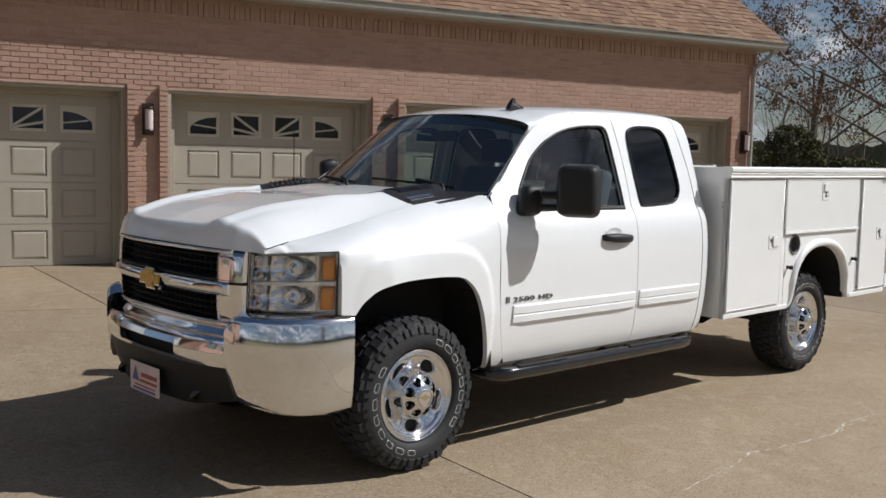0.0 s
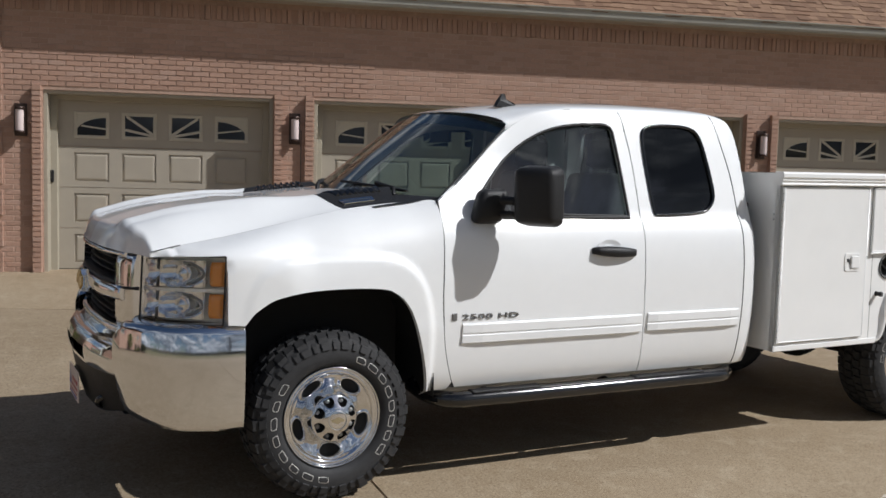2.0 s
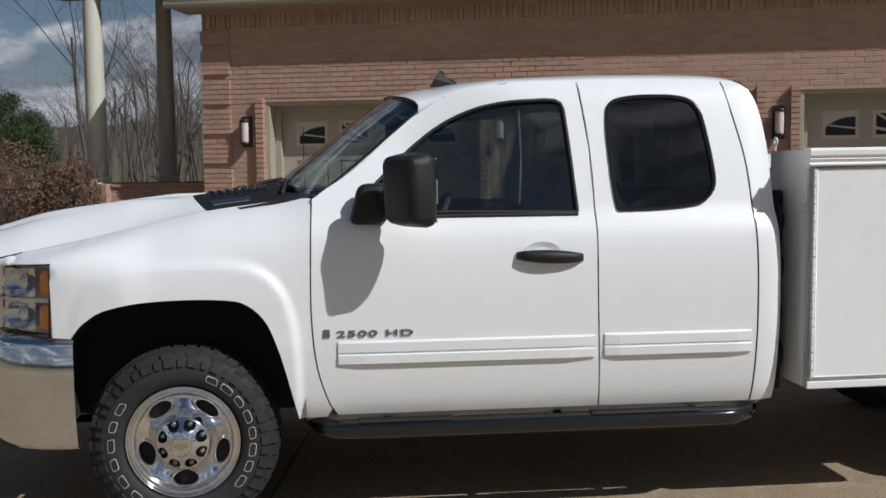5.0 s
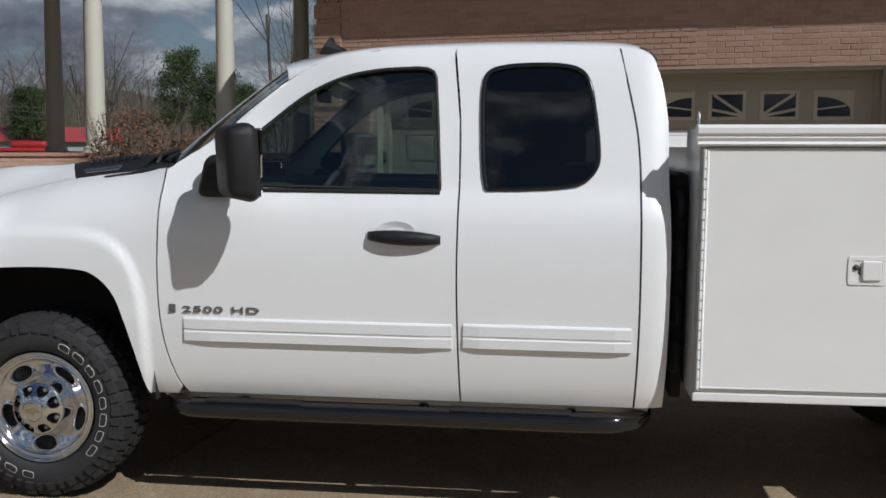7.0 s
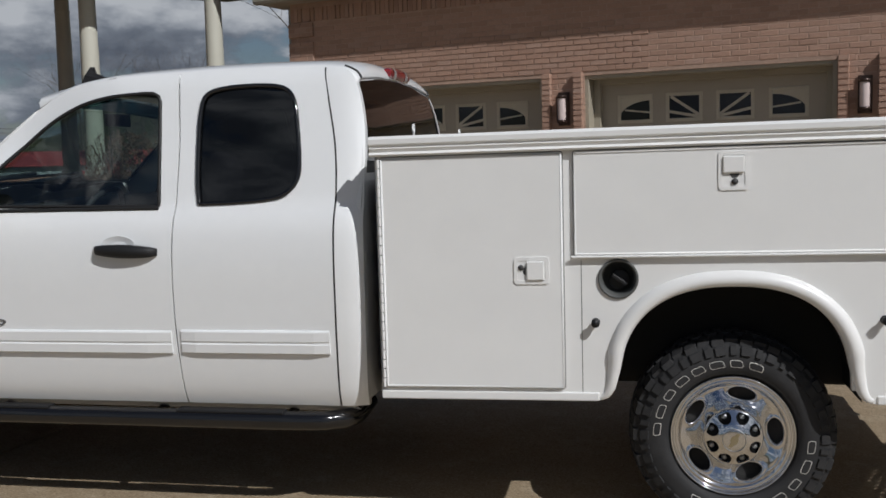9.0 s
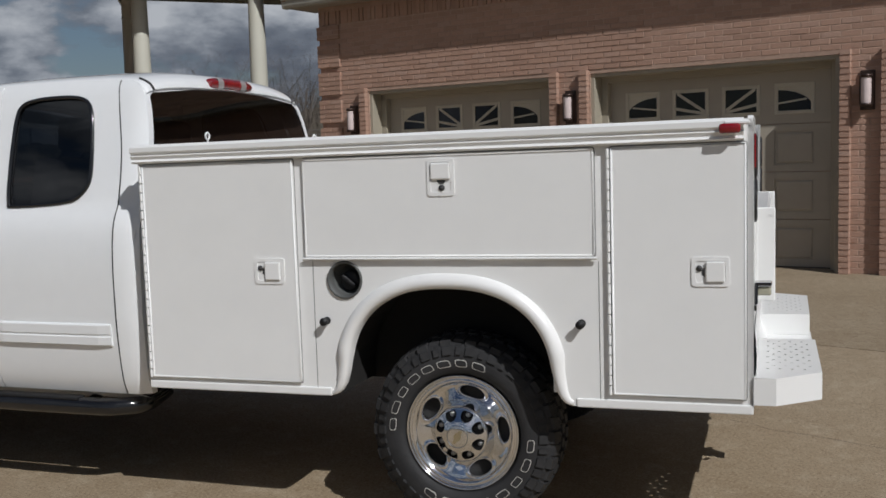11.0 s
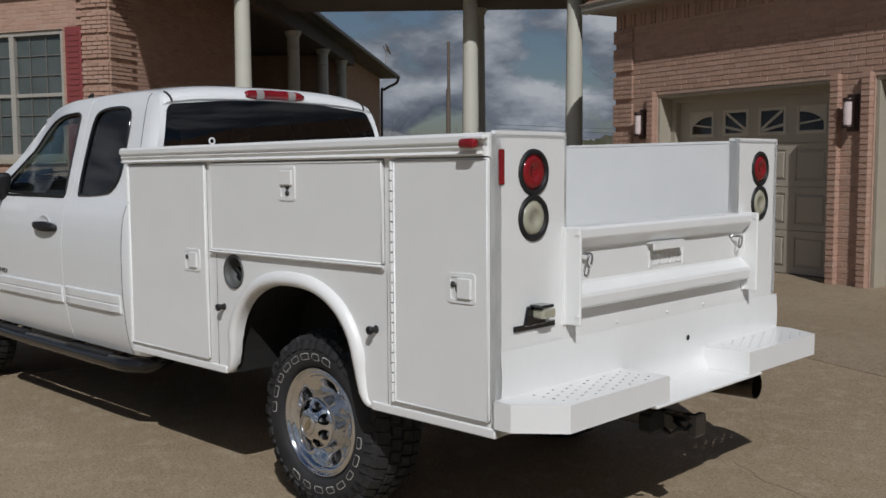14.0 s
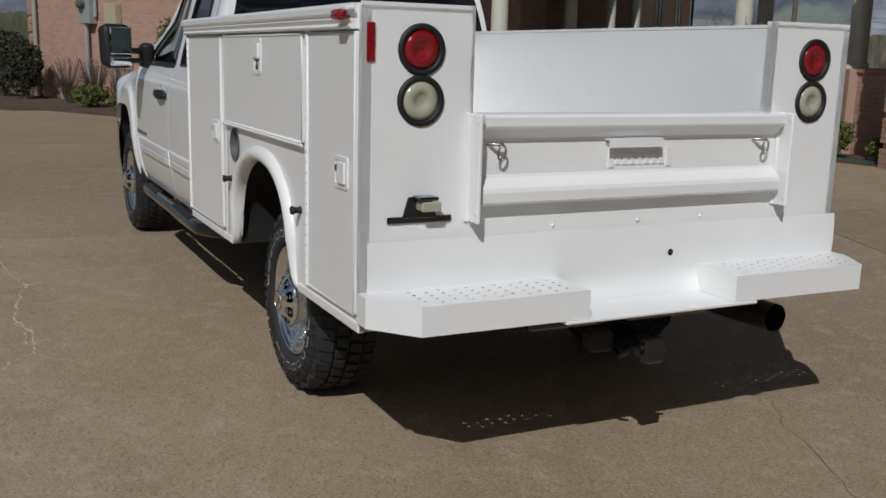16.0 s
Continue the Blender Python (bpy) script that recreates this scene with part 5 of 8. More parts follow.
# distant tree line
def woods_mat():
    k = Nodes("distant_woods")
    m = k.n("Mapping", Vector=k.coords())
    m.inputs["Scale"].default_value = (1.0, 1.0, 0.12)
    trunk = k.noise(1.3, 5, 0.7, m.outputs[0])
    big = k.noise(0.08, 4)
    col = k.mix(k.ramp(trunk, [(0.35, 0.0), (0.65, 1.0)]), (0.055, 0.045, 0.035), (0.17, 0.145, 0.115))
    col = k.mix(k.ramp(big, [(0.45, 0.0), (0.65, 0.6)]), col, (0.05, 0.065, 0.03))
    return k.bsdf(Base_Color=col, Roughness=1.0)


bm = bmesh.new()
rng = random.Random(9)
prev = None
N = 5200
line = []
for k in range(N + 1):
    a = 2 * math.pi * k / N
    d = abs((math.degrees(a) % 360) - 118)
    h = 5.2 + 3.5 * max(0.0, min(1.0, (20 - d) / 3)) + 1.6 * noise.noise(Vector((math.cos(a) * 5, math.sin(a) * 5, 0))) + 0.7 * noise.noise(Vector((math.cos(a) * 40, math.sin(a) * 40, 3))) + 0.45 * noise.noise(Vector((math.cos(a) * 130, math.sin(a) * 130, 7))) + 0.25 * noise.noise(Vector((math.cos(a) * 420, math.sin(a) * 420, 1))) + rng.uniform(-0.10, 0.10)
    line.append((a, h))
line[-1] = line[0]
for k in range(N):
    (a, h), (b, h2) = line[k], line[k + 1]
    v = [bm.verts.new(p) for p in ((150 * math.cos(a), 150 * math.sin(a), -1), (150 * math.cos(b), 150 * math.sin(b), -1), (151 * math.cos(b), 151 * math.sin(b), h2), (151 * math.cos(a), 151 * math.sin(a), h))]
    bm.faces.new(v)
bmesh.ops.remove_doubles(bm, verts=bm.verts, dist=0.001)
tagged(part("backdrop_woods", bm, woods_mat()), "distant grey-brown line of winter woods", "woods", kind="structure")
# clouds
bm = bmesh.new()
R = 700
rows = []
for j in range(13):
    e = radians(-1 + 39 * j / 12)
    rows.append([bm.verts.new((R * math.cos(e) * math.cos(2 * math.pi * k / 72), R * math.cos(e) * math.sin(2 * math.pi * k / 72), R * math.sin(e))) for k in range(72)])
for a, b in zip(rows, rows[1:]):
    for k in range(72):
        f = bm.faces.new((a[k], a[(k + 1) % 72], b[(k + 1) % 72], b[k]))
        f.smooth = True
sky = part("backdrop_clouds", bm, CLOUD)
sky.visible_shadow = False
tagged(sky, "broken grey and white clouds", "clouds", kind="structure")

# far barn with a red roof, red car beside it
barn = thing("barn", pose(-67.9, 67.5, -0.3, 0, 0, 44.9), "low grey barn with a red metal roof", "barn")
bm = bmesh.new()
box(bm, -9, 9, -4, 4, -0.5, 2.0)
part("wall", bm, plain("grey_siding", (0.30, 0.33, 0.35), 0.7), barn)
bm = bmesh.new()
v = [bm.verts.new(p) for p in ((-9.4, -4.5, 1.9), (9.4, -4.5, 1.9), (9.4, 0, 3.3), (-9.4, 0, 3.3), (9.4, 4.5, 1.9), (-9.4, 4.5, 1.9))]
bm.faces.new(v[:4])
bm.faces.new((v[3], v[2], v[4], v[5]))
part("roof", bm, plain("red_metal_roof", (0.34, 0.05, 0.045), 0.4), barn)
car = thing("car", pose(-49.7, 50.4, 0.1, 0, 0, 30), "red parked car seen over the low wall", "car")
bm = bmesh.new()
vs = box(bm, -2.1, 2.1, -0.85, 0.85, 0.45, 1.05, 0.18, 3)
vs = box(bm, -0.9, 1.5, -0.72, 0.72, 1.0, 1.5, 0.2, 3)
part("body", bm, plain("red_car_paint", (0.32, 0.02, 0.02), 0.3, coat=0.8), car, smooth=True)
for x in (-1.3, 1.3):
    for y in (-0.8, 0.8):
        bm = bmesh.new()
        lathe(bm, [(0.001, -0.1), (0.33, -0.1), (0.33, 0.1), (0.001, 0.1)], (x, y, 0.33), "y", 18)
        part("wheel", bm, RUBBER, car)
# brown-leaved hedge row behind the low wall
for i, (x, y, a, c) in enumerate(((-6.55, 8.72, 0.85, 1.17), (-5.9, 9.3, 0.60, 1.0), (-11.5, 13.5, 0.8, 0.6))):
    leaf_clump("dry_bush", (x, y, 0), a, a, c, 5200, 0.028, DEAD_LEAF, 90 + i, "tall bush with dry russet leaves", "bush", "dry bushes", 120)
# glazed pot, pale stones and a green edging strip in front of the low wall
pot = thing("flower_pot", pose(-4.36, 9.86, 0.10), "dark red glazed flower pot beside the brick corner", "pot")
bm = bmesh.new()
lathe(bm, [(0.001, 0.0), (0.105, 0.0), (0.112, 0.02), (0.128, 0.18), (0.135, 0.20), (0.160, 0.215), (0.166, 0.235), (0.158, 0.25), (0.142, 0.245), (0.138, 0.19), (0.001, 0.18)], (0, 0, 0), "z", 28)
part("vessel", bm, plain("oxblood_glaze", (0.055, 0.012, 0.010), 0.18, coat=0.6), pot)
bm = bmesh.new()
lathe(bm, [(0.001, 0.195), (0.137, 0.193)], (0, 0, 0), "z", 28)
part("soil", bm, MULCH, pot)
rng = random.Random(71)
STONE = plain("pale_stone", (0.55, 0.53, 0.48), 0.85, vary=0.2)
for k in range(9):
    bm = bmesh.new()
    bmesh.ops.create_icosphere(bm, subdivisions=2, radius=rng.uniform(0.035, 0.065))
    for v in bm.verts:
        v.co *= 1 + 0.25 * noise.noise(v.co * 18 + Vector((k, 0, 0)))
        v.co.z *= 0.6
    o = part("stone", bm, STONE)
    o.matrix_basis = pose(-4.50 + 0.045 * k + rng.uniform(-0.03, 0.03), 9.58 + rng.uniform(-0.05, 0.05), 0.12)
    tagged(o, "pale rounded stone on the mulch", "stone", "stones by the pot")
bm = bmesh.new()
EDGE = [(-3.86, 9.33), (-4.3, 9.22), (-5.2, 8.55), (-6.2, 7.55), (-7.2, 6.15), (-7.9, 4.6), (-8.55, 2.95)]
line = smooth_line(EDGE, 4)
rows = []
for i, p in enumerate(line):
    a, b = Vector(line[max(i - 1, 0)][:2]), Vector(line[min(i + 1, len(line) - 1)][:2])
    n = (b - a).normalized()
    n = Vector((-n.y, n.x)) * 0.05
    rows.append([bm.verts.new((p[0] + n.x * q, p[1] + n.y * q, z)) for q, z in ((-1, -0.03), (-1, 0.105), (-0.7, 0.125), (0.7, 0.125), (1, 0.105), (1, -0.03))])
for a, b in zip(rows, rows[1:]):
    for j in range(5):
        bm.faces.new((a[j], b[j], b[j + 1], a[j + 1]))
tagged(part("trim_bed_edging", bm, plain("green_edging", (0.025, 0.065, 0.045), 0.6, vary=0.2)), "dark green edging strip along the mulch bed", "edging", kind="structure")
# utility pole
up = thing("utility_pole", pose(-86.9, 55.8, 0), "weathered wooden utility pole", "pole")
bm = bmesh.new()
tube(bm, [(0, 0, -0.3), (0, 0, 9.8)], 0.26, 8)
tube(bm, [(0.1, 0, 9.5), (0.1, 0, 15.0)], 0.17, 8)
part("mast", bm, BARK, up)
# far white house
fh = thing("far_house", pose(-62, 33, 0, 0, 0, 30), "small white gabled house far beyond the porch", "house")
bm = bmesh.new()
box(bm, -4, 4, -5, 5, -0.3, 2.4)
part("wall", bm, plain("white_siding", (0.6, 0.6, 0.58), 0.7), fh)
bm = bmesh.new()
v = [bm.verts.new(p) for p in ((-4.4, -5.4, 2.3), (4.4, -5.4, 2.3), (0, -5.4, 4.2), (-4.4, 5.4, 2.3), (4.4, 5.4, 2.3), (0, 5.4, 4.2))]
for f in ((0, 1, 2), (3, 4, 5), (0, 2, 5, 3), (1, 2, 5, 4)):
    bm.faces.new([v[i] for i in f])
part("roof", bm, plain("grey_roof", (0.22, 0.22, 0.22), 0.8), fh)

# cables on the far side of the yard
WIRE = plain("grey_cable", (0.10, 0.10, 0.10), 0.6)
for k, (z0, z1) in enumerate(((5.6, 3.4), (5.2, 3.0), (4.6, 2.6))):
    bm = bmesh.new()
    tube(bm, [(-78 + 58 * t, 56 + 26 * t, z0 + (z1 - z0) * t - 2.2 * t * (1 - t)) for t in (i / 12 for i in range(13))], 0.02, 4)
    tagged(part("overhead_cable", bm, WIRE), "thin overhead cable across the far yard", "cable", "overhead cables")

# ---- the truck: x runs from its nose to its tail, y to its right side, the front axle at x = 0 ----
HUB_Z, WHEELBASE = 0.396, 4.0
truck = thing("pickup_truck", pose(0, 0, 0, 0, 0, 15.26) @ pose(0, 0.95, 0),
              "white extended-cab pickup with a white utility service body, parked on concrete", "truck")

SIDE = [(0.44, 0.875), (0.49, 0.912), (0.56, 0.938), (0.70, 0.960), (0.85, 0.971), (1.0, 0.972), (1.12, 0.966), (1.22, 0.952), (1.28, 0.93),
        (1.32, 0.905), (1.40, 0.882), (1.60, 0.824), (1.80, 0.762), (1.86, 0.737), (1.90, 0.70)]


def side_w(z):
    return soft_interp(z, SIDE)


def cab_side(sy):
    def fn(x, z):
        w = side_w(z)
        if x < 1.5 and z > 1.33:  # the greenhouse narrows towards the windscreen
            t = min(1.0, (1.5 - x) / 0.6)
            w -= 0.07 * t * t * (3 - 2 * t) * min(1.0, (z - 1.33) / 0.27)
        if x > 2.43:  # the cab's rear corner turns in
            t = min(1.0, (x - 2.43) / 0.14)
            w -= 0.055 * (1 - math.sqrt(max(0.0, 1 - t * t)))
        return Vector((x, sy * w, z))
    return fn


SEAM = [(-0.90, 1.125), (-0.80, 1.15), (-0.65, 1.185), (-0.5, 1.213), (-0.25, 1.268), (0.0, 1.325), (0.07, 1.340), (0.3, 1.372), (0.58, 1.402)]
SHOULDER = [(0.0, 0.76), (0.02, 0.805), (0.045, 0.845), (0.085, 0.89), (0.14, 0.93), (0.20, 0.953), (0.28, 0.966), (0.40, 0.972), (0.9, 0.972)]
# the front wheel opening, from the bumper round to the sill
OPENING = [(-0.425, 0.845), (-0.410, 0.865), (-0.388, 0.893), (-0.357, 0.918), (-0.294, 0.955), (-0.165, 0.984), (0.02, 0.995), (0.194, 0.990), (0.275, 0.970), (0.345, 0.908), (0.390, 0.815), (0.436, 0.66), (0.478, 0.474)]


def fender_w(x, z):
    top = soft_interp(x, SEAM)
    sy0 = soft_interp(x, [(0.22, 0.76), (0.40, 0.782), (0.56, 0.845)])
    k = min(1.0, max(0.0, (-0.08 - x) / 0.44))
    w = sy0 + (soft_interp((top - z) * (1 + 1.9 * k * k * (3 - 2 * k)), SHOULDER) - 0.76) * (0.972 - sy0) / 0.212
    if z < 0.85:
        w = min(w, side_w(z) + 0.004)
    if x < -0.35:
        w -= 0.05 * ((-0.35 - x) / 0.3) ** 2
    if x < -0.5:
        w = max(0.757, min(w, soft_interp(x, [(-0.80, 0.70), (-0.765, 0.752), (-0.66, 0.846), (-0.545, 0.922), (-0.50, 0.945)])))
    # raised field round the opening, with a soft crease
    d = (((x - 0.02) / 0.452) ** 4 + (max(0.0, z - 0.47) / 0.655) ** 4) ** 0.25
    t = min(1.0, max(0.0, (1.05 - d) / 0.045))
    w += 0.021 * t * t * (3 - 2 * t) * min(1.0, max(0.0, (x + 0.46) / 0.24))
    return w


def arch_line(cx, cz, hw, h, n=26, e=2.3, from_z=0.45, rear_x=0.0):
    pts = []
    for k in range(n + 1):
        a = math.pi * k / n
        c, s = math.cos(a), math.sin(a)
        pts.append((cx - hw * math.copysign(abs(c) ** (2 / e), c), cz + h * abs(s) ** (2 / e)))
    return pts


def build_side(sy):
    """Fender, doors, cab corner, glass and trim of one side; sy is -1 on the driver's side."""
    inward = (0, -sy * 0.022, 0)
    driver = sy < 0
    fn = cab_side(sy)
    front = smooth_line([(0.640, 0.482), (0.603, 0.55), (0.560, 0.70), (0.541, 0.90), (0.542, 1.15), (0.548, 1.392)], 4)
    # fender
    top = [(0.55 - 1.34 * i / 48, soft_interp(0.55 - 1.34 * i / 48, SEAM) - 0.0005) for i in range(49)]
    arch = smooth_line(OPENING, 3)
    out = [(0.540, 1.393), *top[1:], (-0.79, 1.132), (-0.64, 1.141), (-0.502, 1.149), (-0.498, 1.00), (-0.497, 0.85), *arch,
           (0.594, 0.474), *[(x - 0.0065, z) for x, z in front if 0.50 < z < 1.375]]
    bm = bmesh.new()
    sheet(bm, out, [], lambda x, z: Vector((x, sy * fender_w(x, z), z)), 0.019, (0, -sy * 0.03, 0), 0.018)
    part("front_fender", bm, PAINT, truck)
    # doors
    pillar = smooth_line([(0.585, 1.415), (0.76, 1.540), (0.93, 1.690), (1.06, 1.787), (1.19, 1.845), (1.40, 1.878), (1.703, 1.886)], 5)
    rear = smooth_line([(1.736, 1.60), (1.742, 1.33), (1.740, 1.0), (1.746, 0.75), (1.756, 0.482)], 4)
    glass = smooth_line([(0.80, 1.335), (0.775, 1.40), (0.882, 1.517), (0.992, 1.617), (1.108, 1.702), (1.248, 1.766), (1.395, 1.796), (1.56, 1.806)], 4) + \
        [(1.60, 1.803), (1.625, 1.79), (1.636, 1.765), (1.650, 1.60), (1.668, 1.345), (1.668, 1.325), (1.655, 1.322)]
    bm = bmesh.new()
    sheet(bm, front + pillar + rear, [glass], fn, 0.034, inward, 0.02)
    door = part("front_door", bm, PAINT, truck)
    # dark tube laid in the open gap before the door, for its shade
    bm = bmesh.new()
    tube(bm, [fn(x - 0.0033, z) - Vector((0, sy * 0.006, 0)) for x, z in front], 0.0050, 6)
    part("door_seam", bm, SEAL, door)
    # window seal and glass
    bm = bmesh.new()
    ring = [fn(*p) for p in dense(glass, 0.03)]
    tube(bm, [r + Vector((0, sy * 0.002, 0)) for r in ring + ring[:1]], 0.008, 6, False)
    part("window_seal", bm, SEAL, door)
    bm = bmesh.new()
    sheet(bm, glass, [], lambda x, z: fn(x, z) - Vector((0, sy * 0.014, 0)), 0.08, (0, 0, 0), 0.04)
    g = part("window_pane", bm, SIDE_GLASS, door, "lightly tinted glass", keep=True)
    g.visible_shadow = False
    # belt line strip
    bm = bmesh.new()
    tube(bm, [fn(x, 1.315) + Vector((0, sy * 0.004, 0)) for x in (0.80, 1.0, 1.3, 1.67)], 0.009, 6)
    part("belt_strip", bm, SEAL, door)
    # access door
    ro = smooth_line([(1.763, 0.482), (1.753, 0.75), (1.747, 1.0), (1.749, 1.33), (1.743, 1.60), (1.712, 1.887)], 4) + \
        smooth_line([(2.0, 1.893), (2.360, 1.886), (2.387, 1.755), (2.424, 1.574), (2.438, 1.419), (2.441, 1.225), (2.443, 0.919), (2.441, 0.70), (2.435, 0.482)], 4)
    rg = smooth_line([(1.852, 1.328), (1.838, 1.413), (1.828, 1.595), (1.829, 1.73), (1.852, 1.790), (1.93, 1.813), (2.046, 1.819), (2.152, 1.814), (2.214, 1.792),
                      (2.247, 1.738), (2.265, 1.641), (2.279, 1.529), (2.281, 1.44), (2.255, 1.388), (2.205, 1.353), (2.113, 1.338), (1.979, 1.330)], 4)
    bm = bmesh.new()
    sheet(bm, ro, [rg], fn, 0.04, inward, 0.025)
    rdoor = part("access_door", bm, PAINT, truck)
    bm = bmesh.new()
    ring = [fn(*p) for p in dense(rg, 0.03)]
    tube(bm, [r + Vector((0, sy * 0.003, 0)) for r in ring + ring[:1]], 0.010, 6, False)
    part("window_seal", bm, GLOSS_BLACK, rdoor)
    bm = bmesh.new()
    sheet(bm, rg, [], lambda x, z: fn(x, z) - Vector((0, sy * 0.004, 0)), 0.08, (0, 0, 0), 0.04)
    g = part("window_pane", bm, PRIVACY, rdoor, "dark privacy glass", keep=True)
    g.visible_shadow = False
    # cab corner
    co = smooth_line([(2.443, 0.482), (2.449, 0.70), (2.451, 0.919), (2.449, 1.225), (2.446, 1.419), (2.432, 1.574), (2.395, 1.755), (2.368, 1.886)], 4) + \
        smooth_line([(2.41, 1.884), (2.458, 1.869), (2.493, 1.838), (2.526, 1.755), (2.550, 1.60), (2.553, 1.41), (2.562, 1.1), (2.560, 0.75), (2.552, 0.482)], 4)
    bm = bmesh.new()
    sheet(bm, co, [], fn, 0.025, (0, -sy * 0.035, 0), 0.025)
    corner = part("cab_corner", bm, PAINT, truck)
    # the gap at the cab corner gets the same dark tube as shade
    bm = bmesh.new()
    seam = smooth_line([(2.440, 0.49), (2.445, 0.70), (2.447, 0.919), (2.445, 1.225), (2.442, 1.419), (2.428, 1.574), (2.391, 1.755), (2.364, 1.884)], 5)
    tube(bm, [fn(*q) - Vector((0, sy * 0.003, 0)) for q in seam], 0.0042, 6)
    part("door_seam", bm, SEAL, corner)
    # rocker
    bm = bmesh.new()
    surface(bm, lambda u, v: Vector((0.50 + 2.0 * u, sy * (side_w(0.485) - 0.012 - 0.10 * v), 0.482 - 0.05 * v)), 12, 3)
    part("rocker_panel", bm, PAINT, truck)
    # mouldings, badge, handle
    for x0, x1 in ((0.645, 1.728), (1.772, 2.418)):
        bm = bmesh.new()
        prof = [(0.704, 0.0), (0.7045, 0.013), (0.709, 0.017), (0.744, 0.0155), (0.748, 0.0105), (0.754, 0.0105), (0.758, 0.0145), (0.796, 0.013),
                (0.802, 0.008), (0.804, 0.0)]
        dz = 0.0 if x0 < 1 else 0.004
        n = 10
        rows = []
        for i in range(n + 1):
            x = x0 + (x1 - x0) * i / n
            k = 1.0 if 0 < i < n else 0.55
            rows.append([bm.verts.new((x, sy * (side_w(z + dz) + o * k), z + dz)) for z, o in prof])
        for a, b in zip(rows, rows[1:]):
            for j in range(len(prof) - 1):
                f = bm.faces.new((a[j], b[j], b[j + 1], a[j + 1]))
        for r in (rows[0], rows[-1]):
            bm.faces.new(r)
        part("side_moulding", bm, PAINT, truck)
    if driver:
        bm = bmesh.new()
        box(bm, 0.585, 0.612, -side_w(0.838) - 0.006, -side_w(0.838) + 0.004, 0.822, 0.856, 0.002)
        part("badge", bm, PEWTER, door, "small dark door badge")
        cu = bpy.data.curves.new("door_number", "FONT")
        cu.body, cu.size, cu.extrude, cu.align_x, cu.space_character = "2500 HD", 0.046, 0.003, "LEFT", 1.12
        cu.offset = 0.0005
        ob = new("door_number", cu)
        dg = bpy.context.evaluated_depsgraph_get()
        me = bpy.data.meshes.new_from_object(ob.evaluated_get(dg))
        bpy.data.objects.remove(ob)
        xs = [v.co.x for v in me.vertices]
        me.transform(pose(0.640, -side_w(0.838) - 0.003, 0.825, 90, 0, 0) @ Matrix.Diagonal((0.315 / (max(xs) - min(xs)), 0.78, 1, 1)))
        me.materials.clear()
        me.materials.append(PEWTER)
        whole = bmesh.new()
        whole.from_mesh(me)
        bmesh.ops.remove_doubles(whole, verts=whole.verts, dist=0.00001)
        whole.verts.index_update()
        left = sorted(whole.verts, key=lambda v: v.index)
        while left:  # one raised character after another
            group, todo = [], [left.pop(0)]
            while todo:
                v = todo.pop()
                group.append(v)
                for e in v.link_edges:
                    w = e.other_vert(v)
                    if w in left:
                        left.remove(w)
                        todo.append(w)
            bm = bmesh.new()
            made = {v: bm.verts.new(v.co) for v in group}
            for f in whole.faces:
                if f.verts[0] in group:
                    bm.faces.new([made[v] for v in f.verts])
            part("character", bm, PEWTER, door)
        whole.free()
    w = side_w(1.14)
    bm = bmesh.new()
    sheet(bm, circle(1.505, 1.165, 0.075, 24, 0.038), [], lambda x, z: Vector((x, sy * (w + 0.0025 - 0.010 * max(0, 1 - ((x - 1.505) / 0.07) ** 2 - ((z - 1.165) / 0.035) ** 2)), z)), 0.02, (0, 0, 0), 0.02)
    part("handle_cup", bm, PAINT, door)
    bm = bmesh.new()
    n = 16
    rings = []
    for i in range(n + 1):
        t = i / n
        x = 1.395 + 0.285 * t
        h = 0.0145 + 0.0125 * math.sin(math.pi * t) ** 0.7
        o = 0.050 * math.sin(math.pi * min(1, max(0, (t + 0.05) / 1.05))) ** 0.35 if 0 < t < 1 else 0.008
        zc = 1.146 - 0.012 * t
        rings.append([bm.verts.new((x, sy * (w + o * a), zc + h * b)) for a, b in ((0.0, 1.0), (0.75, 1.0), (1.0, 0.4), (1.0, -0.4), (0.75, -1.0), (0.0, -1.0))])
    for a, b in zip(rings, rings[1:]):
        for j in range(6):
            f = bm.faces.new((a[j], b[j], b[(j + 1) % 6], a[(j + 1) % 6]))
            f.smooth = True
    for r in (rings[0], rings[-1]):
        bm.faces.new(r)
    part("door_handle", bm, BLACK, door, "black pull handle")
    # door inner skin, so that the cabin is closed
    bm = bmesh.new()
    sheet(bm, [(0.58, 0.50), (2.42, 0.50), (2.42, 1.30), (0.70, 1.30), (0.58, 1.25)], [], lambda x, z: Vector((x, sy * (side_w(z) - 0.10), z)), 0.2, (0, 0, 0), 0.2)
    part("door_card", bm, TRIM, truck)
    # mirror
    m = Vector((0.735, sy * 0.90, 1.36))
    bm = bmesh.new()
    vs = box(bm, 0.70, 0.86, min(sy * 0.885, sy * 0.975), max(sy * 0.885, sy * 0.975), 1.285, 1.455, 0.035, 3)
    for v in vs:
        v.co.x += (v.co.z - 1.30) * 0.25
    base = part("tow_mirror", bm, BLACK, truck, "black folding tow mirror", smooth=True)
    for zz in (1.40, 1.335):
        bm = bmesh.new()
        tube(bm, [(0.83, sy * 0.95, zz), (0.88, sy * 1.0, zz), (0.93, sy * 1.10, zz)], 0.022 if zz > 1.38 else 0.018, 10)
        part("arm", bm, BLACK, base)
    bm = bmesh.new()
    yy = sorted((sy * 1.045, sy * 1.268))
    vs = box(bm, 0.876, 1.0, yy[0], yy[1], 1.283, 1.575, 0.045, 4)
    for v in vs:
        if v.co.x < 0.93:
            v.co.z = 1.43 + (v.co.z - 1.43) * 0.94
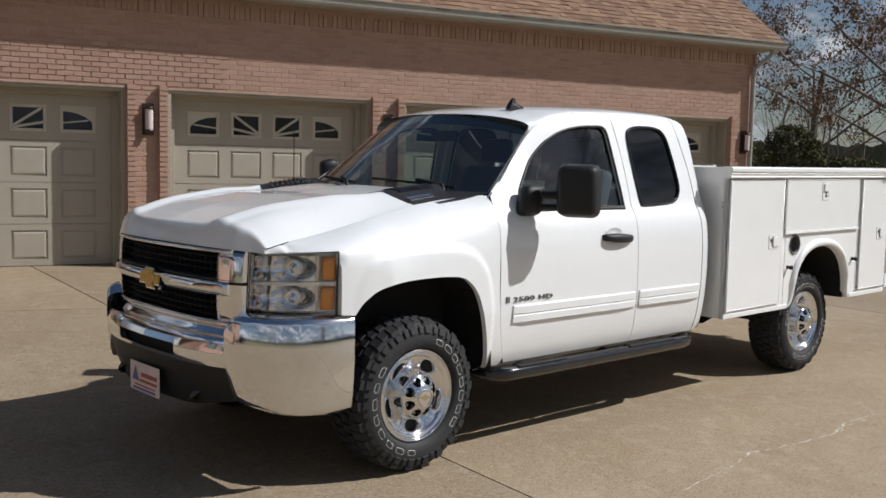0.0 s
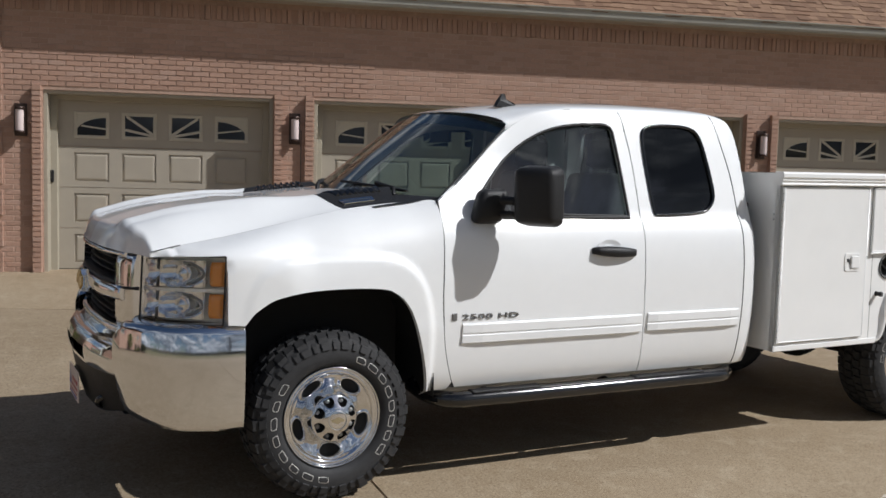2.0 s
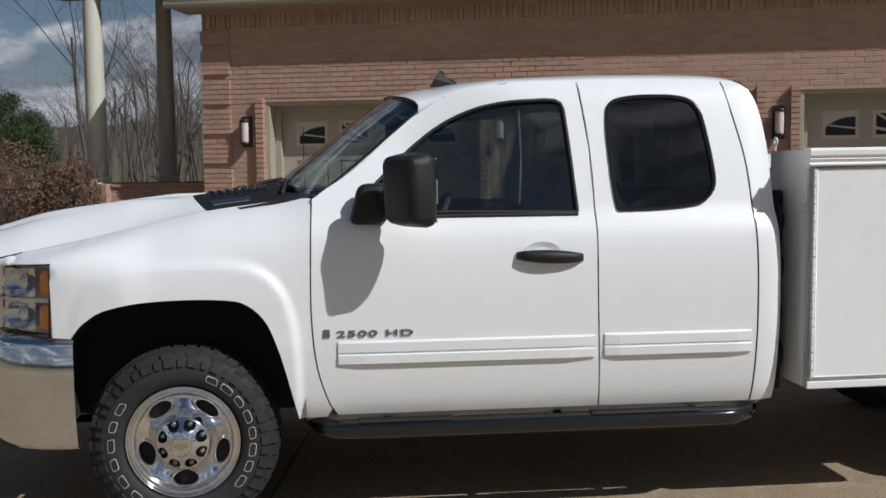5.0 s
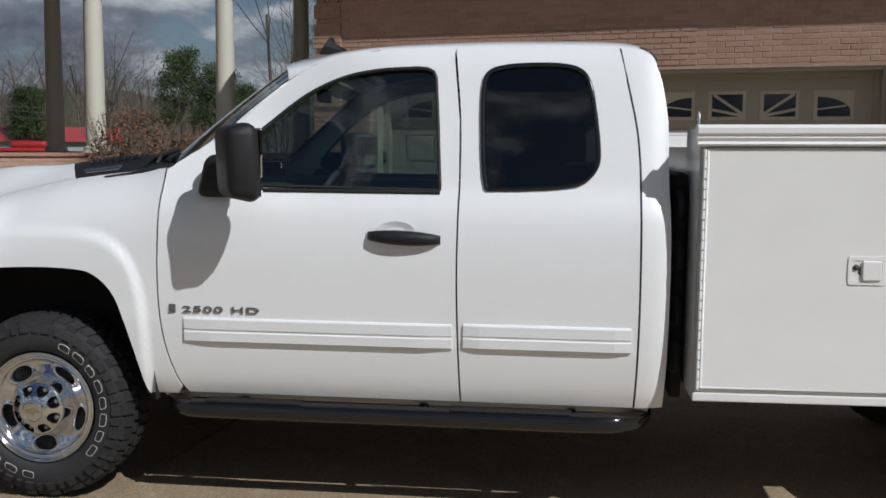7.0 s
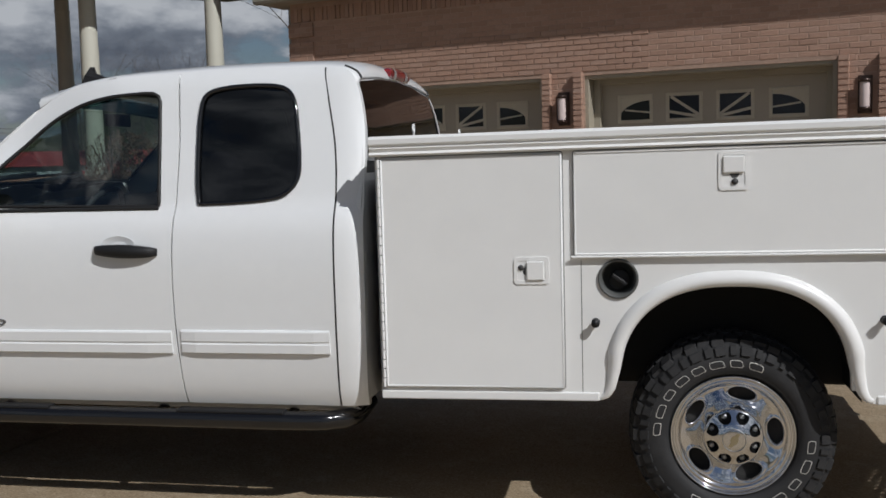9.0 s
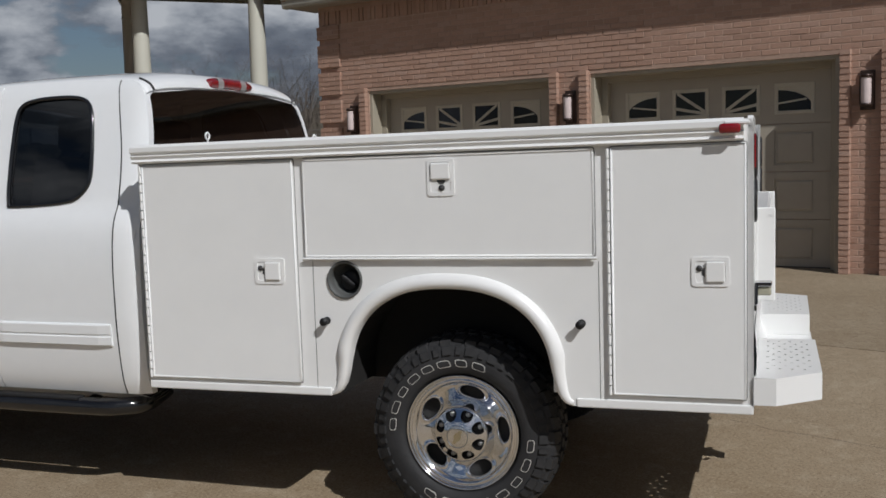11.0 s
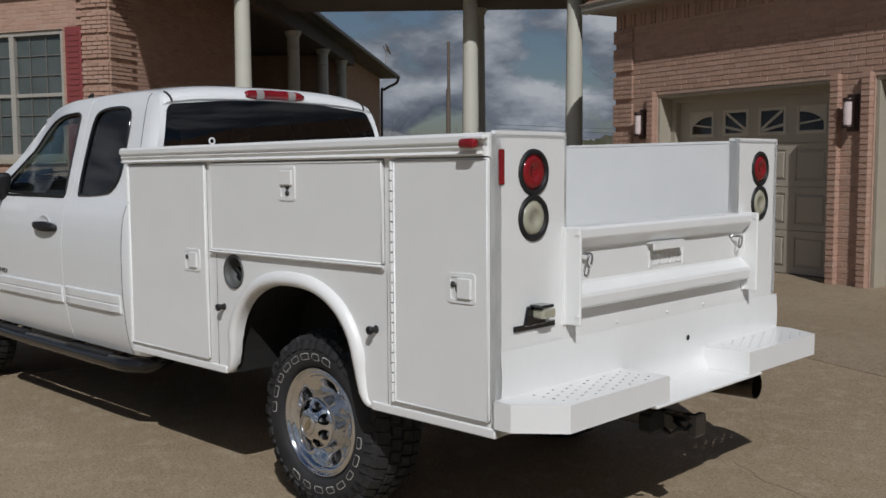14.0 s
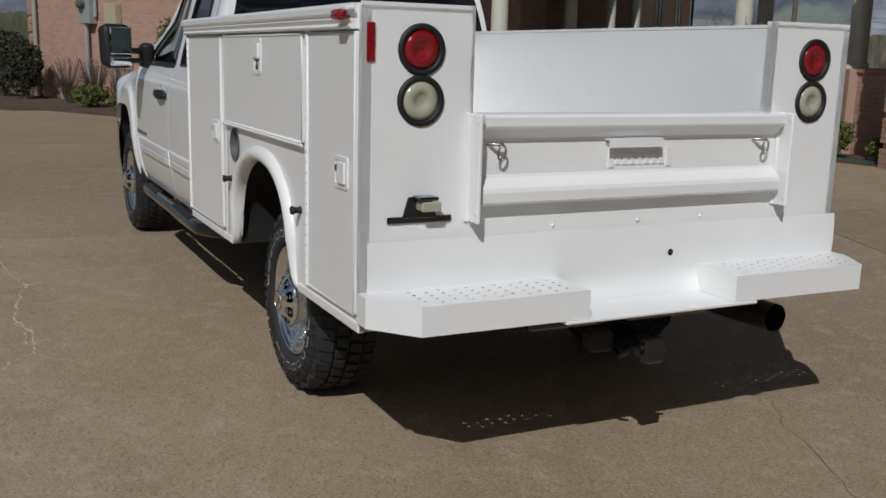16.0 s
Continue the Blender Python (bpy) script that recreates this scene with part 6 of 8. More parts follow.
            v.co.y += sy * (-0.012)
        v.co.x += (v.co.z - 1.43) * -0.05
    # the head is folded towards the driver
    turn = Matrix.Translation((0.945, sy * 1.155, 0)) @ Matrix.Rotation(radians(-33 * sy), 4, "Z") @ Matrix.Translation((-0.945, -sy * 1.155, 0))
    bmesh.ops.transform(bm, verts=bm.verts, matrix=turn)
    part("housing", bm, BLACK, base, smooth=True)
    bm = bmesh.new()
    box(bm, 0.998, 1.004, yy[0] + 0.022, yy[1] - 0.022, 1.375, 1.555, 0.006, 2)
    bmesh.ops.transform(bm, verts=bm.verts, matrix=turn)
    part("mirror_pane", bm, MIRROR, base)
    bm = bmesh.new()
    surface(bm, lambda u, v: Vector((0.999 + 0.022 * (1 - (2 * u - 1) ** 2) ** 0.5 * (1 - (2 * v - 1) ** 2) ** 0.5, yy[0] + 0.022 + (yy[1] - yy[0] - 0.044) * u, 1.302 + 0.062 * v)), 16, 8)
    bmesh.ops.transform(bm, verts=bm.verts, matrix=turn)
    part("mirror_pane", bm, MIRROR, base)
    # side step: a bent tube with pads
    bm = bmesh.new()
    zt = 0.420
    path = smooth_line([(0.50, sy * 0.70, 0.47), (0.545, sy * 0.80, 0.43), (0.62, sy * 0.905, zt), (0.80, sy * 0.93, zt), (1.5, sy * 0.93, zt), (2.25, sy * 0.93, zt),
                        (2.40, sy * 0.895, zt), (2.47, sy * 0.82, 0.42), (2.50, sy * 0.70, 0.46)], 5)
    tube(bm, path, 0.040, 14)
    step = part("side_step", bm, GLOSS_BLACK, truck, "glossy black tubular side step")
    for x0, x1 in ((0.72, 1.12), (1.72, 2.2)):
        bm = bmesh.new()
        vs = box(bm, x0, x1, min(sy * 0.90, sy * 0.96), max(sy * 0.90, sy * 0.96), zt + 0.030, zt + 0.045, 0.006, 2)
        part("step_pad", bm, BLACK, step)
    for x0 in (0.85, 1.6, 2.2):
        bm = bmesh.new()
        tube(bm, [(x0, sy * 0.62, 0.50), (x0, sy * 0.80, 0.44), (x0, sy * 0.90, zt)], 0.02, 6)
        part("bracket", bm, DARK, step)
    # headlamp
    def lamp(s, h, inset=0.0):
        """s from the grille side to the fender side, h from bottom to top."""
        x = soft_interp(s, [(0.0, -0.800), (0.3, -0.765), (0.6, -0.660), (0.85, -0.545), (1.0, -0.503)])
        y = soft_interp(s, [(0.0, 0.66), (0.3, 0.735), (0.6, 0.84), (0.85, 0.918), (1.0, 0.94)])
        d = Vector((x + 0.0, y, 0)) - Vector((0.2, 0.3, 0))
        d.normalize()
        p = Vector((x, y, 0)) - d * inset
        return Vector((p.x - 0.012 * (1 - h), sy * p.y, 0.848 + 0.285 * h + 0.012 * s * h))
    bm = bmesh.new()
    surface(bm, lambda u, v: lamp(u, v), 18, 6)
    lens = part("headlamp", bm, LENS, truck, "clear headlamp with amber corner")
    lens.visible_shadow = False
    bm = bmesh.new()
    surface(bm, lambda u, v: lamp(0.01 + 0.98 * u, 0.01 + 0.98 * v, 0.075), 14, 6)
    part("bowl", bm, REFLECTOR, lens)
    for k in range(2):
        v0 = 0.07 if k == 0 else 0.54
        for name, u0, u1, deep in (("reflector", 0.32, 0.755, 0.062), ("inner_reflector", 0.03, 0.305, 0.050)):
            # round fluted bowls set in a bright surround
            wide = 1.0 if u0 > 0.3 else 0.86

            def bowl_pt(u, v):
                r = math.hypot((2 * u - 1) / 0.90 * wide, (2 * v - 1) / 0.97)
                th = math.atan2(2 * v - 1, 2 * u - 1)
                d = 0.020 + (0.006 * math.cos(34 * u) if r > 1 else deep * (1 - r * r) ** 0.75 * (0.975 + 0.025 * math.cos(14 * th)) + 0.004)
                return lamp(u0 + (u1 - u0) * u, v0 + 0.40 * v, d)
            bm = bmesh.new()
            surface(bm, bowl_pt, 36, 26)
            part(name, bm, CHROME, lens)
        bm = bmesh.new()
        c = lamp(0.54, v0 + 0.20, 0.050)
        nrm = (lamp(0.54, 0.5) - lamp(0.54, 0.5, 0.1)).normalized()
        lathe(bm, [(0.040, 0.0), (0.040, 0.016), (0.036, 0.016), (0.034, 0.004), (0.020, 0.022), (0.001, 0.030)], (0, 0, 0), "z", 20)
        bmesh.ops.transform(bm, verts=bm.verts, matrix=Matrix.Translation(c) @ nrm.to_track_quat("Z", "Y").to_matrix().to_4x4())
        part("bulb", bm, CHROME, lens)
        bm = bmesh.new()
        surface(bm, lambda u, v: lamp(0.775 + 0.165 * u, v0 + 0.015 + 0.36 * v, 0.014 + 0.012 * (abs(2 * u - 1) ** 6 + abs(2 * v - 1) ** 6)), 10, 10)
        part("amber_marker", bm, AMBER_LENS, lens, "amber turn signal lens")
    bm = bmesh.new()
    surface(bm, lambda u, v: lamp(u, 0.475 + 0.05 * v, 0.012), 14, 1)
    part("divider", bm, REFLECTOR, lens)
    bm = bmesh.new()
    for edge in ([lamp(u / 12, 0.0) for u in range(13)], [lamp(1.0, v / 5) for v in range(6)], [lamp(u / 12, 1.0) for u in range(13)], [lamp(0, v / 5) for v in range(6)]):
        tube(bm, edge, 0.0032, 6)
    part("lamp_seal", bm, SEAL, lens)
    # wheel housing
    for cx, cz, hw, h, ya, yb in ((0.01, 0.45, 0.50, 0.575, 0.42, 0.945), (3.99, 0.56, 0.455, 0.455, 0.652, 0.99)):
        bm = bmesh.new()
        line = arch_line(cx, cz, hw, h, 20, 2.9 if cx < 2 else 2.3)
        rows = [[bm.verts.new((x, sy * y, z)) for x, z in line] for y in (ya, yb)]
        for i in range(len(line) - 1):
            bm.faces.new((rows[0][i], rows[0][i + 1], rows[1][i + 1], rows[1][i]))
        bm.faces.new(rows[0])
        part("wheel_housing", bm, DARK, truck)


for sy in (-1, 1):
    build_side(sy)

# ---- hood, cowl, windscreen, roof, cab back ----


def hood_z(x, y):
    """A flat top between two ridges, sides that fall to the fender seams."""
    a = abs(y)
    crown = soft_interp(x, [(-0.90, 0.10), (-0.80, 0.120), (-0.60, 0.127), (-0.30, 0.106), (0.0, 0.056), (0.30, 0.045)])
    ridge = 0.52 + 0.13 * min(1.0, max(0.0, (x + 0.85) / 0.9))
    if a < ridge:
        lift = soft_interp(ridge - a, [(0.0, 0.0), (0.03, 0.016), (0.055, 0.024), (0.075, 0.024), (0.125, 0.008), (0.16, 0.004), (0.7, 0.010)])
        return soft_interp(x, SEAM) + crown + lift
    t = min(1.0, (a - ridge) / (0.76 - ridge))
    q = min(1.0, max(0.0, (-0.20 - x) / 0.50))
    return soft_interp(x, SEAM) + crown * ((1 - t) ** 1.12 * (1 - q) + (1 - t ** 1.7) * q)


def nose_x(y):
    return soft_interp(abs(y), [(0.0, -0.935), (0.3, -0.925), (0.5, -0.895), (0.6, -0.868), (0.66, -0.830), (0.76, -0.790)])


bm = bmesh.new()


def hood_pt(u, v):
    y = -0.7605 + 1.521 * v
    a = abs(y)
    k = min(1.0, max(0.0, (0.757 - a) / 0.2))
    xf, run = nose_x(y), 0.025 + 0.065 * k
    xr = soft_interp(a, [(0.0, 0.30), (0.39, 0.30), (0.45, -0.04), (0.56, 0.0), (0.65, 0.04), (0.76, 0.10)])
    if u < 0.2:  # upright leading edge, rolled over at its top
        t = u / 0.2
        z0 = 1.148 - 0.016 * (a / 0.757) ** 4
        return Vector((xf + run * soft_interp(t, [(0.0, 0.0), (0.70, 0.45), (0.86, 0.68), (1.0, 1.0)]), y, z0 + (hood_z(xf + run, y) - z0) * soft_interp(t, [(0.0, 0.0), (0.70, 0.82), (0.86, 0.955), (1.0, 1.0)])))
    t = (u - 0.2) / 0.8
    x = xf + run + (xr - xf - run) * t
    return Vector((x, y, hood_z(x, y)))


g = surface(bm, hood_pt, 48, 96)
hood = part("hood", bm, PAINT, truck, "raised white hood with a power bulge")
# black louvred vents in the hood's rear corners
for sy in (-1, 1):
    bm = bmesh.new()

    def vent(u, v, lift=0.0):
        y = 0.395 + 0.36 * v
        x0 = soft_interp(y, [(0.39, 0.304), (0.45, -0.036), (0.56, 0.004), (0.65, 0.044), (0.76, 0.104)])
        x = x0 + (0.46 - 0.09 * v - x0) * u
        return Vector((x, sy * y, hood_z(x, y) - 0.002 + lift))
    surface(bm, vent, 16, 18)
    grid = part("hood_vent", bm, BLACK, truck, "black louvred hood vent")
    for k in range(8):
        bm = bmesh.new()
        u0 = 0.12 + 0.085 * k
        rows = []
        for i in range(7):
            v = 0.22 + 0.46 * i / 6
            rows.append([bm.verts.new(vent(u0 + du + 0.16 * (v - 0.2), v, h)) for du, h in ((0.0, 0.0), (0.012, 0.010), (0.040, 0.010), (0.052, 0.0))])
        for a, b in zip(rows, rows[1:]):
            for j in range(3):
                bm.faces.new((a[j], b[j], b[j + 1], a[j + 1]))
        for r in (rows[0], rows[-1]):
            bm.faces.new(r)
        part("slat", bm, GLOSS_BLACK, grid)
    bm = bmesh.new()
    lo, hi = [], []
    for i in range(9):
        for row, lift in ((lo, 0.002), (hi, 0.007)):
            row.append([bm.verts.new(vent(0.14 + 0.52 * i / 8, v, lift)) for v in (0.80, 0.90)])
    for i in range(8):
        bm.faces.new((hi[i][0], hi[i][1], hi[i + 1][1], hi[i + 1][0]))
        for j in (0, 1):
            bm.faces.new((lo[i][j], lo[i + 1][j], hi[i + 1][j], hi[i][j]))
    for i in (0, 8):
        bm.faces.new((lo[i][0], lo[i][1], hi[i][1], hi[i][0]))
    part("vent_badge", bm, CHROME, grid, "chrome badge strip")
    bm = bmesh.new()
    surface(bm, lambda u, v: vent(0.12 + 0.50 * u, 0.83 + 0.04 * v, 0.0078), 8, 1)
    part("badge_line", bm, STEEL, grid)
    bm = bmesh.new()
    tube(bm, [(x, sy * 0.7612, soft_interp(x, SEAM) + 0.001) for x in (-0.785, -0.75, -0.70, -0.66)], 0.0018, 5)
    part("hood_seam", bm, SEAL, hood)
# cowl
bm = bmesh.new()


def screen(u, v):
    """u from the driver's to the passenger's edge, v from bottom to top."""
    s = 2 * u - 1
    x0, x1 = 0.30 + 0.25 * s * s + 0.03 * s ** 4, 0.895 + 0.115 * s * s + 0.035 * s ** 4
    z0, z1 = 1.405 - 0.008 * s * s, 1.866 - 0.064 * s * s - 0.016 * s ** 4
    y0, y1 = 0.830, 0.690
    return Vector((x0 + (x1 - x0) * v - (0.02 - 0.028 * s ** 4) * math.sin(math.pi * v), s * (y0 + (y1 - y0) * v), z0 + (z1 - z0) * v))


def cowl_pt(u, v):
    top = screen(u, 0.03)
    y = (2 * u - 1) * 0.80
    xr = soft_interp(abs(y), [(0.0, 0.27), (0.45, 0.30), (0.60, 0.20), (0.757, 0.20), (0.80, 0.25)])
    low = Vector((min(xr, top.x - 0.02), y, hood_z(xr, min(abs(y), 0.757)) - 0.010))
    return low.lerp(top, v)


surface(bm, cowl_pt, 24, 4)
part("cowl", bm, BLACK, truck)
bm = bmesh.new()
surface(bm, screen, 24, 12)
g = part("windscreen", bm, WINDSHIELD, truck, "curved windscreen with a tinted top", keep=True)
g.visible_shadow = False
bm = bmesh.new()
ring = [screen(0.008, 0.98 - v / 10.2) for v in range(0, 10)] + [screen(0.008 + 0.984 * u / 20, 0) for u in range(21)] + [screen(0.992, v / 10.2) for v in range(1, 11)]
tube(bm, ring, 0.007, 6)
part("windscreen_seal", bm, SEAL, g)
bm = bmesh.new()
surface(bm, lambda u, v: screen(0.01 + 0.98 * u, 0.86 + 0.13 * v) + Vector((0.006, 0, -0.002)), 24, 2)
part("shade_band", bm, tinted_glass("shade_band_glass", (0.12, 0.2, 0.24)), g, keep=True)
# wipers
for y0, y1 in ((-0.68, -0.10), (-0.02, 0.52)):
    bm = bmesh.new()
    a, b = screen(y0 / 1.67 + 0.5, 0.03), screen(y1 / 1.67 + 0.5, 0.11)
    tube(bm, [a + Vector((-0.02, 0, 0.02)), a.lerp(b, 0.5) + Vector((-0.022, 0, 0.018)), b + Vector((-0.014, 0, 0.012))], 0.008, 6)
    c = screen(y0 / 1.67 + 0.52, 0.0)
    tube(bm, [c + Vector((-0.05, 0, 0.01)), c + Vector((-0.04, 0.02, 0.045)), a.lerp(b, 0.45) + Vector((-0.02, 0, 0.035))], 0.011, 6)
    part("wiper", bm, BLACK, truck)
# A-pillars
for sy in (-1, 1):
    bm = bmesh.new()
    line = smooth_line([(0.575, 1.412), (0.76, 1.542), (0.93, 1.692), (1.06, 1.789), (1.19, 1.847), (1.40, 1.880)], 5)
    fn = cab_side(sy)
    rows = []
    n = len(line)
    for i, (x, z) in enumerate(line):
        t = i / (n - 1)
        o = fn(x, z)
        v = min(1.0, t / 0.72)
        s = screen(0.0 if sy < 0 else 1.0, v)
        if t > 0.72:
            q = (t - 0.72) / 0.28
            s = s.lerp(Vector((1.40, sy * 0.655, 1.902)), q)
        mid = o.lerp(s, 0.5) + Vector((-0.003, sy * 0.006, 0.003))
        rows.append([bm.verts.new(p) for p in (o - Vector((0, sy * 0.02, 0)), o, mid, s)])
    for a, b in zip(rows, rows[1:]):
        for j in range(3):
            f = bm.faces.new((a[j], b[j], b[j + 1], a[j + 1]))
            f.smooth = True
    part("windscreen_pillar", bm, PAINT, truck)
# roof
ROOF = [(0.88, 1.862), (1.0, 1.890), (1.2, 1.918), (1.5, 1.942), (1.9, 1.956), (2.2, 1.956), (2.36, 1.950), (2.44, 1.938), (2.475, 1.921), (2.492, 1.906), (2.503, 1.888), (2.507, 1.868)]


def roof_pt(u, v):
    s = 2 * v - 1
    a = abs(s)
    x = 0.885 + (2.507 - 0.885) * (1 - (1 - u) ** 1.8) + (1 - u) ** 5.4 * (0.125 * s * s)
    zc = soft_interp(x - (1 - u) ** 5.4 * 0.11 * s * s, ROOF)
    ze = soft_interp(x, [(0.88, 1.76), (1.0, 1.792), (1.075, 1.806), (1.2, 1.852), (1.4, 1.881), (1.703, 1.889), (2.0, 1.895), (2.33, 1.889), (2.42, 1.878), (2.47, 1.860), (2.495, 1.842), (2.507, 1.822)])
    ye = cab_side(1)(x, ze).y + 0.004
    ze -= 0.004
    if x > 2.40:
        ye -= 0.055 * (1 - math.sqrt(1 - ((x - 2.40) / 0.17) ** 2))
    return Vector((x, s * ye, ze + (zc - ze) * (1 - min(1.0, a) ** 2.9) ** 0.64))


def roof_skin(u, v):
    """The roof, with a flange turned down behind the doors and the cab corners."""
    j = round(v * 50)
    if j in (0, 50):
        return roof_pt(u, j / 50) + Vector((0, 0.010 if j == 0 else -0.010, -0.035))
    return roof_pt(u, (j - 1) / 48)


bm = bmesh.new()
surface(bm, roof_skin, 72, 50)
roof = part("roof", bm, PAINT, truck)
for sy in (-1, 1):
    bm = bmesh.new()
    tube(bm, [roof_pt(u, 0.5 + sy * w / 2) + Vector((0.001, 0, 0.001)) for u, w in ((0.83, 0.940), (0.87, 0.935), (0.92, 0.930), (0.96, 0.926), (1.0, 0.922))], 0.0070, 6)
    part("roof_ditch", bm, SEAL, roof)
# antenna fin
bm = bmesh.new()
prof = [(1.085, 1.890), (1.105, 1.925), (1.128, 1.962), (1.145, 1.962), (1.155, 1.932), (1.20, 1.912), (1.215, 1.895)]
rows = [[bm.verts.new((x, -0.455 + s * (0.018 if z < 1.93 else 0.006), z)) for x, z in prof] for s in (-1, 1)]
for i in range(len(prof) - 1):
    bm.faces.new((rows[0][i], rows[0][i + 1], rows[1][i + 1], rows[1][i]))
bm.faces.new(rows[0])
bm.faces.new(rows[1])
part("roof_antenna", bm, BLACK, truck, "black fin antenna")
bm = bmesh.new()
tube(bm, [(0.45, 0.87, 1.33), (0.45, 0.87, 1.40), (0.45, 0.87, 1.765)], 0.003, 6)
part("mast_antenna", bm, GLOSS_BLACK, truck)
# cab back with the rear window
side_zs = (1.75, 1.60, 1.50, 1.41, 1.20, 0.90)
back = smooth_line([(0.744, 1.832), (0.70, 1.848), (0.45, 1.880), (0.0, 1.892), (-0.45, 1.880), (-0.70, 1.848), (-0.744, 1.832)], 5) + [(-side_w(z) + 0.022, z) for z in side_zs] + [(-0.88, 0.50), (0.88, 0.50)] + [(side_w(z) - 0.022, z) for z in side_zs[::-1]]
hole = rounded([(-0.700, 1.824), (-0.33, 1.856), (0.0, 1.865), (0.33, 1.856), (0.700, 1.824), (side_w(1.6) - 0.040, 1.60), (side_w(1.45) - 0.038, 1.44), (-side_w(1.45) + 0.038, 1.44), (-side_w(1.6) + 0.040, 1.60)], 0.035)


def back_pt(y, z):
    x = soft_interp(z, [(0.5, 2.555), (1.2, 2.562), (1.4, 2.558), (1.55, 2.552), (1.7, 2.535), (1.80, 2.512), (1.86, 2.496), (1.91, 2.492)])
    return Vector((x - 0.008 * (y / 0.8) ** 4, y, z))


bm = bmesh.new()
sheet(bm, back, [hole], back_pt, 0.08, (-0.02, 0, 0), 0.04)
cb = part("cab_back", bm, PAINT, truck)
bm = bmesh.new()
sheet(bm, hole, [], lambda y, z: back_pt(y, z) + Vector((0.004, 0, 0)), 0.12, (0, 0, 0), 0.05)
g = part("rear_window", bm, PRIVACY, cb, "dark rear window", keep=True)
g.visible_shadow = False
# third brake lamp
bm = bmesh.new()
for y0, y1, mt in ((-0.205, 0.205, None),):
    for i in range(25):
        y = y0 + (y1 - y0) * i / 24
        h = 0.031 * max(0.30, 1 - (y / 0.207) ** 10) ** 0.5
        zc = 1.898 - 0.004 * (y / 0.2) ** 2
        ring = [bm.verts.new((2.496 + 0.024 * math.cos(q) - 0.003 * (y / 0.2) ** 4, y, zc + h * math.sin(q))) for q in (2 * math.pi * k / 10 for k in range(10))]
        if i:
            for k in range(10):
                f = bm.faces.new((last[k], last[(k + 1) % 10], ring[(k + 1) % 10], ring[k]))
                f.smooth = True
        else:
            bm.faces.new(ring)
        last = ring
    bm.faces.new(last)
brake = part("brake_lamp", bm, RED_LENS, truck, "red high brake lamp with clear cargo lamps")
for y in (-0.112, 0.112):
    bm = bmesh.new()
    surface(bm, lambda u, v: Vector((2.4955 + 0.0252 * math.cos(-1.2 + 2.4 * v), y - 0.026 + 0.052 * u, 1.8968 + 0.0318 * math.sin(-1.2 + 2.4 * v))), 6, 8)
    part("cargo_lamp", bm, CLEAR_LENS, brake)

# ---- grille and front bumper ----


def front_strip(bm, y0, y1, z0, z1, dx, back=0.03, n=24, zf=None):
    """A bar that follows the nose, dx in front of it."""
    rows = []
    for i in range(n + 1):
        y = y0 + (y1 - y0) * i / n
        x = nose_x(y) + dx
        a, b = (z0, z1) if zf is None else zf(y)
        rows.append([bm.verts.new(p) for p in ((x + back, y, a), (x + 0.006, y, a), (x - 0.006, y, a + 0.2 * (b - a)), (x - 0.008, y, (a + b) / 2),
                                               (x - 0.004, y, b - 0.15 * (b - a)), (x + 0.010, y, b), (x + back, y, b))])
    for p, q in zip(rows, rows[1:]):
        for j in range(6):
            f = bm.faces.new((p[j], q[j], q[j + 1], p[j + 1]))
            f.smooth = True
    for r in (rows[0], rows[-1]):
        bm.faces.new(r)


grille = bmesh.new()
surface(grille, lambda u, v: Vector((nose_x(-0.60 + 1.2 * u) + 0.085, -0.60 + 1.2 * u, 0.775 + 0.36 * v)), 16, 2)
grille = part("grille", grille, DARK, truck, "chrome-framed black grille with a gold emblem")
for z0, z1, dx in ((1.120, 1.144, 0.006), (0.925, 0.990, -0.014), (0.778, 0.806, 0.004)):
    bm = bmesh.new()
    front_strip(bm, -0.60, 0.60, z0, z1, dx, 0.05)
    part("grille_bar", bm, CHROME, grille)
bm = bmesh.new()
front_strip(bm, -0.60, 0.60, 0.990, 1.006, 0.004, 0.05)
part("grille_trim", bm, BLACK, grille)
for sy in (-1, 1):
    bm = bmesh.new()
    ys = sorted((sy * 0.515, sy * 0.652))
    front_strip(bm, ys[0], ys[1], 0.778, 1.144, 0.004, 0.09, 8)
    part("grille_end", bm, CHROME, grille)
    bm = bmesh.new()
    ys = sorted((sy * 0.60, sy * 0.665))
    front_strip(bm, ys[0], ys[1], 0.978, 0.992, -0.008, 0.02, 4)
    part("grille_trim", bm, BLACK, grille)
for k in range(22):
    y = -0.49 + 0.98 * k / 21
    bm = bmesh.new()
    x = nose_x(y) + 0.058
    box(bm, x, x + 0.03, y - 0.003, y + 0.003, 0.80, 1.125)
    part("mesh_bar", bm, BLACK, grille)
for k in range(10):
    z = 0.815 + 0.031 * k
    bm = bmesh.new()
    front_strip(bm, -0.515, 0.515, z, z + 0.007, 0.046, 0.03)
    part("mesh_bar", bm, BLACK, grille)
x0 = nose_x(0) - 0.045
